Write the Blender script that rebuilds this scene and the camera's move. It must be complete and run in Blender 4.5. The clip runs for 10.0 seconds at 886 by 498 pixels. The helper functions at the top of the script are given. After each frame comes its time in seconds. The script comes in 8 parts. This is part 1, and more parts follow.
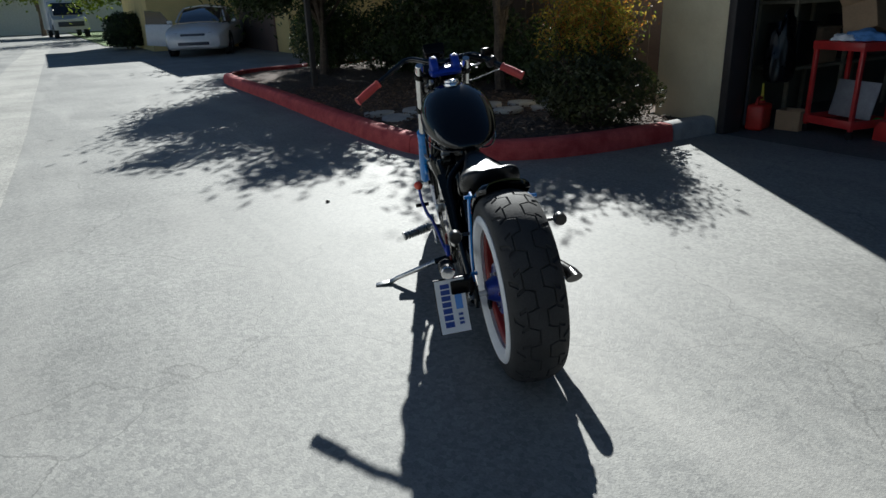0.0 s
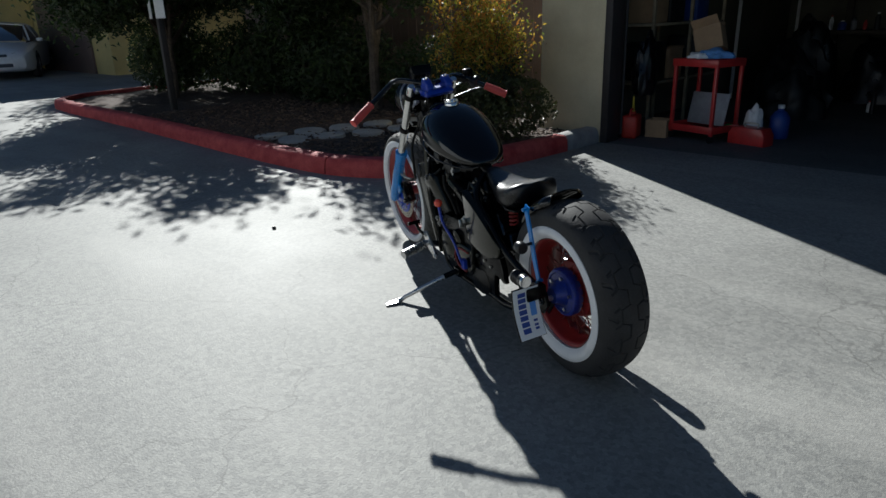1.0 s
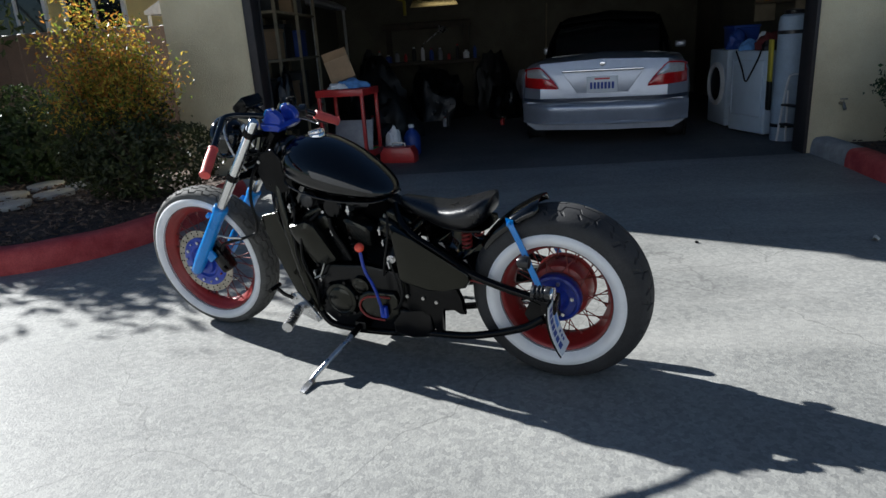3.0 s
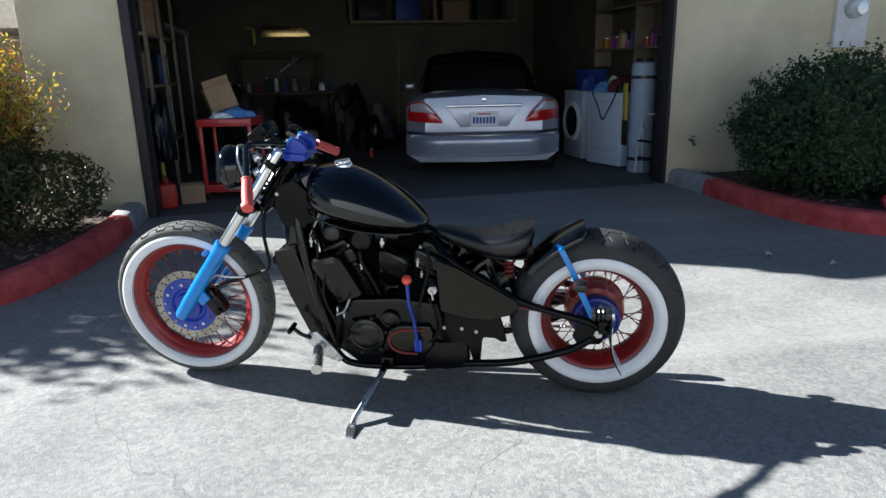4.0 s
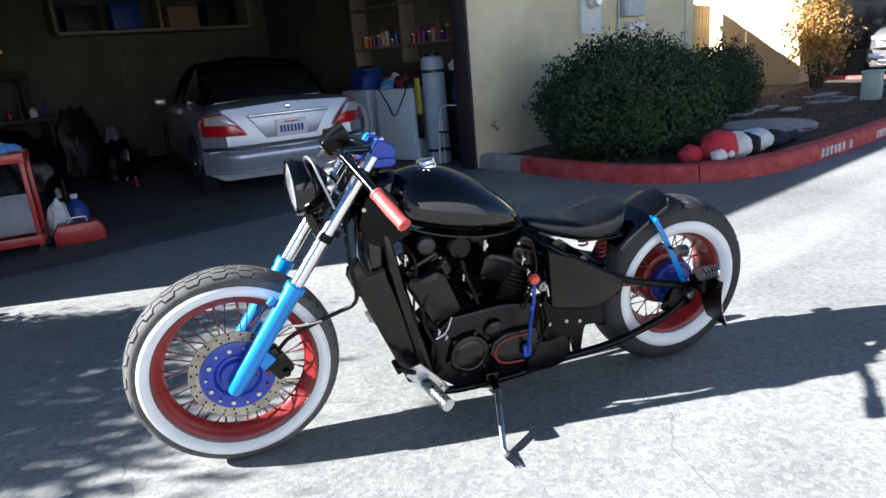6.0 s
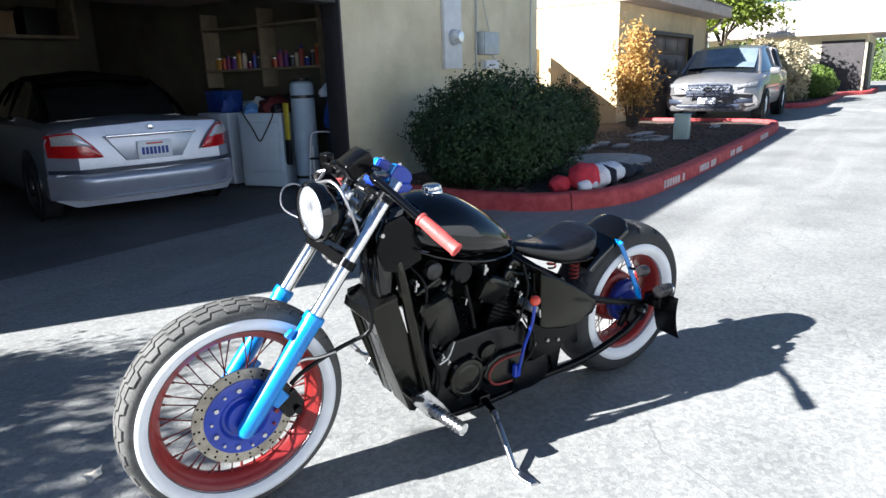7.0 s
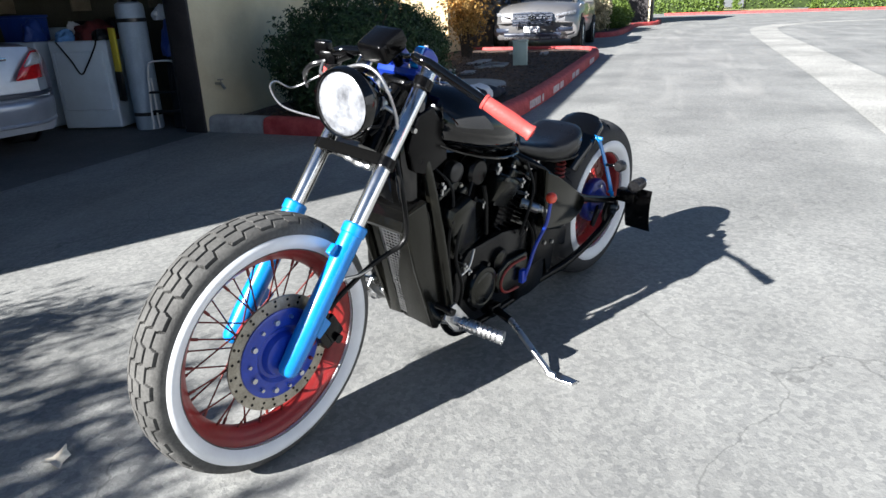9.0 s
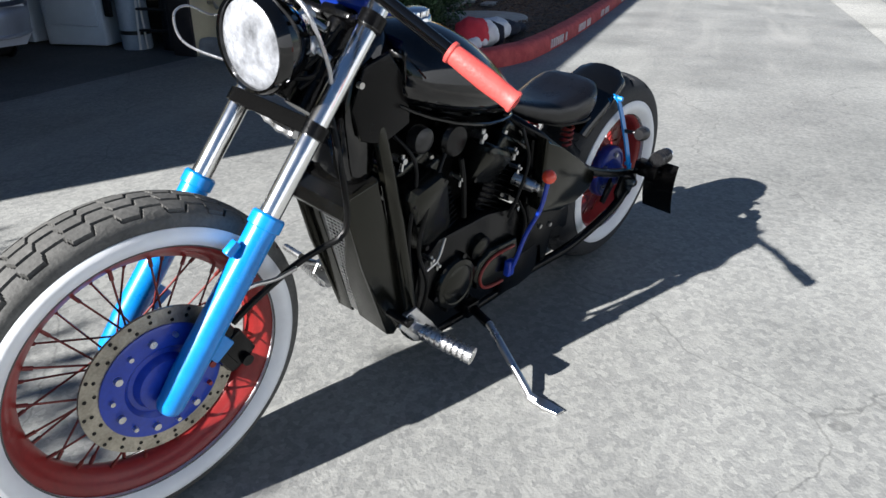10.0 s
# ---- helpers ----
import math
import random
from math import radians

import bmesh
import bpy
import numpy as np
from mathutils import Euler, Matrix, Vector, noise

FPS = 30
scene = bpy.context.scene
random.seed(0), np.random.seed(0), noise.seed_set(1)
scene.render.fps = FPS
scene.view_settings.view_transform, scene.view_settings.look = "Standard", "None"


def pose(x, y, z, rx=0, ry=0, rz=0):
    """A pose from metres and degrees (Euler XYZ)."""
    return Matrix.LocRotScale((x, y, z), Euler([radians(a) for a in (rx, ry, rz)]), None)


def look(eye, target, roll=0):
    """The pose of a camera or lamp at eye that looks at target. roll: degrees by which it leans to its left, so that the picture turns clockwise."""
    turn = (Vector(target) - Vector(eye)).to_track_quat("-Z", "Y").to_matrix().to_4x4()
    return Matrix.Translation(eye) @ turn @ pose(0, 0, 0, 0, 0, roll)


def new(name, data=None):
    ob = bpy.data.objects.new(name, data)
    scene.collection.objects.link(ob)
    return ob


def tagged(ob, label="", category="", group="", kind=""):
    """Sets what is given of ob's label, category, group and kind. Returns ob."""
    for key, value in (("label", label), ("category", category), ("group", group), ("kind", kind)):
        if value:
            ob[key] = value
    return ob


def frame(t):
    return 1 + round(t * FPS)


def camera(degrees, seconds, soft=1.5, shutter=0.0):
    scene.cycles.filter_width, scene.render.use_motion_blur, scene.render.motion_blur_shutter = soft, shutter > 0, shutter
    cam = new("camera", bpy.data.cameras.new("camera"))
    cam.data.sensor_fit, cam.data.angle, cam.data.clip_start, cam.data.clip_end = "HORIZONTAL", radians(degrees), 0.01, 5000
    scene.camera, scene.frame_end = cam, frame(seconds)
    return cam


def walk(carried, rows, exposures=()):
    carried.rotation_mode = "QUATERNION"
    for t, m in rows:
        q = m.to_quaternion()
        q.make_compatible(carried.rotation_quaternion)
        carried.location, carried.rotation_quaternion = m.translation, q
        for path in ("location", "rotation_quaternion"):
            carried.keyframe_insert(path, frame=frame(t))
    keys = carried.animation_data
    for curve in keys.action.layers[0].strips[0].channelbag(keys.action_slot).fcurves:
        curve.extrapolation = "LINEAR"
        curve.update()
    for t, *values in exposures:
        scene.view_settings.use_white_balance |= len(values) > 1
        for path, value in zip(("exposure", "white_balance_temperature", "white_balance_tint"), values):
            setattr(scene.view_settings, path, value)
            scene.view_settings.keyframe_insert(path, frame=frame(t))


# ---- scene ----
cam = camera(67.9, 10.0)
PATH = [
    (0, (0.314, 0.284, 1.241), (-1.318, 1.204, 0.54), -2.3),
    (0.5, (0.065, -0.016, 1.282), (-1.413, 1.148, 0.603), -2.1),
    (1, (-0.137, -0.411, 1.285), (-1.466, 0.925, 0.616), -1.8),
    (1.5, (-0.46, -0.583, 1.24), (-1.526, 0.993, 0.624), -3.7),
    (2, (-0.878, -0.735, 1.251), (-1.676, 1.015, 0.701), -1.4),
    (2.2, (-1.025, -0.799, 1.25), (-1.57, 1.005, 0.58), -2.4),
    (3.3, (-1.892, -0.722, 1.211), (-1.913, 1.194, 0.637), -2.7),
    (3.5, (-2.07, -0.725, 1.215), (-1.968, 1.192, 0.653), -1.4),
    (4, (-2.46, -0.659, 1.243), (-2.028, 1.22, 0.71), -1.3),
    (4.5, (-2.771, -0.45, 1.221), (-2.091, 1.339, 0.64), -2.2),
    (5, (-3.132, -0.278, 1.224), (-2.242, 1.438, 0.708), -0.5),
    (5.2, (-3.273, -0.239, 1.248), (-2.283, 1.415, 0.716), -1.5),
    (6.3, (-3.651, 0.314, 1.222), (-2.327, 1.713, 0.686), -3.9),
    (6.5, (-3.721, 0.387, 1.234), (-2.281, 1.672, 0.711), -2.2),
    (6.7, (-3.823, 0.449, 1.234), (-2.274, 1.598, 0.703), -1.9),
    (7, (-3.979, 0.585, 1.257), (-2.393, 1.692, 0.75), -1.9),
    (7.5, (-4.035, 0.815, 1.198), (-2.373, 1.748, 0.591), -3.4),
    (8, (-4.125, 1.024, 1.188), (-2.38, 1.793, 0.587), -0.6),
    (8.5, (-4.257, 1.215, 1.173), (-2.484, 1.78, 0.442), 2.4),
    (9, (-4.119, 1.212, 1.104), (-2.343, 1.818, 0.413), -2.1),
    (9.5, (-3.918, 1.188, 1.055), (-2.253, 1.857, 0.172), -1.2),
    (10, (-3.643, 1.238, 1.07), (-1.955, 1.863, 0.199), 0.6),
]
walk(cam, [(t, look(eye, target, roll)) for t, eye, target, roll in PATH],
     [(0.0, 0.66, 6350, 5), (0.5, 0.56, 6350, 5), (1.5, 0.5, 6320, 6), (2.2, 0.68, 6300, 7), (3.3, 1.34, 6270, 8), (5.0, 1.92, 6200, 9), (6.5, 2.1, 6200, 10), (7.5, 2.04, 6250, 10), (8.5, 1.79, 6350, 10), (10.0, 1.45, 6420, 10)])
# ---- light ----
SUN_WAY = Vector((1.36, -0.82, -0.895)).normalized()
world = bpy.data.worlds.new("sky")
scene.world = world
world.use_nodes = True
wn = world.node_tree.nodes
wn.clear()
sky = wn.new("ShaderNodeTexSky")
sky.sky_type, sky.sun_disc = "NISHITA", False
sky.sun_elevation, sky.sun_rotation = math.asin(-SUN_WAY.z), math.atan2(-SUN_WAY.x, -SUN_WAY.y)
sky.air_density, sky.dust_density, sky.ozone_density = 1.0, 0.0, 5.0
back = wn.new("ShaderNodeBackground")
back.inputs["Strength"].default_value = 0.028
wout = wn.new("ShaderNodeOutputWorld")
world.node_tree.links.new(sky.outputs["Color"], back.inputs["Color"])
world.node_tree.links.new(back.outputs["Background"], wout.inputs["Surface"])
sun = new("sun", bpy.data.lights.new("sun", "SUN"))
sun.data.energy, sun.data.angle, sun.data.color = 5.0, radians(0.53), (1.0, 0.982, 0.96)
sun.matrix_world = look((0, 0, 30), Vector((0, 0, 30)) + SUN_WAY)

# ---- building tools ----
def part(name, bm, material, parent=None, label="", sharp=38, m=None):
    """Links a bmesh as one mesh object, smooth but for its sharp edges."""
    mesh = bpy.data.meshes.new(name)
    bmesh.ops.recalc_face_normals(bm, faces=bm.faces)
    bm.to_mesh(mesh)
    bm.free()
    return mesh_part(name, mesh, material, parent, label, sharp, m)


def mesh_part(name, mesh, material, parent=None, label="", sharp=38, m=None):
    if material and not mesh.materials:
        for mt in (material if isinstance(material, (list, tuple)) else [material]):
            mesh.materials.append(mt)
    if sharp:
        mesh.polygons.foreach_set("use_smooth", [True] * len(mesh.polygons))
        mesh.set_sharp_from_angle(angle=radians(sharp))
    ob = new(name, mesh)
    if parent:
        ob.parent = parent
    if m is not None:
        ob.matrix_basis = m
    if label:
        ob["label"] = label
    return ob


def again(name, ob, parent, m=None):
    """Another object on ob's mesh."""
    other = new(name, ob.data)
    other.parent = parent
    other.matrix_basis = m if m is not None else Matrix()
    return other


def thing(name, label, category, m=None, group=""):
    ob = new(name)
    ob.empty_display_size = 0.1
    if m is not None:
        ob.matrix_basis = m
    return tagged(ob, label, category, group)


def box(bm, c, size, rot=None, bev=0.0, segs=2):
    m = Matrix.Translation(c) @ (rot.to_4x4() if rot else Matrix()) @ Matrix.Diagonal((*size, 1))
    vs = bmesh.ops.create_cube(bm, size=1, matrix=m)["verts"]
    if bev:
        es = list({e for v in vs for e in v.link_edges})
        bmesh.ops.bevel(bm, geom=es, offset=bev, segments=segs, affect="EDGES", profile=0.5)
    return vs


def turn(rx=0, ry=0, rz=0):
    return Euler([radians(a) for a in (rx, ry, rz)]).to_matrix()


def ring_faces(bm, rings, closed_ring=True, caps=True, loop=False):
    n = len(rings[0])
    pairs = list(zip(rings, rings[1:])) + ([(rings[-1], rings[0])] if loop else [])
    for a, b in pairs:
        for i in range(n if closed_ring else n - 1):
            j = (i + 1) % n
            try:
                bm.faces.new((a[i], a[j], b[j], b[i]))
            except ValueError:
                pass
    if caps and closed_ring and not loop:
        bm.faces.new(list(reversed(rings[0])))
        bm.faces.new(rings[-1])


def loft(bm, sections, caps=True, closed_ring=True, loop=False):
    rings = [[bm.verts.new(p) for p in s] for s in sections]
    ring_faces(bm, rings, closed_ring, caps, loop)
    return rings


def sweep(bm, pts, r, seg=10, closed=False, caps=True):
    """A round bar along points; r is one radius or one for each point."""
    pts = [Vector(p) for p in pts]
    n = len(pts)
    rs = list(r) if isinstance(r, (list, tuple)) else [r] * n
    tangents = []
    for i in range(n):
        a = pts[i - 1] if (i > 0 or closed) else pts[i]
        b = pts[(i + 1) % n] if (i < n - 1 or closed) else pts[i]
        tangents.append((b - a).normalized())
    side = tangents[0].orthogonal().normalized()
    secs = []
    for p, t, q in zip(pts, tangents, rs):
        side = (side - t * side.dot(t)).normalized()
        up = t.cross(side)
        secs.append([p + (side * math.cos(k * math.tau / seg) + up * math.sin(k * math.tau / seg)) * q for k in range(seg)])
    loft(bm, secs, caps and not closed, True, closed)


def rod(bm, a, b, r, r2=None, seg=14, caps=True):
    sweep(bm, (a, b), (r, r if r2 is None else r2), seg, False, caps)


def bend(pts, n=8, closed=False):
    """Points on a smooth line through pts."""
    pts = [Vector(p) for p in pts]
    out, k = [], len(pts)
    for i in range(k if closed else k - 1):
        p0 = pts[i - 1] if (i > 0 or closed) else pts[i] * 2 - pts[i + 1]
        p1, p2 = pts[i], pts[(i + 1) % k]
        p3 = pts[(i + 2) % k] if (i < k - 2 or closed) else p2 * 2 - p1
        for j in range(n):
            t = j / n
            out.append(0.5 * (2 * p1 + (p2 - p0) * t + (2 * p0 - 5 * p1 + 4 * p2 - p3) * t * t + (3 * p1 - p0 - 3 * p2 + p3) * t ** 3))
    if not closed:
        out.append(pts[-1])
    return out


def lathe(bm, prof, m=None, seg=48, ring=False, start=0.0, arc=math.tau):
    """Turns a profile of (radius, along) about the local z axis, which m lays into place."""
    m = m if m is not None else Matrix()
    full = arc >= math.tau - 1e-6
    count = seg if full else seg + 1
    secs = []
    for k in range(count):
        a = start + arc * k / seg
        secs.append([m @ Vector((r * math.cos(a), r * math.sin(a), h)) for r, h in prof])
    rings = [[bm.verts.new(p) for p in s] for s in secs]
    n = len(prof)
    for k in range(count if full else count - 1):
        a, b = rings[k], rings[(k + 1) % count]
        for i in range(n if ring else n - 1):
            j = (i + 1) % n
            bm.faces.new((a[i], b[i], b[j], a[j]))
    bmesh.ops.remove_doubles(bm, verts=bm.verts, dist=1e-6)


def along(a, b):
    """A frame at a whose z axis points at b."""
    a, b = Vector(a), Vector(b)
    return Matrix.Translation(a) @ (b - a).to_track_quat("Z", "Y").to_matrix().to_4x4()


AXLE = Matrix(((1, 0, 0, 0), (0, 0, 1, 0), (0, -1, 0, 0), (0, 0, 0, 1)))   # local z laid along +y


def prism(bm, poly, y0, y1, put=None, bev=0.0, segs=2):
    """A plate with the outline poly in x and z, from y0 to y1."""
    put = put or (lambda x, y, z: (x, y, z))
    a = [bm.verts.new(put(x, y0, z)) for x, z in poly]
    b = [bm.verts.new(put(x, y1, z)) for x, z in poly]
    fs = [bm.faces.new(a), bm.faces.new(list(reversed(b)))]
    n = len(poly)
    for i in range(n):
        fs.append(bm.faces.new((a[i], b[i], b[(i + 1) % n], a[(i + 1) % n])))
    if bev:
        es = list({e for f in fs[:2] for e in f.edges})
        bmesh.ops.bevel(bm, geom=es, offset=bev, segments=segs, affect="EDGES", profile=0.5)


def mat(name, col, rough=0.6, metal=0.0, var=0.15, scale=6.0, bump=0.15, fine=90.0, col2=None, coat=0.0, deep=0.004, rvar=0.12, spec=0.5, island=0.0, pieces=0.0):
    """A surface with colour patches at one scale, grain and relief at a finer one, in real size."""
    mt = bpy.data.materials.new(name)
    mt.use_nodes = True
    nt = mt.node_tree
    nodes, links = nt.nodes, nt.links
    bsdf = nodes["Principled BSDF"]
    tc = nodes.new("ShaderNodeTexCoord")
    big = nodes.new("ShaderNodeTexNoise")
    big.inputs["Scale"].default_value, big.inputs["Detail"].default_value, big.inputs["Roughness"].default_value = scale, 6.0, 0.62
    small = nodes.new("ShaderNodeTexNoise")
    small.inputs["Scale"].default_value, small.inputs["Detail"].default_value = fine, 4.0
    links.new(tc.outputs["Object"], big.inputs["Vector"])
    links.new(tc.outputs["Object"], small.inputs["Vector"])
    ramp = nodes.new("ShaderNodeValToRGB")
    c1 = [max(0.0, c * (1 - var)) for c in col]
    c2 = list(col2) if col2 else [min(1.0, c * (1 + var)) for c in col]
    ramp.color_ramp.elements[0].position, ramp.color_ramp.elements[1].position = 0.34, 0.68
    ramp.color_ramp.elements[0].color, ramp.color_ramp.elements[1].color = (*c1, 1), (*c2, 1)
    links.new(big.outputs["Fac"], ramp.inputs["Fac"])
    grain = nodes.new("ShaderNodeMix")
    grain.data_type, grain.blend_type = "RGBA", "OVERLAY"
    grain.inputs["Factor"].default_value = min(0.9, var * 1.6)
    links.new(ramp.outputs["Color"], grain.inputs[6])
    links.new(small.outputs["Fac"], grain.inputs[7])
    colour = grain.outputs[2]
    if island or pieces:
        hsv = nodes.new("ShaderNodeHueSaturation")
        src = nodes.new("ShaderNodeNewGeometry").outputs["Random Per Island"] if island else nodes.new("ShaderNodeObjectInfo").outputs["Random"]
        amount = island or pieces
        rng = nodes.new("ShaderNodeMapRange")
        rng.inputs["To Min"].default_value, rng.inputs["To Max"].default_value = 1 - amount, 1 + amount
        links.new(src, rng.inputs["Value"])
        links.new(rng.outputs["Result"], hsv.inputs["Value"])
        links.new(colour, hsv.inputs["Color"])
        colour = hsv.outputs["Color"]
    links.new(colour, bsdf.inputs["Base Color"])
    rr = nodes.new("ShaderNodeMapRange")
    rr.inputs["To Min"].default_value, rr.inputs["To Max"].default_value = max(0.02, rough - rvar), min(1.0, rough + rvar)
    links.new(big.outputs["Fac"], rr.inputs["Value"])
    links.new(rr.outputs["Result"], bsdf.inputs["Roughness"])
    bsdf.inputs["Metallic"].default_value = metal
    bsdf.inputs["Specular IOR Level"].default_value = spec
    if coat:
        bsdf.inputs["Coat Weight"].default_value, bsdf.inputs["Coat Roughness"].default_value = coat, 0.05
    if bump:
        bp = nodes.new("ShaderNodeBump")
        bp.inputs["Strength"].default_value, bp.inputs["Distance"].default_value = bump, deep
        links.new(small.outputs["Fac"], bp.inputs["Height"])
        links.new(bp.outputs["Normal"], bsdf.inputs["Normal"])
    return mt


def leaves(name, spots, ways, size, material, parent, label="", slim=0.45, jitter=0.35, seed=1):
    """One mesh of folded leaves at spots, that face ways."""
    rng = np.random.default_rng(seed)
    n = len(spots)
    axis = rng.normal(size=(n, 3))
    axis -= ways * np.sum(axis * ways, axis=1, keepdims=True) * 0.75
    axis /= np.linalg.norm(axis, axis=1, keepdims=True) + 1e-9
    side = np.cross(ways, axis)
    side /= np.linalg.norm(side, axis=1, keepdims=True) + 1e-9
    up = np.cross(axis, side)
    ln = (size * (1 + jitter * rng.uniform(-1, 1, n)))[:, None]
    wd = ln * slim
    v = np.empty((n, 4, 3))
    v[:, 0] = spots - axis * ln * 0.5
    v[:, 1] = spots + side * wd * 0.5 + up * ln * 0.12
    v[:, 2] = spots + axis * ln * 0.5
    v[:, 3] = spots - side * wd * 0.5 + up * ln * 0.12
    idx = np.arange(n) * 4
    faces = np.concatenate([np.stack([idx, idx + 1, idx + 2], 1), np.stack([idx, idx + 2, idx + 3], 1)])
    mesh = bpy.data.meshes.new(name)
    mesh.from_pydata(v.reshape(-1, 3).tolist(), [], faces.tolist())
    return mesh_part(name, mesh, material, parent, label, 0)


def cloud(n, centre, radii, seed, inner=0.55, rough=0.22, freq=2.2, floor=None):
    """Spots in the outer shell of a lumpy ball, and the ways outward."""
    rng = np.random.default_rng(seed)
    d = rng.normal(size=(n, 3))
    d /= np.linalg.norm(d, axis=1, keepdims=True)
    lump = np.array([noise.noise(Vector(q) * freq + Vector((seed * 3.7, 0, 0))) for q in d])
    r = (inner + (1 - inner) * rng.uniform(0, 1, n) ** 0.6) * (1 + rough * lump)
    spots = np.array(centre) + d * r[:, None] * np.array(radii)
    if floor is not None:
        keep = spots[:, 2] > floor
        spots, d = spots[keep], d[keep]
    return spots, d

# ---- materials ----
def speckled(name, lo, hi, fleck, rough):
    """Worn asphalt: broad stains, fine stones and dark pits."""
    mt = mat(name, lo, rough, 0, 0.16, 0.7, 0.35, 120.0, col2=hi, deep=0.005)
    nt = mt.node_tree
    bsdf = nt.nodes["Principled BSDF"]
    old = bsdf.inputs["Base Color"].links[0].from_socket
    tc = nt.nodes.new("ShaderNodeTexCoord")
    vor = nt.nodes.new("ShaderNodeTexVoronoi")
    vor.inputs["Scale"].default_value = 62.0
    nt.links.new(tc.outputs["Object"], vor.inputs["Vector"])
    sep = nt.nodes.new("ShaderNodeSeparateColor")
    nt.links.new(vor.outputs["Color"], sep.inputs["Color"])
    ramp = nt.nodes.new("ShaderNodeValToRGB")
    ramp.color_ramp.elements[0].position, ramp.color_ramp.elements[1].position = 0.0, 1.0
    ramp.color_ramp.elements[0].color, ramp.color_ramp.elements[1].color = (0.2, 0.2, 0.21, 1), (0.84, 0.83, 0.79, 1)
    nt.links.new(sep.outputs["Red"], ramp.inputs["Fac"])
    mid = nt.nodes.new("ShaderNodeTexNoise")
    mid.inputs["Scale"].default_value, mid.inputs["Detail"].default_value, mid.inputs["Roughness"].default_value = 22.0, 8.0, 0.78
    nt.links.new(tc.outputs["Object"], mid.inputs["Vector"])
    m1 = nt.nodes.new("ShaderNodeMix")
    m1.data_type, m1.blend_type = "RGBA", "OVERLAY"
    m1.inputs["Factor"].default_value = fleck
    nt.links.new(old, m1.inputs[6])
    nt.links.new(ramp.outputs["Color"], m1.inputs[7])
    m2 = nt.nodes.new("ShaderNodeMix")
    m2.data_type, m2.blend_type = "RGBA", "OVERLAY"
    m2.inputs["Factor"].default_value = 0.22
    nt.links.new(m1.outputs[2], m2.inputs[6])
    nt.links.new(mid.outputs["Fac"], m2.inputs[7])
    nt.links.new(m2.outputs[2], bsdf.inputs["Base Color"])
    return mt


def worn(mt, streak, crack):
    """Adds pale wiped streaks along the drive and hairline cracks to a ground surface."""
    nt = mt.node_tree
    bsdf = nt.nodes["Principled BSDF"]
    colour = bsdf.inputs["Base Color"].links[0].from_socket
    tc = nt.nodes.new("ShaderNodeTexCoord")
    lie = nt.nodes.new("ShaderNodeMapping")
    lie.inputs["Rotation"].default_value = (0, 0, radians(-22))
    lie.inputs["Scale"].default_value = (0.22, 1.5, 1.0)
    nt.links.new(tc.outputs["Object"], lie.inputs["Vector"])
    wipe = nt.nodes.new("ShaderNodeTexNoise")
    wipe.inputs["Scale"].default_value, wipe.inputs["Detail"].default_value, wipe.inputs["Distortion"].default_value = 1.3, 4.0, 0.9
    nt.links.new(lie.outputs["Vector"], wipe.inputs["Vector"])
    soft = nt.nodes.new("ShaderNodeMapRange")
    soft.inputs["From Min"].default_value, soft.inputs["From Max"].default_value = 0.5, 0.78
    soft.inputs["To Min"].default_value, soft.inputs["To Max"].default_value = 0.0, streak
    nt.links.new(wipe.outputs["Fac"], soft.inputs["Value"])
    pale = nt.nodes.new("ShaderNodeMix")
    pale.data_type = "RGBA"
    pale.inputs[7].default_value = (0.44, 0.43, 0.4, 1)
    nt.links.new(soft.outputs["Result"], pale.inputs[0])
    nt.links.new(colour, pale.inputs[6])
    wob = nt.nodes.new("ShaderNodeTexNoise")
    wob.inputs["Scale"].default_value, wob.inputs["Detail"].default_value = 2.2, 6.0
    nt.links.new(tc.outputs["Object"], wob.inputs["Vector"])
    bent = nt.nodes.new("ShaderNodeMix")
    bent.data_type, bent.blend_type = "RGBA", "LINEAR_LIGHT"
    bent.inputs[0].default_value = 0.22
    nt.links.new(tc.outputs["Object"], bent.inputs[6])
    nt.links.new(wob.outputs["Color"], bent.inputs[7])
    cell = nt.nodes.new("ShaderNodeTexVoronoi")
    cell.feature = "DISTANCE_TO_EDGE"
    cell.inputs["Scale"].default_value = 0.62
    nt.links.new(bent.outputs[2], cell.inputs["Vector"])
    thin = nt.nodes.new("ShaderNodeMapRange")
    thin.inputs["From Min"].default_value, thin.inputs["From Max"].default_value = 0.0006, 0.0032
    thin.inputs["To Min"].default_value, thin.inputs["To Max"].default_value = crack, 0.0
    nt.links.new(cell.outputs["Distance"], thin.inputs["Value"])
    dark = nt.nodes.new("ShaderNodeMix")
    dark.data_type = "RGBA"
    dark.inputs[7].default_value = (0.06, 0.06, 0.058, 1)
    nt.links.new(thin.outputs["Result"], dark.inputs[0])
    nt.links.new(pale.outputs[2], dark.inputs[6])
    nt.links.new(dark.outputs[2], bsdf.inputs["Base Color"])


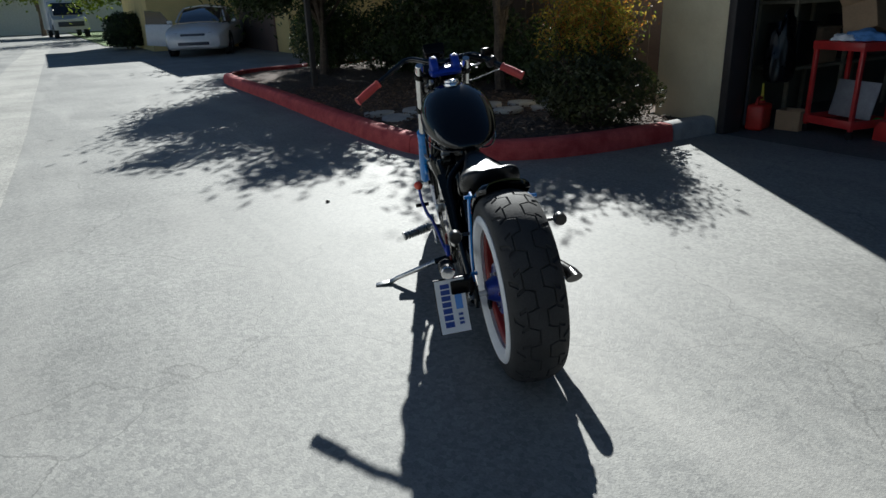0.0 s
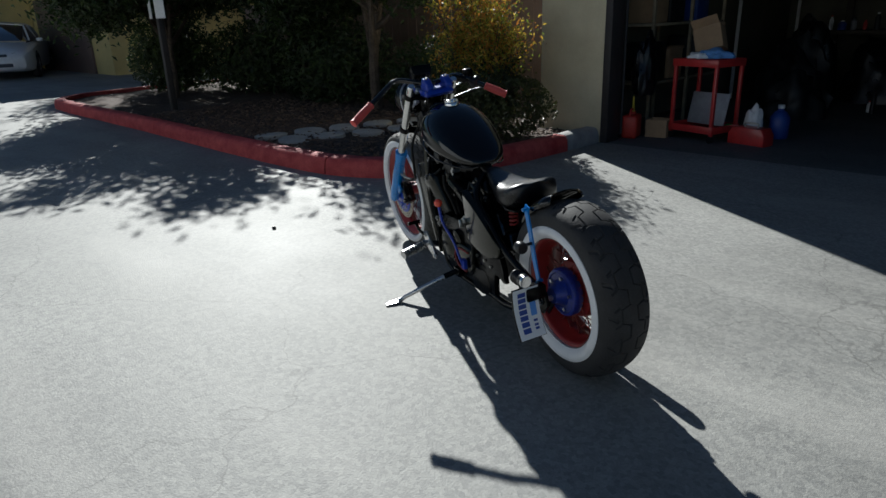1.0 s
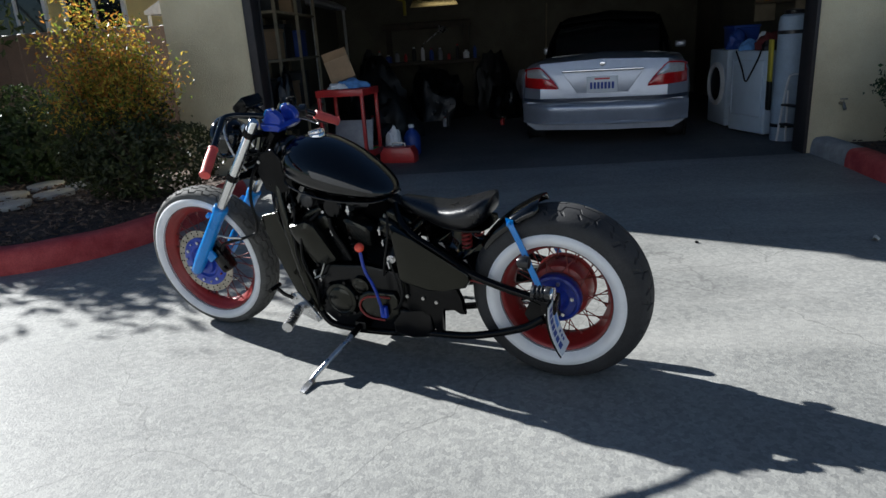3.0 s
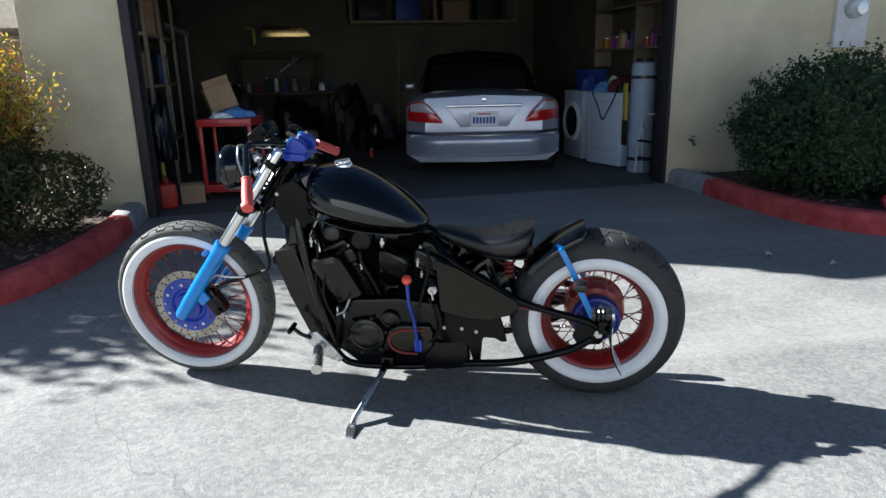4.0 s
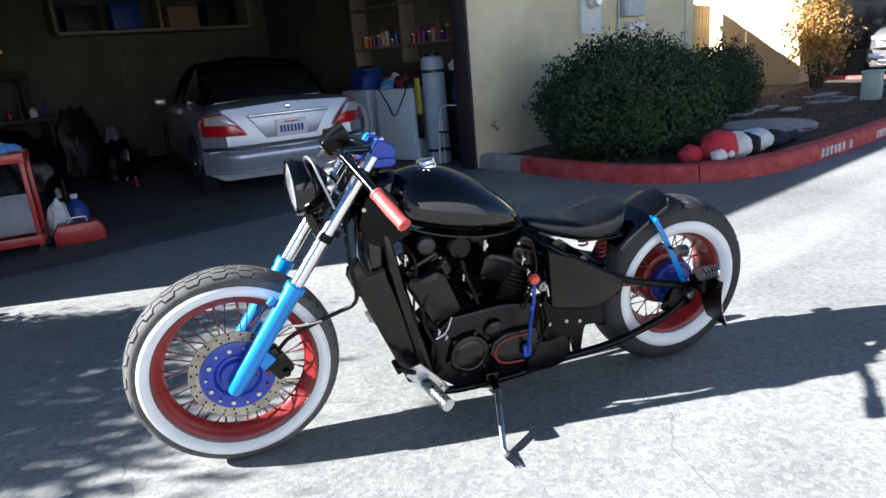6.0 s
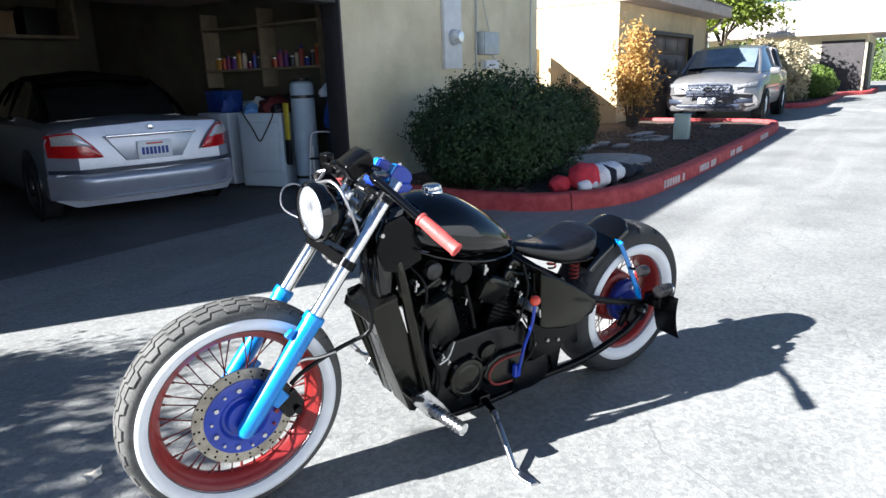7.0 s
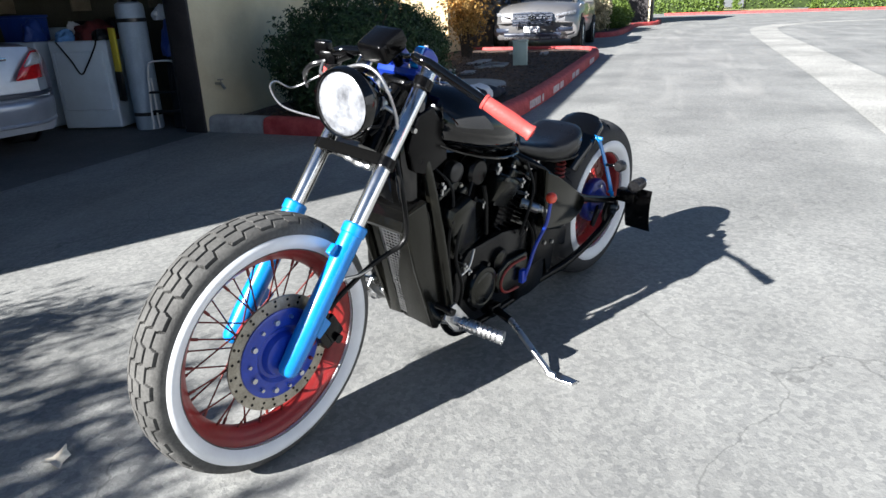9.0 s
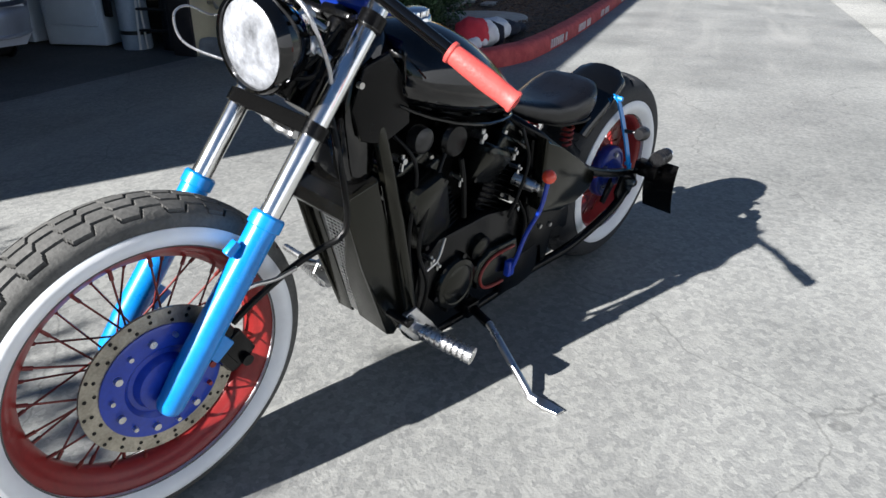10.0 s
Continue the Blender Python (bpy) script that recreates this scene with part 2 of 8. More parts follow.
ASPHALT = speckled("worn_asphalt", (0.214, 0.216, 0.207), (0.288, 0.29, 0.277), 0.3, 0.69)
worn(ASPHALT, 0.42, 0.4)
CONCRETE = speckled("gutter_concrete", (0.31, 0.31, 0.29), (0.41, 0.405, 0.38), 0.35, 0.9)
# Slab colour kept low to hold the dimness of the garage.
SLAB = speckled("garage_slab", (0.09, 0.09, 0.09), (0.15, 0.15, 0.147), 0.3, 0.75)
STUCCO = mat("tan_stucco", (0.77, 0.665, 0.44), 0.92, 0, 0.14, 1.6, 0.8, 130, col2=(0.83, 0.74, 0.52), deep=0.008)
CREAM = mat("cream_stucco", (0.74, 0.58, 0.34), 0.92, 0, 0.12, 1.4, 0.8, 120, deep=0.008)
# Tone set for the fill light that the added wall bounces.
BOUNCE = mat("pale_bounce_stucco", (0.6, 0.62, 0.65), 0.92, 0, 0.1, 1.4, 0.6, 120)
BLOCKWALL = mat("yellow_stucco", (0.72, 0.57, 0.25), 0.92, 0, 0.1, 1.2, 0.8, 120, deep=0.008)
# Plaster darkened in its colour to make the garage interior dim.
INSIDE = mat("dimmed_plaster", (0.14, 0.128, 0.095), 0.9, 0, 0.25, 1.5, 0.4, 60)
BROWN_TRIM = mat("dark_brown_paint", (0.035, 0.03, 0.03), 0.6, 0, 0.25, 5, 0.3, 70)
BROWN_DOOR = mat("brown_door_paint", (0.18, 0.125, 0.105), 0.55, 0, 0.15, 3, 0.2, 60)
ROOFING = mat("roof_gravel", (0.22, 0.2, 0.18), 0.9, 0, 0.25, 3, 0.6, 80)
FASCIA = mat("pale_fascia_paint", (0.5, 0.42, 0.36), 0.75, 0, 0.15, 4, 0.3, 80)
SHINGLE = mat("pale_shingles", (0.5, 0.44, 0.39), 0.9, 0, 0.2, 5, 0.6, 50)
RED_KERB = mat("red_kerb_paint", (0.52, 0.045, 0.05), 0.75, 0, 0.25, 7, 0.6, 120, col2=(0.62, 0.11, 0.1), deep=0.005)
BARE_KERB = mat("bare_kerb", (0.34, 0.34, 0.335), 0.9, 0, 0.2, 7, 0.6, 120)
MULCH = mat("bark_mulch", (0.075, 0.05, 0.038), 0.95, 0, 0.5, 14, 1.0, 55, col2=(0.15, 0.1, 0.075), deep=0.03)
CHIP = mat("bark_chip", (0.13, 0.085, 0.06), 0.9, 0, 0.35, 20, 0.5, 100, island=0.55)
STEPSTONE = mat("stepping_stone", (0.38, 0.37, 0.35), 0.9, 0, 0.15, 9, 0.5, 120)
GRASS = mat("lawn", (0.09, 0.16, 0.03), 0.9, 0, 0.4, 3, 1.0, 60, deep=0.03)
WOOD_FENCE = mat("weathered_fence", (0.46, 0.34, 0.18), 0.85, 0, 0.25, 6, 0.4, 80, pieces=0.2)
BARK = mat("bark", (0.1, 0.075, 0.055), 0.9, 0, 0.4, 12, 1.0, 60, deep=0.02)
WHITE_PAINT = mat("white_paint", (0.75, 0.75, 0.74), 0.6, 0, 0.08, 8, 0.2, 90)
WHITE_LETTER = mat("kerb_lettering", (0.72, 0.62, 0.6), 0.8, 0, 0.25, 18, 0.4, 140)


def leaf_mat(name, col, col2, light=0.25, spread=0.35):
    mt = mat(name, col, 0.45, 0, 0.15, 3.0, 0.0, 50, col2=col2, island=spread, spec=0.4)
    nt = mt.node_tree
    bsdf = nt.nodes["Principled BSDF"]
    tr = nt.nodes.new("ShaderNodeBsdfTranslucent")
    mix = nt.nodes.new("ShaderNodeMixShader")
    mix.inputs["Fac"].default_value = light
    src = bsdf.inputs["Base Color"].links[0].from_socket
    nt.links.new(src, tr.inputs["Color"])
    out = nt.nodes["Material Output"]
    nt.links.new(bsdf.outputs["BSDF"], mix.inputs[1])
    nt.links.new(tr.outputs["BSDF"], mix.inputs[2])
    nt.links.new(mix.outputs["Shader"], out.inputs["Surface"])
    return mt


LEAF_DARK = leaf_mat("dark_laurel_leaf", (0.022, 0.05, 0.02), (0.055, 0.105, 0.036))
LEAF_TREE = leaf_mat("shade_tree_leaf", (0.024, 0.042, 0.012), (0.05, 0.076, 0.02), 0.3)
LEAF_GOLD = leaf_mat("golden_leaf", (0.5, 0.38, 0.05), (0.66, 0.48, 0.08), 0.45)
LEAF_RUST = leaf_mat("rusty_leaf", (0.5, 0.18, 0.03), (0.62, 0.3, 0.06), 0.45)
LEAF_GREEN = leaf_mat("fresh_leaf", (0.14, 0.2, 0.03), (0.27, 0.32, 0.05), 0.45)
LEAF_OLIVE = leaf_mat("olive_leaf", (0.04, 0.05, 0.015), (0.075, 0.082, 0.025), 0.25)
LEAF_ORANGE = leaf_mat("orange_leaf", (0.5, 0.28, 0.07), (0.64, 0.42, 0.15), 0.35)
LEAF_HEDGE = leaf_mat("hedge_leaf", (0.1, 0.17, 0.03), (0.2, 0.28, 0.06), 0.35)

GLOSS_BLACK = mat("gloss_black_paint", (0.002, 0.002, 0.002), 0.08, 0, 0.1, 9, 0.0, 90, rvar=0.04, spec=0.6)
SATIN_BLACK = mat("satin_black_paint", (0.002, 0.002, 0.0022), 0.24, 0, 0.25, 14, 0.12, 140, spec=0.18)
ENGINE_BLACK = mat("engine_black", (0.002, 0.002, 0.0024), 0.22, 0.0, 0.3, 12, 0.25, 160, spec=0.28)
MATT_BLACK = mat("matt_black", (0.0015, 0.0015, 0.0015), 0.8, 0.0, 0.3, 12, 0.2, 160, spec=0.05)
COVER_BLACK = mat("dusty_black_cover", (0.003, 0.003, 0.0028), 0.22, 0.0, 0.3, 10, 0.1, 120, rvar=0.1, spec=0.42)
SHROUD_BLACK = mat("dusty_black_panel", (0.004, 0.0039, 0.003), 0.2, 0.0, 0.5, 7, 0.12, 90, rvar=0.1, spec=0.42)
SIDE_BLACK = mat("olive_black_gloss", (0.004, 0.0041, 0.0028), 0.12, 0.0, 0.3, 6, 0.0, 90, rvar=0.06, spec=0.36)
# Olive cast of the reflected surroundings is put into the specular tint.
for warm in (SHROUD_BLACK, SIDE_BLACK, COVER_BLACK):
    warm.node_tree.nodes["Principled BSDF"].inputs["Specular Tint"].default_value = (0.98, 0.98, 0.84, 1)
RUBBER = mat("tyre_rubber", (0.026, 0.026, 0.027), 0.75, 0, 0.3, 14, 0.3, 160)
WORN_RUBBER = mat("dusty_tread_rubber", (0.085, 0.083, 0.077), 0.8, 0, 0.3, 10, 0.3, 150)
WHITEWALL = mat("whitewall_rubber", (0.78, 0.79, 0.8), 0.55, 0, 0.06, 10, 0.1, 90)
RIM_RED = mat("rim_red_paint", (0.23, 0.013, 0.012), 0.4, 0, 0.14, 9, 0.08, 90, coat=0.12)
GRIP_RED = mat("red_rubber_grip", (0.62, 0.08, 0.07), 0.5, 0, 0.1, 12, 0.25, 160)
BALL_RED = mat("orange_red_knob", (0.75, 0.07, 0.03), 0.25, 0, 0.05, 10, 0.0, 90, coat=0.5)
BLUE = mat("bright_blue_paint", (0.002, 0.22, 0.64), 0.3, 0, 0.1, 10, 0.05, 120, coat=0.4)
DEEP_BLUE = mat("deep_blue_paint", (0.008, 0.04, 0.36), 0.35, 0, 0.15, 10, 0.08, 120, coat=0.3)
# Rear drum's blue, darkened in the colour for the shade around it.
SHADED_BLUE = mat("shaded_blue_paint", (0.006, 0.022, 0.22), 0.4, 0, 0.3, 14, 0.1, 120, coat=0.2)
CHROME = mat("chrome", (0.75, 0.75, 0.76), 0.12, 1.0, 0.06, 10, 0.0, 90, rvar=0.06)
STEEL = mat("brushed_steel", (0.5, 0.49, 0.47), 0.35, 1.0, 0.15, 30, 0.1, 220)
ALLOY = mat("polished_alloy", (0.62, 0.62, 0.62), 0.28, 1.0, 0.12, 14, 0.1, 140)
FORK_TUBE = mat("hard_chrome_tube", (0.8, 0.8, 0.79), 0.2, 1.0, 0.06, 16, 0.0, 120, rvar=0.06)
RUST_STEEL = mat("brake_steel", (0.4, 0.37, 0.31), 0.42, 0.9, 0.25, 20, 0.2, 180)
SPOKE = mat("dark_red_spoke", (0.16, 0.02, 0.016), 0.4, 0.2, 0.1, 10, 0.0, 90)
LEATHER = mat("black_leather", (0.004, 0.004, 0.005), 0.3, 0, 0.2, 12, 0.35, 260, deep=0.002)
LENS = mat("lamp_lens", (0.3, 0.31, 0.33), 0.25, 0.2, 0.5, 22, 0.5, 45, coat=1.0)
PLASTIC_BLACK = mat("black_plastic", (0.012, 0.012, 0.013), 0.3, 0, 0.15, 10, 0.08, 160)
CABLE = mat("cable_sheath", (0.004, 0.004, 0.004), 0.42, 0, 0.1, 20, 0.0, 90, spec=0.2)
CABLE_GREY = mat("steel_braided_cable", (0.45, 0.45, 0.46), 0.3, 0.8, 0.15, 60, 0.1, 300)
RED_TRIM = mat("red_line", (0.19, 0.014, 0.011), 0.5, 0, 0.1, 12, 0.0, 90)
PLATE_WHITE = mat("plate_enamel", (0.8, 0.82, 0.84), 0.4, 0, 0.05, 12, 0.05, 90)
PLATE_BLUE = mat("plate_blue_ink", (0.02, 0.06, 0.3), 0.5, 0, 0.05, 12, 0.0, 90)
PLATE_STICKER = mat("plate_sticker_blue", (0.1, 0.3, 0.75), 0.45, 0, 0.05, 12, 0.0, 90)


DARK_GLASS = mat("tinted_glass", (0.012, 0.014, 0.016), 0.05, 0, 0.05, 4, 0.0, 40, coat=1.0, rvar=0.02)
SILVER = mat("silver_car_paint", (0.43, 0.47, 0.55), 0.32, 0.5, 0.05, 12, 0.0, 300, coat=0.8, rvar=0.05)
GREY_CAR = mat("grey_car_paint", (0.27, 0.265, 0.265), 0.33, 0.6, 0.05, 12, 0.0, 300, coat=0.6, rvar=0.05)
WHITE_CAR = mat("white_car_paint", (0.72, 0.73, 0.75), 0.3, 0.0, 0.05, 12, 0.0, 300, coat=0.7, rvar=0.05)
# Pale blue-grey base colour carries the sky's reflection on the SUV's windscreen.
SKY_SCREEN = mat("sky_toned_windscreen", (0.17, 0.22, 0.26), 0.12, 0.0, 0.2, 3, 0.0, 40, coat=1.0, rvar=0.04)
TAIL_RED = mat("tail_lamp_red", (0.55, 0.012, 0.015), 0.12, 0, 0.15, 60, 0.1, 60, coat=1.0)
TAIL_CLEAR = mat("tail_lamp_clear", (0.9, 0.9, 0.92), 0.2, 0.45, 0.15, 60, 0.15, 60, coat=1.0)
DARK_TRIM = mat("dark_car_trim", (0.035, 0.045, 0.07), 0.4, 0, 0.1, 10, 0.0, 90)

# ---- ground, road, kerbs ----
def flat(name, pts, z, material, label, category, thick=0.0):
    bm = bmesh.new()
    top = [bm.verts.new((x, y, z)) for x, y in pts]
    bm.faces.new(top)
    if thick:
        low = [bm.verts.new((x, y, z - thick)) for x, y in pts]
        n = len(pts)
        for i in range(n):
            bm.faces.new((top[i], low[i], low[(i + 1) % n], top[(i + 1) % n]))
        bm.faces.new(list(reversed(low)))
    return tagged(part(name, bm, material, None, "", 0), label, category, "", "structure")


bm = bmesh.new()
bmesh.ops.create_grid(bm, x_segments=40, y_segments=40, size=400)
tagged(part("ground", bm, ASPHALT, None, "", 0), "pale worn asphalt ground of a drive between houses", "ground", "", "structure")

# the concrete gutter that runs along the drive
gut = bmesh.new()
line = [(-60, 0.9), (-28, -0.12), (-13.5, -0.45), (-8, -0.55), (0, -0.85), (6.2, -1.15), (14, -1.4), (20, -1.65), (24, -2.3), (27, -4.5), (28, -9), (28.5, -30)]
line = bend([(x, y, 0) for x, y in line], 6)
prev = None
for i, p in enumerate(line):
    a = line[max(0, i - 1)]
    b = line[min(len(line) - 1, i + 1)]
    t = (b - a).normalized()
    nrm = Vector((-t.y, t.x, 0))
    ring = [gut.verts.new(p + nrm * o + Vector((0, 0, h))) for o, h in ((-0.43, 0.004), (-0.2, 0.005), (0.0, 0.004), (0.2, 0.005), (0.43, 0.004))]
    if prev:
        for k in range(4):
            gut.faces.new((prev[k], prev[k + 1], ring[k + 1], ring[k]))
    prev = ring
tagged(part("gutter", gut, CONCRETE, None, "", 0), "pale concrete valley gutter strip along the asphalt drive", "gutter", "", "structure")


def kerb(path, material, name, label, side=1.0, gap=0.006):
    """A kerb of stone-like section along a line, split into lengths by open joints."""
    pts = [Vector((x, y, 0)) for x, y in path]
    prof = [(0.0, -0.05), (0.0, 0.05), (0.008, 0.105), (0.022, 0.135), (0.045, 0.15), (0.09, 0.155), (0.15, 0.155), (0.165, 0.148), (0.17, 0.12), (0.17, -0.05)]
    bm = bmesh.new()
    secs = []
    for i, p in enumerate(pts):
        t = (pts[min(i + 1, len(pts) - 1)] - pts[max(i - 1, 0)]).normalized()
        nrm = Vector((-t.y, t.x, 0)) * side
        if i == 0:
            p = p + t * gap
        if i == len(pts) - 1:
            p = p - t * gap
        wob = 0.004 * noise.noise(p * 3.1)
        secs.append([p + nrm * (o + wob) + Vector((0, 0, h + (wob if h > 0.06 else 0))) for o, h in prof])
    loft(bm, secs)
    return tagged(part(name, bm, material, None, "", 50), label, "kerb", "", "structure")


LEFT_LINE = [(-3.74, 5.54), (-3.74, 4.98), (-3.79, 4.2), (-3.92, 3.65), (-4.2, 3.22), (-4.62, 2.96), (-5.2, 2.86), (-6.6, 2.86), (-9.0, 2.94), (-12.2, 3.0), (-12.95, 3.2), (-13.4, 3.7), (-13.6, 4.6), (-13.7, 7.0)]
RIGHT_LINE = [(1.43, 5.54), (1.41, 4.9), (1.36, 4.2), (1.44, 3.5), (1.7, 3.06), (2.2, 2.74), (3.0, 2.61), (5.2, 2.55), (9.4, 2.57), (11.1, 2.66), (11.7, 2.95), (11.9, 3.6), (11.95, 5.9)]


def kerb_run(line, side, cuts):
    fine = bend([(x, y, 0) for x, y in line], 10)
    xy = [(p.x, p.y) for p in fine]
    for k, (a, b) in enumerate(zip(cuts, cuts[1:])):
        first = k == 0
        kerb(xy[a:b + 1], BARE_KERB if first else RED_KERB, "kerb_bare" if first else "kerb_red",
             "short unpainted grey concrete kerb beside the garage" if first else "faded red-painted concrete kerb round a planting bed", side)
    return xy


left_xy = kerb_run(LEFT_LINE, -1.0, (0, 10, 55, 78, 96, 130))
right_xy = kerb_run(RIGHT_LINE, 1.0, (0, 10, 40, 74, 92, 120))


def bed(name, outline, label, seed):
    """Mulch inside a kerb, raised and uneven."""
    bm = bmesh.new()
    vs = [bm.verts.new((x, y, 0.09)) for x, y in outline]
    f = bm.faces.new(vs)
    bmesh.ops.triangulate(bm, faces=[f])
    for _ in range(4):
        es = [e for e in bm.edges if e.calc_length() > 0.45]
        if not es:
            break
        bmesh.ops.subdivide_edges(bm, edges=es, cuts=1)
        bmesh.ops.triangulate(bm, faces=[q for q in bm.faces if len(q.verts) > 3])
    for v in bm.verts:
        v.co.z += 0.03 * noise.noise(v.co * 1.3 + Vector((seed, 0, 0))) + 0.012 * noise.noise(v.co * 5)
    return tagged(part(name, bm, MULCH, None, "", 60), label, "planting bed", "", "structure")


def inset(xy, d):
    out = []
    for i, (x, y) in enumerate(xy):
        a, b = Vector(xy[max(0, i - 1)]), Vector(xy[min(len(xy) - 1, i + 1)])
        t = (b - a).normalized()
        out.append((x - t.y * d, y + t.x * d))
    return out


bed("planting_bed_left", inset(left_xy, -0.12)[::3] + [(-13.5, 12.0), (-4.6, 12.0), (-4.6, 5.54)], "dark bark mulch bed behind a red kerb under trees", 3)
bed("planting_bed_right", inset(right_xy, 0.12)[::3] + [(11.5, 6.2), (10.5, 8.5), (6.0, 8.5), (6.0, 5.6)], "brown bark mulch bed behind a red kerb beside a shrub", 7)

# bark chips on the beds
rng = np.random.default_rng(5)
verts, faces = [], []


def chips(n, x0, x1, y0, y1, ok):
    made = 0
    while made < n:
        x, y = rng.uniform(x0, x1), rng.uniform(y0, y1)
        if not ok(x, y):
            continue
        made += 1
        l, w, h = rng.uniform(0.02, 0.06), rng.uniform(0.008, 0.022), rng.uniform(0.004, 0.012)
        m = pose(x, y, 0.105 + rng.uniform(0, 0.03), rng.uniform(-25, 25), rng.uniform(-25, 25), rng.uniform(0, 360))
        k = len(verts)
        for a, b, c in ((-1, -1, -1), (1, -1, -1), (1, 1, -1), (-1, 1, -1), (-.8, -.8, 1), (.8, -.8, 1), (.8, .8, 1), (-.8, .8, 1)):
            verts.append(tuple(m @ Vector((a * l / 2, b * w / 2, c * h / 2))))
        faces.extend([(k + 4, k + 5, k + 6, k + 7), (k, k + 1, k + 5, k + 4), (k + 1, k + 2, k + 6, k + 5), (k + 2, k + 3, k + 7, k + 6), (k + 3, k, k + 4, k + 7)])


chips(2600, -9.5, -4.0, 3.05, 5.4, lambda x, y: y > 3.05 + max(0, x + 4.9) * 1.1)
chips(2600, 1.7, 10.5, 2.8, 5.4, lambda x, y: y > 2.8 + max(0, 2.3 - x) * 1.2)
mesh = bpy.data.meshes.new("bark_chips")
mesh.from_pydata(verts, [], faces)
tagged(mesh_part("bark_chips", mesh, CHIP, None, "", 0), "scattered brown bark chips over the planting beds", "bark chips", "", "stuff")

# ---- the house with the open garage ----
WALL_Y, TOP = 5.55, 3.3
OPEN_L, OPEN_R, OPEN_TOP = -3.73, 1.4, 2.12


def wall(name, x0, x1, y0, y1, z0, z1, material, label):
    bm = bmesh.new()
    box(bm, ((x0 + x1) / 2, (y0 + y1) / 2, (z0 + z1) / 2), (x1 - x0, y1 - y0, z1 - z0), None, 0.012, 2)
    return tagged(part(name, bm, material, None, "", 40), label, "wall", "", "structure")


wall("wall_pier_left", -4.5, OPEN_L, WALL_Y, WALL_Y + 0.22, 0, TOP, STUCCO, "tan stucco pier beside the garage opening")
wall("wall_front_right", OPEN_R, 5.95, WALL_Y, WALL_Y + 0.22, 0, TOP, STUCCO, "tan stucco house wall with dirty stains near its foot")
wall("wall_lintel", OPEN_L, OPEN_R, WALL_Y + 0.002, WALL_Y + 0.218, OPEN_TOP, TOP, STUCCO, "tan stucco wall over the garage opening")
wall("wall_side_left", -4.498, -4.28, WALL_Y + 0.22, 12.4, 0, TOP, STUCCO, "tan stucco side wall of the garage")
wall("wall_side_right", 5.73, 5.948, WALL_Y + 0.22, 12.4, 0, TOP, STUCCO, "tan stucco side wall of the house")
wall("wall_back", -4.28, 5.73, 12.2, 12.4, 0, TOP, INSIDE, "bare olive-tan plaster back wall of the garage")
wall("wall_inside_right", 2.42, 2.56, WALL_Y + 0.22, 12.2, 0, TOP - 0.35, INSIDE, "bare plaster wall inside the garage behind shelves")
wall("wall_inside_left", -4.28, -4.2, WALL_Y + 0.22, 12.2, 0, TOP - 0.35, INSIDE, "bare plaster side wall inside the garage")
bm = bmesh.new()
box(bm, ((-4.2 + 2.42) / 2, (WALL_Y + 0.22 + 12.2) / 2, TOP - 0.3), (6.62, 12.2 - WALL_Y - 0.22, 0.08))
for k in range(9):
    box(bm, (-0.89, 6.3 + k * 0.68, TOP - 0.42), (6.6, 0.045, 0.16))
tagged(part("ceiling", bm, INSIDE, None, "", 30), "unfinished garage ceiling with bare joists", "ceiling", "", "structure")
bm = bmesh.new()
box(bm, (0.725, 9.0, TOP + 0.06), (10.5, 7.1, 0.12), None, 0.02)
box(bm, (0.725, 5.53, TOP - 0.02), (10.5, 0.05, 0.26), None, 0.008)
tagged(part("roof", bm, ROOFING, None, "", 30), "flat gravel roof with a dark fascia board", "roof", "", "structure")
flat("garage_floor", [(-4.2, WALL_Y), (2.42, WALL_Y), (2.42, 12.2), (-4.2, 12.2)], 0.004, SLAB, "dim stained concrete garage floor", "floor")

bm = bmesh.new()
for x0, x1 in ((OPEN_L + 0.002, OPEN_L + 0.08), (OPEN_R - 0.035, OPEN_R - 0.002)):
    box(bm, ((x0 + x1) / 2, WALL_Y + 0.1, OPEN_TOP / 2), (x1 - x0, 0.236, OPEN_TOP - 0.004), None, 0.006)
box(bm, ((OPEN_L + OPEN_R) / 2, WALL_Y + 0.1, OPEN_TOP - 0.05), (OPEN_R - OPEN_L - 0.14, 0.23, 0.096), None, 0.006)
tagged(part("garage_door_frame", bm, BROWN_TRIM, None, "", 40), "dark brown timber frame round the open garage doorway", "door frame", "", "structure")

# the raised sectional door under the ceiling
door = thing("garage_door", "brown sectional garage door raised under the ceiling", "garage door", pose(0, 0, 0))
door["kind"] = "structure"
for k in range(4):
    bm = bmesh.new()
    box(bm, ((OPEN_L + OPEN_R) / 2, 6.15 + k * 0.56, OPEN_TOP + 0.08), (4.85, 0.54, 0.05), None, 0.01)
    part("panel", bm, BROWN_DOOR, door)
for x in (OPEN_L + 0.06, OPEN_R + 0.04):
    bm = bmesh.new()
    sweep(bm, bend([(x, 5.84, 0.05), (x, 5.84, 1.9), (x, 5.95, 2.2), (x, 6.2, 2.28), (x, 8.4, 2.3)], 6), 0.018, 6)
    part("track", bm, BROWN_TRIM, door)

# ---- unseen wall added across the drive to bounce light ----
wall("wall_bounce", -15, 5, -9.4, -9.2, 0, 4.8, BOUNCE, "unseen plain pale wall added to bounce light")

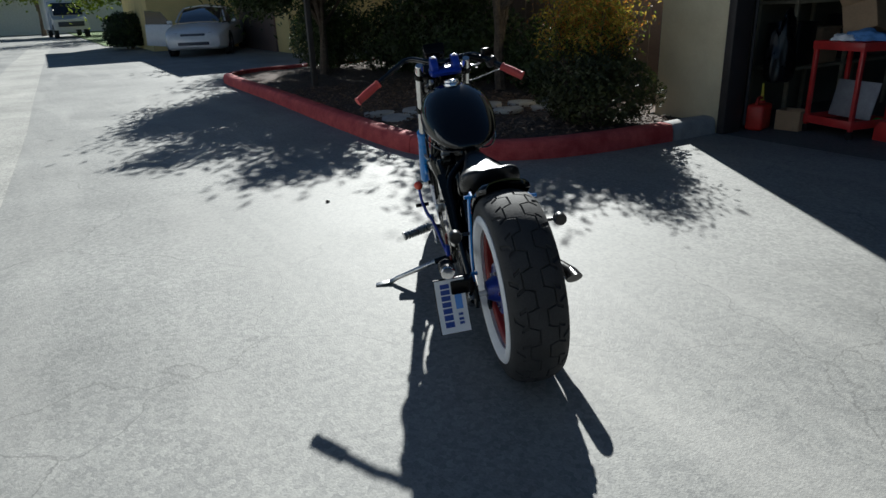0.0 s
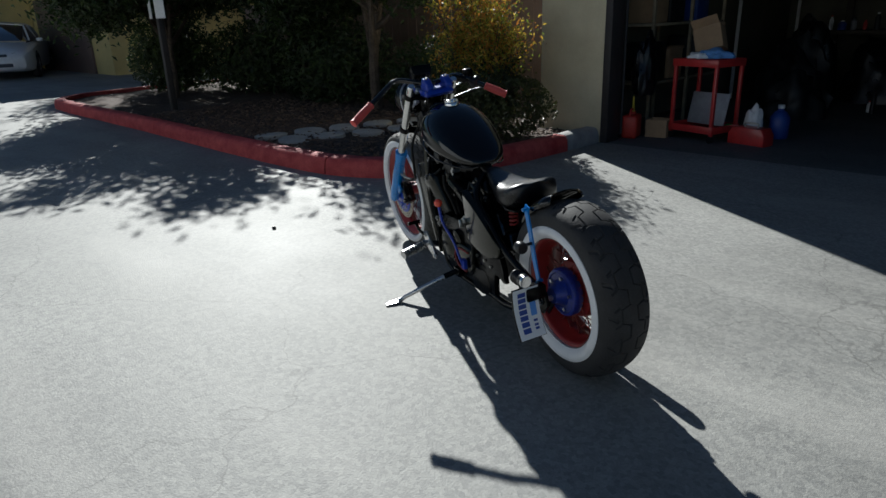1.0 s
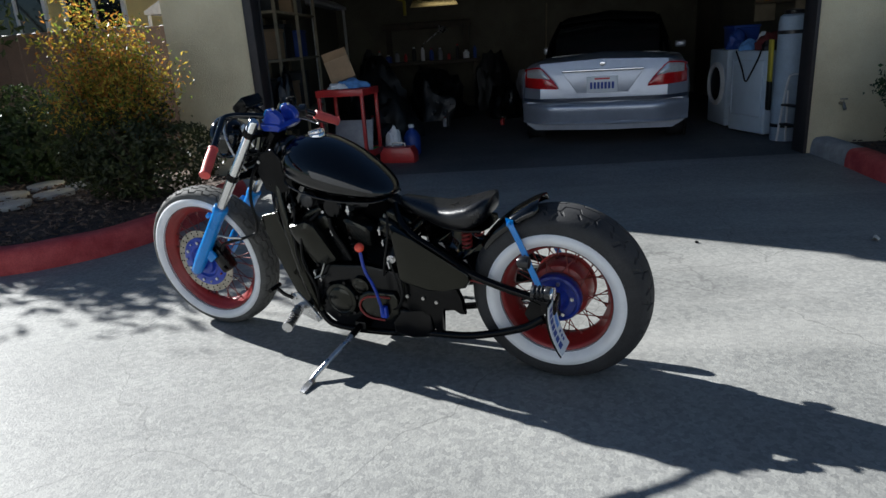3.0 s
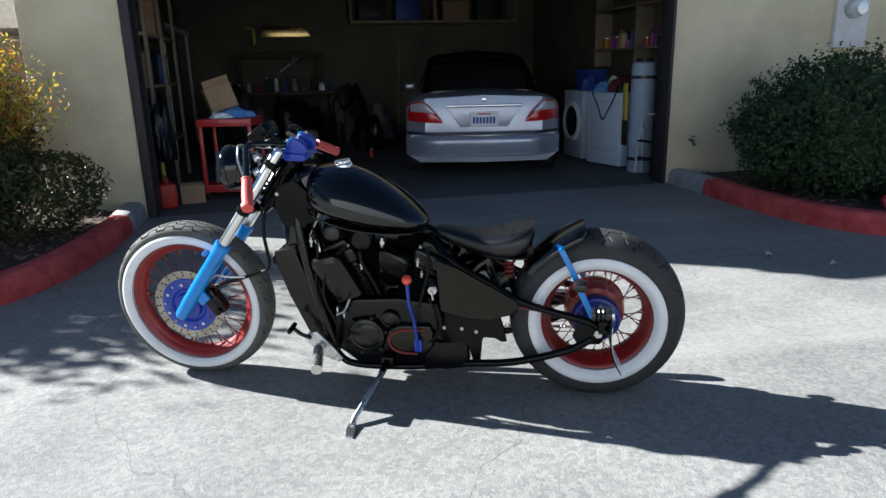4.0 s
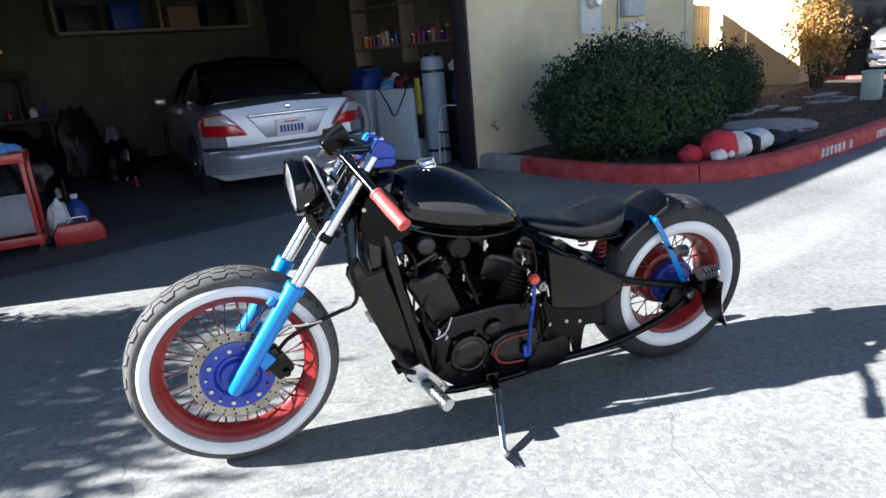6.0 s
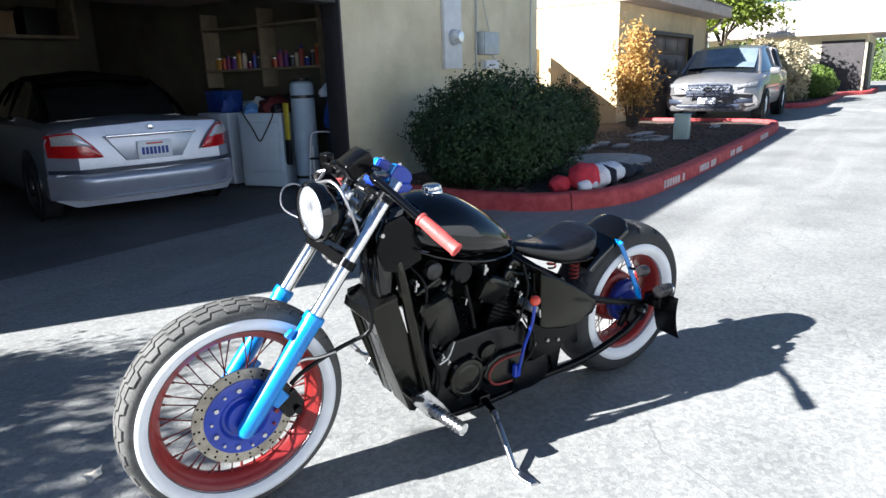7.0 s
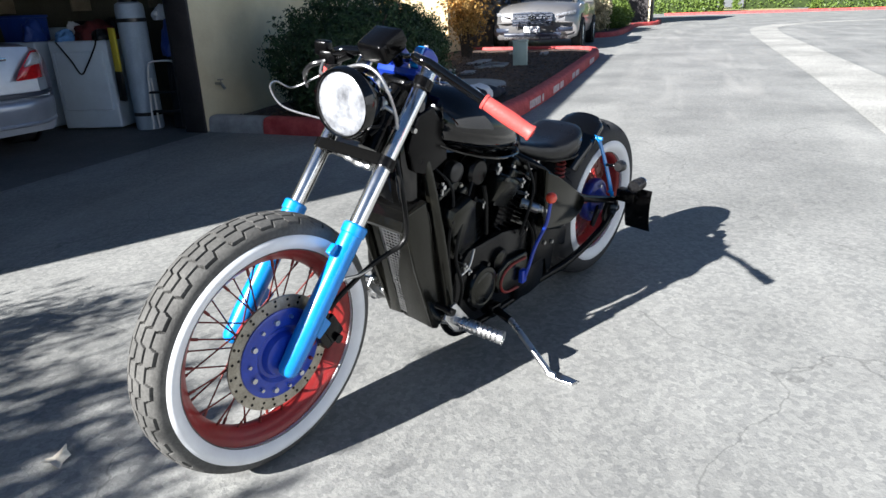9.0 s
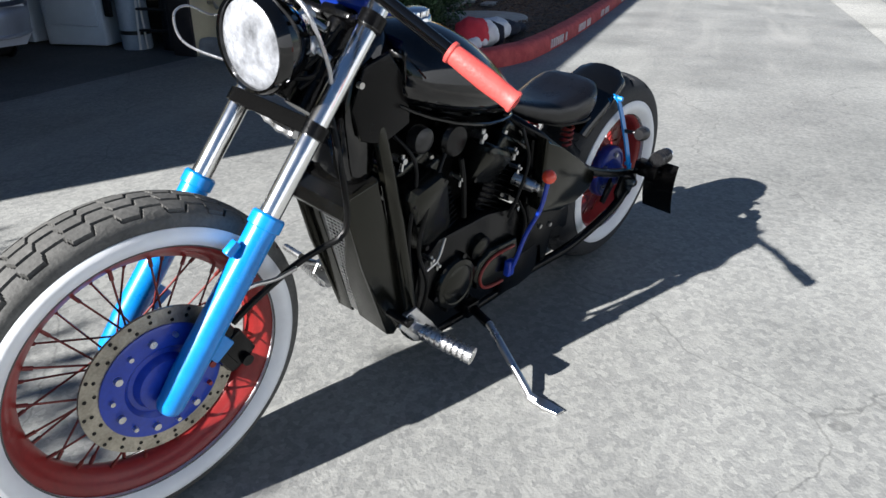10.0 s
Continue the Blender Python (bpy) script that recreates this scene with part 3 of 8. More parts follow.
# ---- neighbouring house along the drive ----
NX, NY, NTOP = 10.85, 6.0, 2.72
wall("wall_neighbour_side", NX, NX + 0.2, NY, 15, 0, NTOP, CREAM, "sunlit tan stucco side wall of the next house")
wall("wall_neighbour_a", NX + 0.2, 12.1, NY + 0.002, NY + 0.2, 0, NTOP, CREAM, "tan stucco front of the next house")
wall("wall_neighbour_b", 16.9, 18.4, NY + 0.002, NY + 0.2, 0, NTOP, CREAM, "tan stucco front of the next house")
wall("wall_neighbour_c", 12.1, 16.9, NY + 0.004, NY + 0.198, 2.2, NTOP, CREAM, "tan stucco wall over a brown garage door")
wall("wall_neighbour_end", 18.4, 18.6, NY, 15, 0, NTOP, CREAM, "tan stucco end wall of the next house")
bm = bmesh.new()
box(bm, (14.87, 10.2, NTOP + 0.154), (8.1, 9.7, 0.3), None, 0.02)
roof_n = tagged(part("roof_neighbour", bm, FASCIA, None, "", 30), "flat roof of the next house with a pale deep fascia", "roof", "", "structure")
bm = bmesh.new()
box(bm, (14.87, 10.2, NTOP + 0.32), (8.16, 9.76, 0.03), None, 0.006)
part("drip_edge", bm, ROOFING, roof_n)
bm = bmesh.new()
sweep(bm, bend([(18.5, NY - 0.5, NTOP), (18.5, NY - 0.4, NTOP - 0.14), (18.5, NY - 0.07, NTOP - 0.4), (18.5, NY - 0.05, NTOP - 0.6), (18.5, NY - 0.05, 0.1)], 5), 0.035, 8)
part("downpipe", bm, FASCIA, roof_n)
d2 = thing("garage_door_neighbour", "closed dark brown panelled garage door of the next house", "garage door")
d2["kind"] = "structure"
for k in range(4):
    bm = bmesh.new()
    box(bm, (14.5, NY + 0.12, 0.02 + 0.272 + k * 0.54), (4.6, 0.05, 0.53), None, 0.008)
    for j in range(4):
        box(bm, (14.5 - 1.71 + j * 1.14, NY + 0.092, 0.292 + k * 0.54), (0.86, 0.02, 0.32), None, 0.008)
    part("panel", bm, BROWN_DOOR, d2)
bm = bmesh.new()
for x in (12.15, 16.85):
    box(bm, (x, NY, 1.1), (0.1, 0.12, 2.19))
box(bm, (14.5, NY, 2.15), (4.6, 0.12, 0.1))
part("frame", bm, BROWN_TRIM, d2)

# the board fence between the two houses
fence = thing("fence", "weathered brown board fence between two stucco houses", "fence")
bm = bmesh.new()
box(bm, (0, 0, 0.9), (0.19, 0.022, 1.75), None, 0.004, 1)
first = None
for k in range(24):
    m = pose(6.12 + k * 0.19, 6.4 + k * 0.06 + random.uniform(-0.004, 0.004), random.uniform(-0.01, 0.01) + 0.02, 0, 0, 17.5)
    if first is None:
        first = part("board", bm, WOOD_FENCE, fence, m=m)
    else:
        again("board", first, fence, m)
for z in (0.5, 1.5):
    bm = bmesh.new()
    box(bm, (8.36, 7.14, z), (4.7, 0.04, 0.09), turn(0, 0, 17.5))
    part("rail", bm, WOOD_FENCE, fence)
bm = bmesh.new()
box(bm, (6.42, 6.46, 0.95), (0.05, 0.04, 1.86), turn(0, 0, 17.5), 0.006)
part("post", bm, BROWN_TRIM, fence)

# ---- the motorcycle ----
bike = thing("motorcycle", "black bobber motorcycle with red rims and whitewalls, on its stand", "motorcycle",
             pose(-1.350, 1.546, 0, 0, 0, 158.5) @ pose(0, 0, 0, -5.3) @ pose(1.3, 0, 0) @ Matrix.Diagonal((0.987, 1, 1, 1)) @ pose(-1.3, 0, 0))
RAKE = Vector((-0.602, 0, 0.7986))
HEAD = Vector((1.103, 0, 0.964))
STEER = Matrix.Translation(HEAD) @ Matrix.Rotation(radians(1.0), 4, RAKE) @ Matrix.Translation(-HEAD)
REAR_C, REAR_R = Vector((-0.012, 0.003, 0.326)), 0.332
FRONT_C, FRONT_R = Vector((1.638, 0, 0.336)), 0.336


def tyre(bm, R, width, inner, n=936, rows=80, kind="front"):
    """A tyre about the y axis, with square zigzag grooves sunk into its tread."""
    half = width / 2
    deep = 0.009 if kind == "front" else 0.005
    prof = []
    for k in range(rows + 1):
        a = -math.pi * 0.5 + math.pi * k / rows
        u = math.sin(a)
        r = R - (R - inner) * (1 - max(0.0, math.cos(a)) ** 0.62) * 0.55
        prof.append((u * half, r, u))
    prof = [(-half * 0.86, inner, -9)] + prof + [(half * 0.86, inner, 9)]
    count = 26 if kind == "front" else 17
    grooves = ((-0.7, 0.12), (-0.24, 0.14), (0.24, 0.14), (0.7, 0.12)) if kind == "front" else ((-0.32, 0.16), (0.32, 0.16))
    secs = []
    for i in range(n):
        ang = math.tau * i / n
        c = ang / math.tau * count
        tri = abs((c % 1.0) * 2 - 1)
        step = min(1.0, max(0.0, (tri - 0.41) * 5.6))
        steep = 0.0 < step < 1.0
        ring = []
        for y, r, u in prof:
            if abs(u) < 0.93:
                g = 0.0
                for base, swing in grooves:
                    mid = base + swing * (step - 0.5) * 2
                    if abs(u - mid) < ((0.075 if steep else 0.036) if kind == "front" else (0.05 if steep else 0.022)):
                        g = 1.0
                if kind != "front" and 0.62 < abs(u) < 0.9 and (c + (0.5 if u > 0 else 0.0) - abs(u) * 0.5) % 1.0 < 0.12:
                    g = 1.0
                if kind != "front" and 0.5 < abs(u) < 0.72 and (c * 2 + abs(u)) % 1.0 < 0.16:
                    g = 1.0
                r -= deep * g
            ring.append(Vector((r * math.sin(ang), y, r * math.cos(ang))))
        secs.append(ring)
    loft(bm, secs, False, False, True)


def wheel(name, c, R, width, white, rim_in, spokes, hub_r, m, kind):
    put = m @ Matrix.Translation(c)
    bm = bmesh.new()
    w = white[0]
    rim_half = width * (0.3 if kind == "front" else 0.34)
    lathe(bm, [(w + 0.006, -rim_half), (w + 0.003, -rim_half - 0.006), (w - 0.008, -rim_half - 0.004), (w - 0.016, -rim_half + 0.008), (rim_in + 0.014, -rim_half * 0.62), (rim_in, -rim_half * 0.3),
               (rim_in - 0.003, 0), (rim_in, rim_half * 0.3), (rim_in + 0.014, rim_half * 0.62), (w - 0.016, rim_half - 0.008), (w - 0.008, rim_half + 0.004), (w + 0.003, rim_half + 0.006), (w + 0.006, rim_half)], AXLE, 96)
    rim = part(name, bm, RIM_RED, bike, "spoked wheel with a dark red painted rim", 50, put)
    bm = bmesh.new()
    tyre(bm, R, width, w - 0.002, kind=kind)
    part("tyre", bm, WORN_RUBBER if kind == "front" else RUBBER, rim, "black tyre with zigzag tread", 32)
    for s in (-1, 1):
        bm = bmesh.new()
        pr = []
        for k in range(7):
            f = k / 6
            r = white[0] + (white[1] - white[0]) * f
            bulge = math.sin(math.pi * (0.12 + 0.6 * f))
            pr.append((r, s * (rim_half + 0.004 + (width / 2 + 0.005 - rim_half) * bulge)))
        pr += [(white[1] - 0.002, s * rim_half), (white[0] + 0.002, s * rim_half * 0.9)]
        lathe(bm, pr, AXLE, 128, True)
        part("whitewall", bm, WHITEWALL, rim, "broad white sidewall band", 40)
    bm = bmesh.new()
    lathe(bm, [(0.0, -0.06), (hub_r * 0.55, -0.06), (hub_r, -0.05), (hub_r, -0.042), (hub_r * 0.6, -0.036), (hub_r * 0.55, 0), (hub_r * 0.6, 0.036), (hub_r, 0.042), (hub_r, 0.05), (hub_r * 0.55, 0.06), (0, 0.06)], AXLE, 40)
    part("hub", bm, RIM_RED, rim, "red painted hub")
    sp = None
    for k in range(spokes):
        s = 1 if k % 2 else -1
        lean = (1 if (k // 2) % 2 else -1) * radians(34)
        a = math.tau * k / spokes
        p = Vector((hub_r * 0.93 * math.sin(a - lean), s * 0.046, hub_r * 0.93 * math.cos(a - lean)))
        q = Vector(((rim_in + 0.002) * math.sin(a), s * rim_half * 0.22, (rim_in + 0.002) * math.cos(a)))
        bm = bmesh.new()
        rod(bm, p, q, 0.0021, seg=5, caps=False)
        rod(bm, q + (p - q) * 0.1, q, 0.0038, seg=6)
        part("spoke", bm, SPOKE, rim, "", 60)
    return rim


front = wheel("front_wheel", FRONT_C, FRONT_R, 0.118, (0.259, 0.297), 0.222, 40, 0.05, STEER, "front")
rear = wheel("rear_wheel", REAR_C, REAR_R, 0.184, (0.208, 0.256), 0.178, 40, 0.075, Matrix(), "rear")

# front brake: drilled disc, blue carrier, bolts, caliper
bm = bmesh.new()
lathe(bm, [(0.112, 0.062), (0.15, 0.062), (0.15, 0.067), (0.112, 0.067)], AXLE, 96, True)
part("brake_disc", bm, RUST_STEEL, front, "drilled steel brake disc", 40)
bm = bmesh.new()
rod(bm, (0, 0, 0), (0, 0.0016, 0), 0.0036, seg=8)
hole = None
for k in range(24):
    a = math.tau * k / 24
    for r in ((0.124, 0.14) if k % 2 else (0.131, 0.144)):
        b = a + (0.05 if r > 0.13 else 0)
        m = Matrix.Translation((r * math.sin(b), 0.0665, r * math.cos(b)))
        if hole is None:
            hole = part("disc_hole", bm, ENGINE_BLACK, front, "", 40, m)
        else:
            again("disc_hole", hole, front, m)
bm = bmesh.new()
lathe(bm, [(0.0, 0.05), (0.117, 0.05), (0.117, 0.07), (0.112, 0.073), (0.075, 0.074), (0.066, 0.066), (0.058, 0.068), (0.052, 0.084), (0.03, 0.088), (0.0, 0.088)], AXLE, 64)
part("disc_carrier", bm, DEEP_BLUE, front, "deep blue painted brake carrier")
for k in range(14):
    a = math.tau * (k + 0.3) / 14
    bm = bmesh.new()
    q = 0.098 if k % 2 else 0.094
    c = Vector((q * math.sin(a), 0, q * math.cos(a)))
    rod(bm, c + Vector((0, 0.072, 0)), c + Vector((0, 0.081, 0)), 0.005 if k % 2 else 0.008, 0.0045 if k % 2 else 0.007, 12)
    part("bolt", bm, RIM_RED if k in (9, 10, 11) else ALLOY, front)


def fpart(name, bm, material, label="", sharp=38):
    """A part that turns with the steering."""
    return part(name, bm, material, bike, label, sharp, STEER)


# fork: slider in blue, tube in chrome, on both sides
def fork_at(h, y, off=0.048):
    p = HEAD + Vector((RAKE.x, 0, RAKE.z)) * ((h - HEAD.z) / RAKE.z)
    return p + Vector((RAKE.z, 0, -RAKE.x)) * off + Vector((0, y, 0))


for s in (1, -1):
    y = s * 0.112
    bm = bmesh.new()
    low, mid = fork_at(0.272, y), fork_at(0.594, y)
    d = (mid - low)
    sweep(bm, [low, low + d * 0.012, low + d * 0.04, low + d * 0.12, low + d * 0.2, low + d * 0.93, low + d * 0.935, low + d * 0.99, mid], [0.012, 0.02, 0.025, 0.026, 0.028, 0.028, 0.0315, 0.0315, 0.028], 24)
    box(bm, low + d * 0.8 + Vector((0.034, 0, 0.024)), (0.03, 0.016, 0.018), turn(0, 37), 0.004)
    box(bm, low + d * 0.34 + Vector((-0.03, 0, -0.018)), (0.05, 0.014, 0.05), turn(0, 37), 0.004)
    fpart("fork_leg", bm, BLUE, "bright blue painted fork slider")
    bm = bmesh.new()
    sweep(bm, [fork_at(0.58, y), fork_at(0.952, y), fork_at(0.957, y), fork_at(0.957, y)], [0.0205, 0.0205, 0.016, 0.001], 24)
    fpart("fork_tube", bm, FORK_TUBE, "polished chrome fork tube")
    # axle nut
    bm = bmesh.new()
    rod(bm, FRONT_C + Vector((0, s * 0.09, 0)), FRONT_C + Vector((0, s * 0.132, 0)), 0.011, seg=6)
    fpart("axle_nut", bm, DEEP_BLUE)
# triple clamps
for h, name in ((0.73, "lower_triple_clamp"), (0.908, "upper_triple_clamp")):
    bm = bmesh.new()
    rot = turn(0, -37)
    c = fork_at(h, 0, 0.02)
    for s in (1, -1):
        p = fork_at(h, s * 0.112)
        sweep(bm, [p - RAKE * 0.013, p + RAKE * 0.013], 0.0265, 20)
        box(bm, (p + fork_at(h, s * 0.04, 0.015)) / 2, (0.03, 0.08, 0.02), rot @ turn(0, 0, -s * 14), 0.006)
    box(bm, c - Vector((0.012, 0, 0)), (0.06, 0.09, 0.026), rot, 0.008)
    fpart(name, bm, SATIN_BLACK, "satin black fork clamp")
bm = bmesh.new()
box(bm, fork_at(0.73, 0, 0.07), (0.01, 0.22, 0.03), turn(0, -37), 0.004)
fpart("fork_brace", bm, MATT_BLACK, "black strap across the fork tubes")

# caliper behind the left leg, with its hose
bm = bmesh.new()
box(bm, (1.515, 0.075, 0.36), (0.065, 0.055, 0.11), turn(0, 30), 0.012)
box(bm, (1.5, 0.098, 0.36), (0.05, 0.02, 0.07), turn(0, 30), 0.008)
box(bm, (1.545, 0.085, 0.40), (0.05, 0.02, 0.04), turn(0, 30), 0.006)
rod(bm, (1.49, 0.07, 0.33), (1.49, 0.118, 0.33), 0.012)
rod(bm, (1.535, 0.07, 0.395), (1.535, 0.118, 0.395), 0.01)
fpart("brake_caliper", bm, ENGINE_BLACK, "black brake caliper")
bm = bmesh.new()
sweep(bm, bend([(1.5, 0.09, 0.41), (1.46, 0.105, 0.45), (1.354, 0.09, 0.478), (1.295, 0.1, 0.5), (1.255, 0.117, 0.522), (1.242, 0.121, 0.565), (1.252, 0.112, 0.672), (1.245, 0.075, 0.76), (1.22, 0.03, 0.82)], 8), 0.0068, 8)
fpart("brake_hose", bm, CABLE, "black rubber brake hose")
bm = bmesh.new()
sweep(bm, bend([(1.5, 0.1, 0.47), (1.47, 0.115, 0.492), (1.42, 0.116, 0.486), (1.36, 0.104, 0.482)], 6), 0.0045, 8)
fpart("hose_guide", bm, STEEL)

# headlamp
LAMP = Vector((1.38, 0.03, 0.902))
aim = Matrix.Translation(LAMP) @ Matrix.Diagonal((1.05, 1.05, 1.0, 1)) @ Vector((1, 0.04, -0.02)).to_track_quat("Z", "X").to_matrix().to_4x4()
bm = bmesh.new()
lathe(bm, [(0.0, -0.098), (0.024, -0.095), (0.046, -0.084), (0.066, -0.062), (0.078, -0.034), (0.0835, -0.012), (0.087, -0.011), (0.0865, 0.004), (0.082, 0.012), (0.077, 0.01), (0.076, 0.002), (0.0, 0.002)], aim, 48)
lamp = fpart("headlight", bm, GLOSS_BLACK, "round gloss black headlight bucket")
bm = bmesh.new()
lathe(bm, [(0.0765, 0.003), (0.07, 0.007), (0.05, 0.011), (0.025, 0.0135), (0.0, 0.014)], aim, 48)
part("lens", bm, LENS, lamp, "round ribbed glass lens")
bm = bmesh.new()
rod(bm, LAMP + Vector((-0.03, 0, -0.085)), fork_at(0.79, 0, 0.07), 0.011)
box(bm, fork_at(0.775, 0, 0.07), (0.03, 0.05, 0.05), turn(0, -37), 0.006)
fpart("lamp_bracket", bm, SATIN_BLACK)
bm = bmesh.new()
sweep(bm, bend([fork_at(0.73, -0.06, 0.05), fork_at(0.722, -0.02, 0.052), fork_at(0.714, 0.03, 0.05), fork_at(0.714, 0.07, 0.045)], 5), [0.008, 0.009, 0.011, 0.009] * 4, 8)
fpart("hose_joint", bm, ALLOY, "bright brake hose joint under the headlight")
for y, z in ((-0.02, 0.0), (0.035, 0.02), (0.05, -0.03)):
    bm = bmesh.new()
    box(bm, (1.27, y, 0.92 + z), (0.03, 0.022, 0.026), turn(20, 30, y * 300), 0.005)
    rod(bm, (1.27, y, 0.92 + z), (1.25, y + 0.03, 0.9 + z), 0.006)
    fpart("connector", bm, ALLOY if y > 0 else PLASTIC_BLACK, "small bright wiring connector")
for k in range(9):
    bm = bmesh.new()
    a = Vector((1.31 - 0.012 * k, 0.03 * math.sin(k * 2.3), 0.84 - 0.012 * (k % 4)))
    b = Vector((1.2 - 0.01 * (k % 3), 0.05 * math.cos(k * 1.7), 0.92 - 0.05 * (k % 3)))
    sweep(bm, bend([a, (a + b) / 2 + Vector((0.0, 0.02 * math.sin(k), -0.03 + 0.01 * (k % 3))), b], 5), 0.0045, 6)
    fpart("wire", bm, CABLE, "black wire behind the headlight")

# handlebar, grips, levers, speedometer
def ahead(p):
    """A point of the turned front end, brought back to straight ahead."""
    return STEER.inverted() @ Vector(p)


bars = [Vector((1.128, 0.0, 0.985)), Vector((1.15, 0.06, 0.992)), ahead((1.228, 0.125, 1.008)), ahead((1.246, 0.162, 1.006)), ahead((1.24, 0.182, 1.0)), ahead((1.149, 0.42, 0.864))]
left_bar = bend(bars[:5], 6) + [bars[5]]
right_bar = bend([bars[0], Vector((1.15, -0.06, 0.992)), ahead((1.2, -0.13, 0.995)), ahead((1.215, -0.165, 0.99)), ahead((1.21, -0.185, 0.983))], 6) + [ahead((1.085, -0.356, 0.877))]
bm = bmesh.new()
sweep(bm, list(reversed(right_bar))[:-1] + left_bar, 0.0122, 14)
hb = fpart("handlebar", bm, GLOSS_BLACK, "low black handlebar bent down at its ends")
for way in (left_bar, right_bar):
    a, b = way[-2], way[-1]
    bm = bmesh.new()
    p, q = a + (b - a) * 0.54, b + (b - a) * 0.02
    d = q - p
    sweep(bm, [p, p + d * 0.01, p + d * 0.05, p + d * 0.07, p + d * 0.3, p + d * 0.55, p + d * 0.8, p + d * 0.93, p + d * 0.96, p + d * 0.99, q], [0.016, 0.0195, 0.0195, 0.0172, 0.0185, 0.0195, 0.018, 0.0175, 0.02, 0.0195, 0.016], 20)
    rod(bm, q - d * 0.01, q + d * 0.015, 0.008)
    part("grip", bm, GRIP_RED, hb, "red rubber grip")
bm = bmesh.new()
prism(bm, [(1.162, 0.952), (1.157, 0.966), (1.075, 0.96), (1.062, 0.944), (1.08, 0.93), (1.15, 0.934)], -0.072, 0.072, None, 0.008, 3)
yoke = fpart("top_yoke", bm, DEEP_BLUE, "deep blue top yoke under the handlebar")
for s in (1, -1):
    bm = bmesh.new()
    prism(bm, [(1.144, 0.962), (1.147, 0.976), (1.122, 1.012), (1.11, 1.017), (1.086, 1.008), (1.066, 0.988), (1.062, 0.97), (1.07, 0.956)], s * 0.05 - 0.017, s * 0.05 + 0.017, None, 0.006, 3)
    riser = part("riser", bm, DEEP_BLUE, yoke, "handlebar riser in its shaded deeper blue")
    # Sunlit front face as its own brighter strip; the riser keeps the shaded blue.
    bm = bmesh.new()
    prism(bm, [(1.146, 0.968), (1.152, 0.978), (1.126, 1.017), (1.116, 1.019), (1.118, 1.011)], s * 0.05 - 0.013, s * 0.05 + 0.013, None, 0.002)
    part("sunlit_face", bm, BLUE, riser, "sunlit front face of the riser in brighter blue")
    bm = bmesh.new()
    rod(bm, (1.1, s * 0.05, 1.006), (1.099, s * 0.05, 1.02), 0.006, seg=6)
    part("bolt", bm, ALLOY, riser)
# instrument box over the headlamp, switch pod and lever on the right bar
bm = bmesh.new()
rot = turn(0, 32, -6)
at = ahead((1.238, 0.024, 1.026))
box(bm, at, (0.084, 0.096, 0.056), rot, 0.012, 3)
box(bm, at + rot @ Vector((-0.012, 0, 0.006)), (0.066, 0.102, 0.04), rot, 0.008)
rod(bm, at + rot @ Vector((-0.02, 0, -0.02)), (1.16, 0.01, 0.975), 0.013)
fpart("instrument_box", bm, SATIN_BLACK, "glossy black square instrument box")
bm = bmesh.new()
box(bm, ahead((1.212, -0.2, 0.97)), (0.036, 0.05, 0.036), turn(0, 0, 20), 0.006)
box(bm, ahead((1.214, -0.222, 0.994)), (0.034, 0.042, 0.04), turn(0, 0, 14), 0.007, 3)
rod(bm, ahead((1.2, -0.13, 0.99)), ahead((1.2, -0.2, 0.965)), 0.016)
fpart("brake_reservoir", bm, SATIN_BLACK, "small black brake fluid reservoir")
bm = bmesh.new()
sweep(bm, bend([(1.225, -0.2, 0.96), (1.245, -0.24, 0.945), (1.21, -0.31, 0.905), (1.15, -0.37, 0.86)], 6), [0.007] * 12 + [0.005] * 7, 8)
fpart("brake_lever", bm, PLASTIC_BLACK)
bm = bmesh.new()
box(bm, right_bar[-2] + (right_bar[-1] - right_bar[-2]) * 0.3, (0.036, 0.05, 0.04), turn(-25, 0, 20), 0.009, 3)
fpart("switch_pod", bm, PLASTIC_BLACK)
for k, pts in enumerate(([(1.215, -0.215, 0.965), (1.27, -0.17, 0.935), (1.325, -0.045, 0.965), (1.33, 0.04, 0.988), (1.32, 0.083, 0.975), (1.31, 0.11, 0.935), (1.285, 0.118, 0.86), (1.26, 0.09, 0.78)],
                         [(1.16, -0.3, 0.9), (1.2, -0.375, 0.86), (1.28, -0.35, 0.89), (1.34, -0.3, 0.885), (1.38, -0.2, 0.857), (1.36, -0.095, 0.844), (1.28, -0.03, 0.82)])):
    bm = bmesh.new()
    sweep(bm, bend(pts, 8), 0.0045 if k == 0 else 0.0026, 8)
    fpart("control_cable", bm, CABLE_GREY, "steel-grey control cable looping past the headlight")

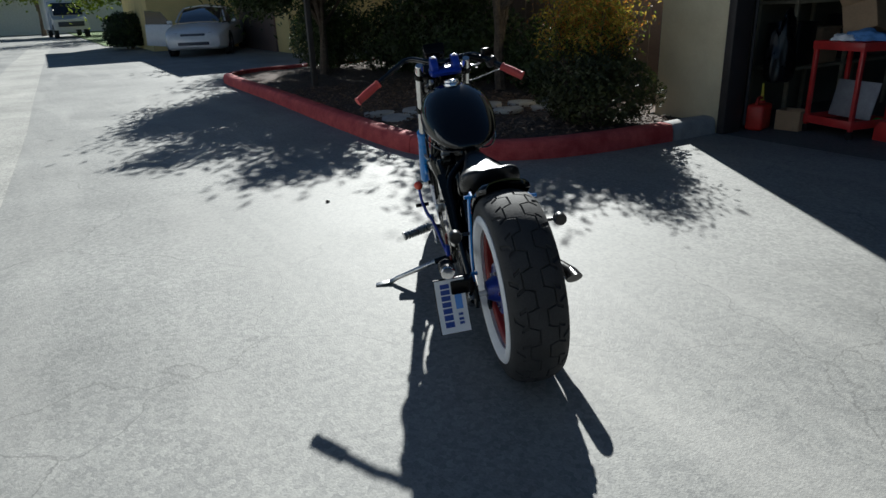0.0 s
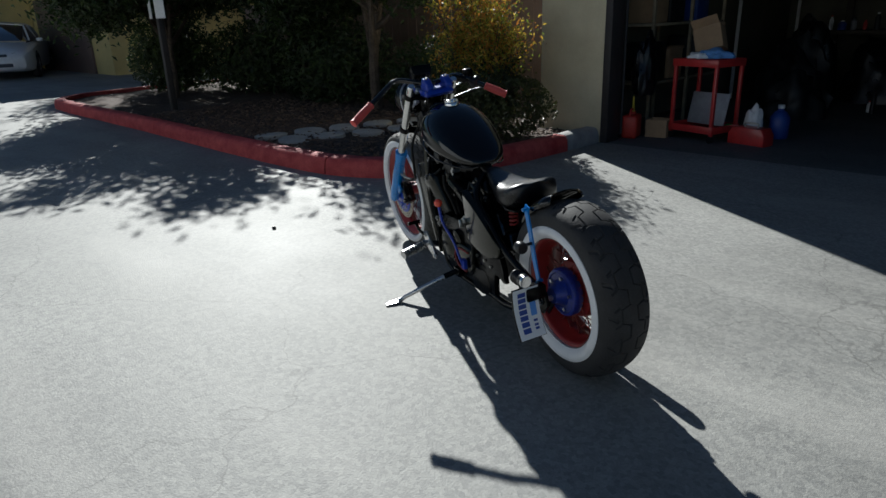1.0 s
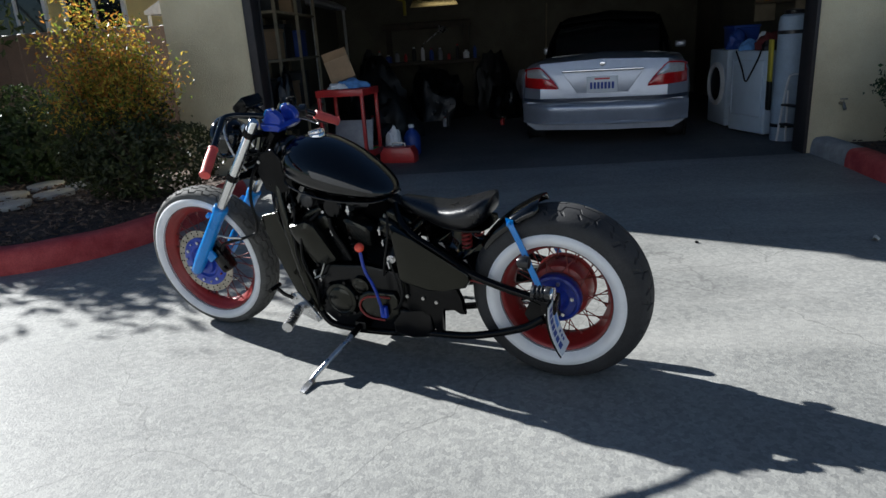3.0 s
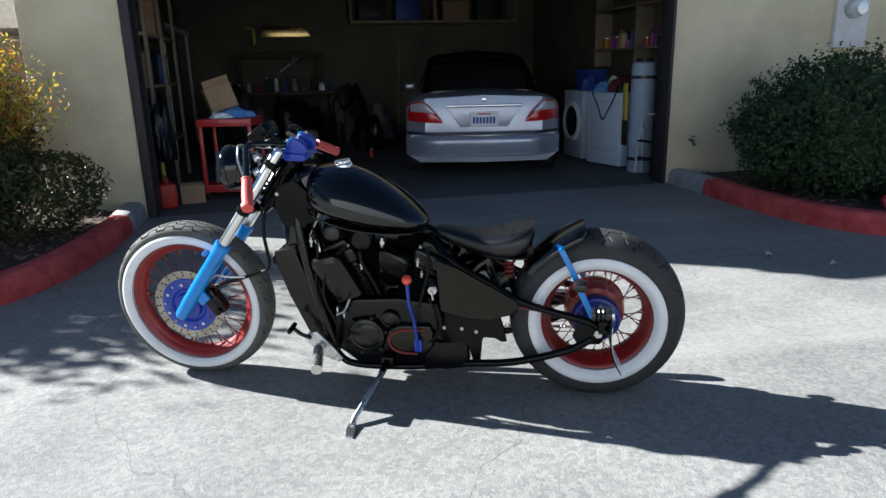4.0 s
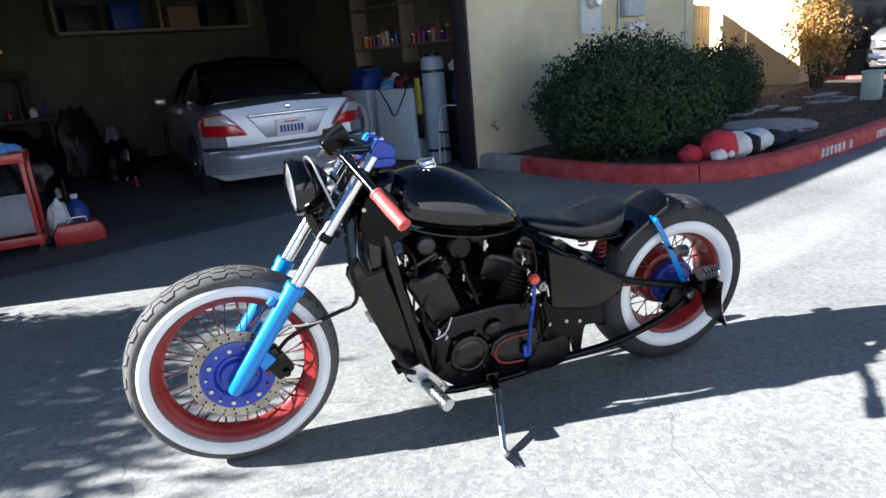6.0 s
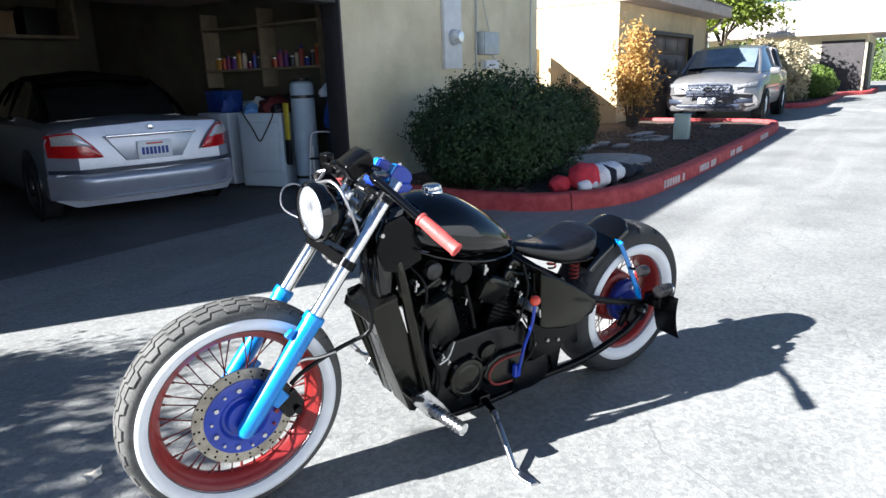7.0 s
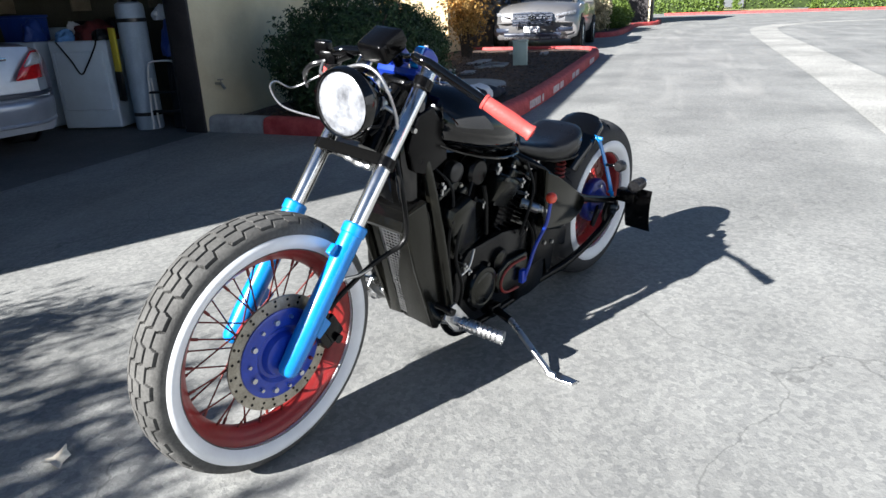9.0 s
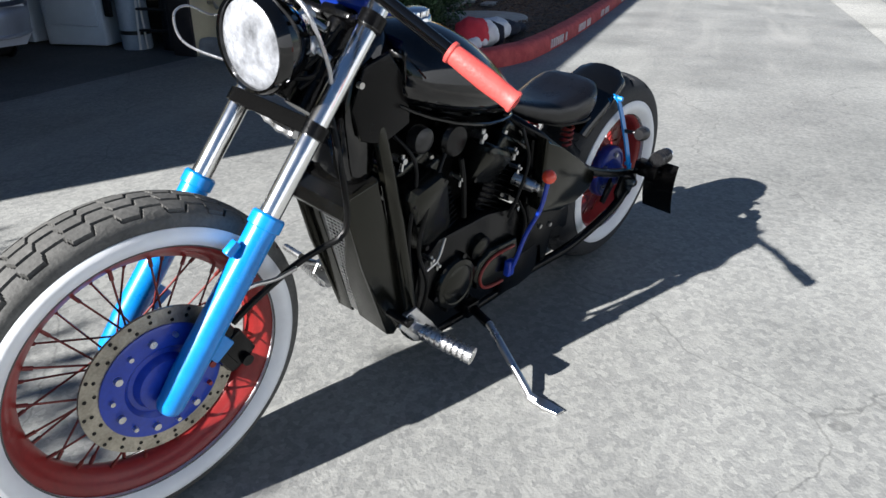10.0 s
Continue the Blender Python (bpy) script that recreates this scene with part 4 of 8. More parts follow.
# frame
bm = bmesh.new()
rod(bm, HEAD - RAKE * 0.26, HEAD - RAKE * 0.03, 0.034, seg=24)
sweep(bm, bend([(1.12, 0, 0.86), (0.98, 0, 0.8), (0.8, 0, 0.73), (0.62, 0, 0.64), (0.56, 0, 0.6)], 6), 0.026, 14)
for s in (1, -1):
    sweep(bm, bend([(1.16, s * 0.03, 0.8), (1.15, s * 0.05, 0.66), (1.1, s * 0.075, 0.45), (1.05, s * 0.085, 0.25), (1.0, s * 0.09, 0.14), (0.92, s * 0.095, 0.108), (0.7, s * 0.1, 0.112), (0.5, s * 0.11, 0.14), (0.3, s * 0.135, 0.17), (0.1, s * 0.15, 0.235), (0.01, s * 0.152, 0.29)], 6), 0.0145, 12)
    sweep(bm, bend([(0.62, s * 0.03, 0.64), (0.56, s * 0.1, 0.595), (0.5, s * 0.125, 0.552), (0.4, s * 0.13, 0.495), (0.29, s * 0.138, 0.432), (0.17, s * 0.145, 0.394), (0.03, s * 0.151, 0.36), (-0.02, s * 0.152, 0.335)], 6), 0.0145, 12)
    sweep(bm, bend([(0.56, s * 0.1, 0.58), (0.55, s * 0.105, 0.4), (0.56, s * 0.1, 0.14)], 6), 0.015, 10)
    prism(bm, [(0.05, 0.37), (-0.035, 0.36), (-0.05, 0.31), (-0.02, 0.27), (0.06, 0.265), (0.08, 0.3)], s * 0.142, s * 0.156, None, 0.002)
part("frame", bm, SATIN_BLACK, bike, "satin black rigid frame")
bm = bmesh.new()
secs = []
for z, x, dx, dy in ((0.9, 1.085, 0.03, 0.03), (0.87, 1.1, 0.055, 0.05), (0.8, 1.115, 0.075, 0.062), (0.72, 1.13, 0.075, 0.068), (0.64, 1.15, 0.055, 0.075), (0.58, 1.155, 0.04, 0.08), (0.55, 1.155, 0.025, 0.07)):
    secs.append([Vector((x + dx * math.cos(math.tau * k / 24), dy * math.copysign(abs(math.sin(math.tau * k / 24)) ** 0.8, math.sin(math.tau * k / 24)), z)) for k in range(24)])
loft(bm, secs)
part("neck_cover", bm, GLOSS_BLACK, bike, "gloss black cover round the steering neck", 60)
for s in (1, -1):
    bm = bmesh.new()
    sweep(bm, bend([(1.13, s * 0.06, 0.78), (1.115, s * 0.088, 0.66), (1.085, s * 0.105, 0.5), (1.045, s * 0.108, 0.32), (1.01, s * 0.1, 0.18)], 6), [0.015 + 0.0004 * k for k in range(25)], 14)
    part("down_tube_cover", bm, SHROUD_BLACK, bike, "dusty black sleeve on the down tube")

    bm = bmesh.new()
    prism(bm, [(1.175, 0.85), (1.205, 0.77), (1.18, 0.7), (1.12, 0.678), (1.04, 0.712), (1.05, 0.8), (1.11, 0.87)], s * 0.08, s * 0.092, None, 0.006, 3)
    panel = part("neck_panel", bm, SATIN_BLACK, bike, "dusty black panel beside the steering neck")
    bm = bmesh.new()
    rod(bm, (1.185, s * 0.085, 0.815), (1.185, s * 0.096, 0.815), 0.007, seg=8)
    part("screw", bm, STEEL, panel)

# radiator under the neck with its mesh
RAD = Matrix.Translation((1.128, 0, 0.405)) @ turn(0, 17).to_4x4()
bm = bmesh.new()
box(bm, RAD @ Vector((-0.012, 0.0075, 0)), (0.05, 0.155, 0.4), turn(0, 17), 0.006)
radiator = part("radiator", bm, MATT_BLACK, bike, "black radiator in a dusty black shroud")
for s in (1, -1):
    wide = 0.092 if s > 0 else 0.074
    bm = bmesh.new()
    prism(bm, [(-0.05, -0.2), (0.012, -0.235), (0.03, -0.22), (0.048, 0.02), (0.05, 0.17), (0.036, 0.205), (-0.045, 0.2)], s * wide, s * (wide + 0.012), lambda x, y, z: RAD @ Vector((x, y, z)), 0.005, 3)
    part("shroud_side", bm, SHROUD_BLACK, radiator, "dusty black side panel")
    # front panel on this side of the slot, with a raised rib along it
    bm = bmesh.new()
    edge = [(0.056, 0.165), (0.05, 0.09), (0.014, 0.0), (0.002, -0.06), (-0.002, -0.215)] if s > 0 else [(-0.036, 0.165), (-0.034, 0.06), (-0.03, -0.06), (-0.026, -0.215)]
    prism(bm, [(s * (wide + 0.002), 0.18), *edge, (s * (wide + 0.002), -0.222)], 0.022, 0.03, lambda y, x, z: RAD @ Vector((x + 0.008 * (z + 0.2), y, z)), 0.003, 2)
    part("front_panel", bm, SHROUD_BLACK, radiator, "dusty black front panel")
bm = bmesh.new()
prism(bm, [(-0.05, 0.2), (0.05, 0.19), (0.064, 0.165), (0.058, 0.15), (0.03, 0.165), (-0.05, 0.17)], -0.082, 0.1, lambda x, y, z: RAD @ Vector((x, y, z)), 0.005, 3)
part("top_tray", bm, COVER_BLACK, radiator, "dusty black hood over the radiator")
bm = bmesh.new()
for k in range(34):
    z = -0.2 + k * 0.0108
    low, high = -0.036, 0.008 + 0.05 * k / 33
    for a, b in ((0, 0.006), (0.006, 0)):
        rod(bm, RAD @ Vector((0.0275, low, z + a)), RAD @ Vector((0.0275, high, z + b)), 0.0015, seg=4, caps=False)
for k in range(7):
    y = -0.034 + k * 0.0145
    rod(bm, RAD @ Vector((0.028, y * 0.45 - 0.016, -0.2)), RAD @ Vector((0.028, y, 0.165)), 0.0013, seg=4, caps=False)
part("grille", bm, ALLOY, radiator, "bright wire mesh in the slot")

# fuel tank
bm = bmesh.new()
secs = []
#       x     top    crease  bottom  half width at crease, at bottom
prof = [(1.084, 0.84, 0.79, 0.772, 0.03, 0.03), (1.077, 0.878, 0.8, 0.755, 0.09, 0.08), (1.057, 0.895, 0.795, 0.742, 0.124, 0.114), (1.02, 0.907, 0.785, 0.728, 0.147, 0.136), (0.96, 0.91, 0.77, 0.71, 0.161, 0.15),
        (0.9, 0.899, 0.755, 0.696, 0.165, 0.154), (0.84, 0.872, 0.74, 0.684, 0.161, 0.15), (0.78, 0.836, 0.726, 0.675, 0.148, 0.138), (0.72, 0.79, 0.712, 0.668, 0.128, 0.118), (0.68, 0.754, 0.7, 0.664, 0.108, 0.098),
        (0.65, 0.724, 0.692, 0.664, 0.08, 0.072), (0.632, 0.702, 0.684, 0.668, 0.05, 0.045), (0.626, 0.69, 0.682, 0.674, 0.022, 0.02)]
for x, zt, zc, zb, wc, wb in prof:
    ring = []
    for k in range(24):
        a = math.tau * k / 24
        c, s_ = math.cos(a), math.sin(a)
        if s_ >= 0:
            y = wc * math.copysign(abs(c) ** 0.92, c)
            z = zc + (zt - zc) * s_ ** 0.92
        else:
            f = -s_
            y = (wc + (wb - wc) * f ** 1.1) * math.copysign(abs(c) ** 0.55, c)
            z = zc + (zb - zc) * f
        ring.append(Vector((x, y, z)))
    secs.append(ring)
loft(bm, secs)
tank = part("fuel_tank", bm, GLOSS_BLACK, bike, "gloss black teardrop fuel tank", 60)
tank.modifiers.new("round", "SUBSURF").levels = 2
tank.modifiers["round"].render_levels = 2
cap = Matrix.Translation((0.948, 0, 0.906)) @ turn(0, 6).to_4x4()
bm = bmesh.new()
lathe(bm, [(0.0, 0.019), (0.022, 0.019), (0.027, 0.017), (0.029, 0.013), (0.029, 0.006), (0.034, 0.004), (0.036, 0.0), (0.036, -0.01), (0, -0.01)], cap, 30)
for k in range(10):
    a = math.tau * k / 10
    rod(bm, cap @ Vector((0.028 * math.cos(a), 0.028 * math.sin(a), 0.004)), cap @ Vector((0.028 * math.cos(a), 0.028 * math.sin(a), 0.016)), 0.0035, seg=8)
part("fuel_cap", bm, CHROME, tank, "chrome fuel cap")
bm = bmesh.new()
sweep(bm, [(x, (0.004 + wb) * 0.97, zb + 0.004) for x, zt, zc, zb, wc, wb in prof[1:-1]], 0.004, 6)
sweep(bm, [(x, -(0.004 + wb) * 0.97, zb + 0.004) for x, zt, zc, zb, wc, wb in prof[1:-1]], 0.004, 6)
part("seam", bm, GLOSS_BLACK, tank)

# engine: crankcase, two finned cylinders in a V, covers
bm = bmesh.new()
prism(bm, [(1.02, 0.2), (1.0, 0.34), (0.93, 0.4), (0.74, 0.41), (0.6, 0.39), (0.53, 0.3), (0.54, 0.17), (0.66, 0.125), (0.92, 0.12)], -0.11, 0.11, None, 0.015)
engine = part("engine", bm, ENGINE_BLACK, bike, "black V-twin engine")


def cylinder(c, lean, name):
    m = Matrix.Translation(c) @ turn(0, lean).to_4x4()
    bm = bmesh.new()
    box(bm, m @ Vector((0, 0, 0.05)), (0.105, 0.13, 0.17), turn(0, lean), 0.01)
    part(name, bm, ENGINE_BLACK, engine, "black finned cylinder")
    fin = None
    for k in range(9):
        at = m @ Matrix.Translation((0, 0, -0.01 + k * 0.0155))
        if fin is None:
            bm = bmesh.new()
            box(bm, (0, 0, 0), (0.142, 0.17, 0.0045), None, 0.002, 1)
            fin = part("fin", bm, ENGINE_BLACK, engine, "", 38, at)
        else:
            again("fin", fin, engine, at)
    bm = bmesh.new()
    box(bm, m @ Vector((0, 0, 0.165)), (0.15, 0.165, 0.07), turn(0, lean), 0.018, 3)
    box(bm, m @ Vector((0, 0, 0.215)), (0.12, 0.14, 0.045), turn(0, lean), 0.016, 3)
    part("cylinder_head", bm, COVER_BLACK, engine, "black cylinder head")
    for sx in (-1, 1):
        bm = bmesh.new()
        rod(bm, m @ Vector((sx * 0.055, 0.066, 0.19)), m @ Vector((sx * 0.055, 0.066, 0.207)), 0.008, seg=6)
        part("screw", bm, STEEL, engine)


cylinder((0.90, 0.0, 0.4), 26, "cylinder_front")
cylinder((0.69, 0.0, 0.4), -26, "cylinder_rear")
# pods over the heads: a lid with a rounded face on each finned cylinder
for c, lean, size, name, label in (((0.978, 0.09, 0.487), 22, (0.135, 0.07, 0.225), "cylinder_cover", "smooth black cover on the front cylinder"), ((0.755, 0.083, 0.55), -20, (0.135, 0.07, 0.11), "head_cover", "smooth black cover on the rear cylinder head")):
    m = Matrix.Translation(c) @ turn(0, lean).to_4x4()
    half, high = size[0] / 2, size[2] / 2
    bm = bmesh.new()
    secs = []
    for y, k in ((-0.045, 1.0), (0.0, 1.0), (0.018, 0.97), (0.03, 0.88), (0.036, 0.7)):
        ring = [(-half, -high * 0.9), (-half * 0.8, -high), (half * 0.55, -high), (half * 0.75, -high * 0.85), (half, high * 0.5), (half * 0.95, high * 0.85), (half * 0.7, high), (-half * 0.6, high * 0.93), (-half * 0.95, high * 0.7)]
        secs.append([m @ Vector((x * k, y + 0.02 * z / high, z * k)) for x, z in ring])
    loft(bm, secs)
    pod = part(name, bm, COVER_BLACK, engine, label, 30)
    for x, z in ((-0.72, 0.62), (0.78, 0.66), (0.5, -0.8)):
        bm = bmesh.new()
        rod(bm, m @ Vector((x * half, 0.0, z * high)), m @ Vector((x * half, 0.036 + 0.02 * z, z * high)), 0.0065, seg=8)
        part("screw", bm, ENGINE_BLACK, pod)
m = Matrix.Translation((0.873, 0.1, 0.257)) @ AXLE @ Matrix.Diagonal((0.87, 0.87, 1, 1))
bm = bmesh.new()
lathe(bm, [(0.088, 0.0), (0.088, 0.022), (0.08, 0.034), (0.066, 0.038), (0.062, 0.036), (0.05, 0.042), (0.0, 0.045)], m, 48)
stator = part("stator_cover", bm, COVER_BLACK, engine, "round black engine cover")
for k in range(6):
    a = math.tau * (k + 0.2) / 6
    bm = bmesh.new()
    rod(bm, m @ Vector((0.089 * math.cos(a), 0.089 * math.sin(a), 0)), m @ Vector((0.089 * math.cos(a), 0.089 * math.sin(a), 0.03)), 0.008, seg=10)
    part("screw", bm, ENGINE_BLACK, stator)
bm = bmesh.new()
rod(bm, (0.775, 0.07, 0.335), (0.775, 0.125, 0.325), 0.04, 0.036, 24)
rod(bm, (0.775, 0.125, 0.325), (0.775, 0.132, 0.324), 0.03, 0.02, 24)
part("clutch_boss", bm, COVER_BLACK, engine, "small domed black cover")
bm = bmesh.new()
prism(bm, [(0.8, 0.24), (0.785, 0.285), (0.74, 0.31), (0.62, 0.31), (0.605, 0.28), (0.605, 0.22), (0.64, 0.18), (0.72, 0.175), (0.78, 0.2)], 0.1, 0.135, None, 0.012, 3)
part("sprocket_cover", bm, COVER_BLACK, engine, "black sprocket cover")
bm = bmesh.new()
sweep(bm, bend([(0.637, 0.138, 0.292), (0.72, 0.138, 0.29), (0.765, 0.138, 0.272), (0.782, 0.138, 0.24), (0.765, 0.138, 0.207), (0.73, 0.138, 0.193), (0.672, 0.138, 0.19)], 6), 0.0045, 8)
part("trim_line", bm, RED_TRIM, engine, "red painted edge on the sprocket cover")
bm = bmesh.new()
prism(bm, [(0.655, 0.235), (0.6, 0.245), (0.56, 0.235), (0.5, 0.228), (0.472, 0.238), (0.466, 0.165), (0.49, 0.125), (0.56, 0.112), (0.65, 0.118)], 0.08, 0.125, None, 0.016, 3)
part("gearbox_cover", bm, ENGINE_BLACK, engine, "black gearbox cover")
bm = bmesh.new()
prism(bm, [(0.585, 0.42), (0.48, 0.41), (0.39, 0.395), (0.35, 0.36), (0.34, 0.3), (0.328, 0.268), (0.325, 0.248), (0.345, 0.246), (0.365, 0.268), (0.415, 0.272), (0.425, 0.25), (0.426, 0.14), (0.452, 0.138), (0.468, 0.24), (0.5, 0.225), (0.56, 0.23), (0.58, 0.25)], 0.1, 0.124, None, 0.006, 2)
bracket = part("rear_bracket", bm, SATIN_BLACK, engine, "black bracket behind the gearbox")
for x, z in ((0.563, 0.303), (0.495, 0.301), (0.44, 0.29)):
    bm = bmesh.new()
    rod(bm, (x, 0.12, z), (x, 0.131, z), 0.0075, seg=6)
    part("screw", bm, STEEL, bracket)
bm = bmesh.new()
lathe(bm, [(0, 0), (0.04, 0.0), (0.047, 0.012), (0.045, 0.05), (0.036, 0.06), (0, 0.062)], Matrix.Translation((0.875, 0.03, 0.635)) @ AXLE, 30)
rod(bm, (0.875, 0.03, 0.635), (0.74, -0.01, 0.62), 0.035, 0.03, 20)
part("carburettor", bm, ENGINE_BLACK, engine, "black carburettor with a round cap")
bm = bmesh.new()
secs = [[Vector((x, 0.034 * math.cos(math.tau * k / 16), z + h * math.sin(math.tau * k / 16))) for k in range(16)] for x, z, h in ((1.04, 0.64, 0.05), (0.95, 0.62, 0.075), (0.8, 0.54, 0.13), (0.68, 0.54, 0.11), (0.6, 0.57, 0.04))]
loft(bm, secs)
part("intake", bm, MATT_BLACK, engine, "matt black intake between the cylinders", 60)
bm = bmesh.new()
lathe(bm, [(0, 0), (0.03, 0.0), (0.033, 0.008), (0.03, 0.03), (0.02, 0.036), (0, 0.037)], Matrix.Translation((0.99, 0.06, 0.66)) @ AXLE, 26)
rod(bm, (0.99, 0.07, 0.66), (0.96, 0.02, 0.62), 0.02)
part("ignition_coil", bm, PLASTIC_BLACK, engine, "round black coil")
for x, y, z, r in ((0.79, 0.1, 0.634, 0.011), (0.874, 0.11, 0.548, 0.008), (0.656, 0.11, 0.565, 0.008), (1.067, 0.1, 0.636, 0.009), (0.642, 0.12, 0.52, 0.006), (0.98, 0.13, 0.37, 0.006), (0.955, 0.13, 0.345, 0.005)):
    bm = bmesh.new()
    rod(bm, (x, y - 0.03, z), (x, y + 0.008, z), r, r * 0.8, 8)
    rod(bm, (x + r * 0.3, y, z - r * 2.6), (x, y, z + r * 1.6), r * 0.55, seg=8)
    part("fitting", bm, ALLOY, engine, "small bright engine fitting")
for pts, r, bright in (([(0.93, 0.1, 0.62), (1.0, 0.13, 0.55), (1.03, 0.13, 0.42), (0.99, 0.13, 0.3), (1.0, 0.12, 0.2)], 0.0055, 0), ([(1.08, 0.06, 0.7), (1.04, 0.115, 0.62), (1.06, 0.125, 0.45), (1.03, 0.12, 0.3), (1.0, 0.11, 0.2)], 0.0045, 0),
                       ([(0.62, 0.1, 0.62), (0.615, 0.13, 0.54), (0.64, 0.13, 0.45), (0.66, 0.12, 0.38)], 0.005, 0),
                       ([(0.88, 0.11, 0.6), (0.87, 0.115, 0.55), (0.84, 0.1, 0.48), (0.82, 0.09, 0.42)], 0.007, 0),
                       ([(0.59, 0.13, 0.4), (0.575, 0.14, 0.32), (0.6, 0.135, 0.26), (0.63, 0.13, 0.24)], 0.006, 0), ([(0.62, 0.12, 0.42), (0.595, 0.135, 0.36), (0.59, 0.13, 0.28)], 0.004, 0), ([(0.99, 0.125, 0.34), (0.955, 0.128, 0.36), (0.93, 0.125, 0.41)], 0.004, 1)):
    bm = bmesh.new()
    sweep(bm, bend(pts, 7), r, 8)
    part("engine_hose", bm, STEEL if bright else CABLE, engine, "" if bright else "black hose over the engine")
bm = bmesh.new()
rod(bm, (0.615, 0.09, 0.475), (0.6, 0.15, 0.465), 0.018, 0.017, 20)
rod(bm, (0.6, 0.15, 0.465), (0.597, 0.162, 0.464), 0.012, 0.012, 20)
box(bm, (0.596, 0.172, 0.455), (0.006, 0.02, 0.032), turn(0, 10), 0.002)
part("ignition_switch", bm, ALLOY, bike, "round bright ignition switch")
bm = bmesh.new()
sweep(bm, bend([(0.98, -0.06, 0.5), (1.07, -0.1, 0.5), (1.1, -0.14, 0.38), (1.02, -0.17, 0.24), (0.8, -0.185, 0.2), (0.5, -0.195, 0.225), (0.3, -0.21, 0.25), (0.16, -0.219, 0.268)], 8), 0.023, 16)
pipe = [Vector((0.3 - 0.03 * k, -0.21 - 0.0019 * k, 0.25 + 0.0042 * k)) for k in range(8)]
sweep(bm, pipe, [0.024, 0.028, 0.029, 0.029, 0.029, 0.029, 0.029, 0.029], 18)
secs = []
for slant, r in ((0.0, 0.029), (1.0, 0.029)):
    secs.append([pipe[-1] + Vector((-slant * 0.03 * (1.2 + math.cos(math.tau * k / 18)), r * math.sin(math.tau * k / 18), r * math.cos(math.tau * k / 18))) for k in range(18)])
loft(bm, secs)
sweep(bm, bend([(0.62, -0.06, 0.5), (0.56, -0.13, 0.46), (0.5, -0.17, 0.34), (0.3, -0.18, 0.31), (0.22, -0.18, 0.315)], 8), 0.022, 14)
part("exhaust", bm, SATIN_BLACK, bike, "black exhaust pipes")

# side cover under the seat
bm = bmesh.new()
prism(bm, [(0.585, 0.6), (0.572, 0.39), (0.55, 0.375), (0.45, 0.352), (0.38, 0.36), (0.3, 0.378), (0.28, 0.41), (0.285, 0.435), (0.4, 0.5), (0.5, 0.557)], 0.125, 0.162, None, 0.008, 3)
part("side_cover", bm, SIDE_BLACK, bike, "gloss black triangular side cover")
bm = bmesh.new()
prism(bm, [(0.585, 0.6), (0.572, 0.39), (0.45, 0.352), (0.3, 0.378), (0.285, 0.435), (0.4, 0.5), (0.5, 0.557)], -0.132, -0.105, None, 0.008, 3)
box(bm, (0.46, 0, 0.44), (0.19, 0.2, 0.12), turn(0, 28), 0.02)
box(bm, (0.36, 0, 0.405), (0.14, 0.2, 0.09), turn(0, 22), 0.02)
part("oil_tank", bm, GLOSS_BLACK, bike, "gloss black battery box under the seat")
bm = bmesh.new()
sweep(bm, bend([(0.33, 0.125, 0.4), (0.27, 0.128, 0.395), (0.2, 0.13, 0.385)], 5), 0.004, 6)
part("red_cable", bm, RED_TRIM, bike, "thin red cable")

# seat on springs
bm = bmesh.new()
secs = []
for x, w, top, low in ((0.6, 0.02, 0.668, 0.65), (0.585, 0.036, 0.672, 0.632), (0.54, 0.05, 0.664, 0.61), (0.48, 0.066, 0.654, 0.588), (0.42, 0.088, 0.652, 0.572), (0.36, 0.106, 0.66, 0.566), (0.3, 0.115, 0.676, 0.57), (0.26, 0.108, 0.69, 0.588), (0.235, 0.088, 0.693, 0.615), (0.224, 0.05, 0.684, 0.645)):
    ring = []
    for k in range(20):
        a = math.tau * k / 20
        c, s_ = math.cos(a), math.sin(a)
        mid = (top + low) / 2 - 0.006
        dip = 0.012 * (1 - abs(c)) if s_ > 0 and w > 0.08 else 0
        ring.append(Vector((x, w * math.copysign(abs(c) ** 0.7, c), mid + (top - mid - dip) * max(0, s_) ** 0.6 - (mid - low) * max(0, -s_) ** 0.6)))
    secs.append(ring)
loft(bm, secs)
seat = part("seat", bm, LEATHER, bike, "black leather solo seat", 60)
bm = bmesh.new()
prism(bm, [(0.6, -0.03), (0.48, -0.055), (0.4, -0.09), (0.3, -0.105), (0.25, -0.095), (0.23, -0.05), (0.23, 0.05), (0.25, 0.095), (0.3, 0.105), (0.4, 0.085), (0.48, 0.055), (0.6, 0.03)], 0.0, 0.008, lambda x, y, z: (x, z, 0.572 + y + 0.35 * max(0, x - 0.42) ), 0.002)
part("seat_pan", bm, SATIN_BLACK, seat)
for s in (1, -1):
    bm = bmesh.new()
    coil = [(0.318 + 0.017 * math.cos(k * 0.5), s * 0.062 + 0.017 * math.sin(k * 0.5), 0.498 + 0.08 * k / 62) for k in range(63)]
    sweep(bm, coil, 0.0042, 6)
    part("seat_spring", bm, RED_TRIM, seat, "red coil spring")

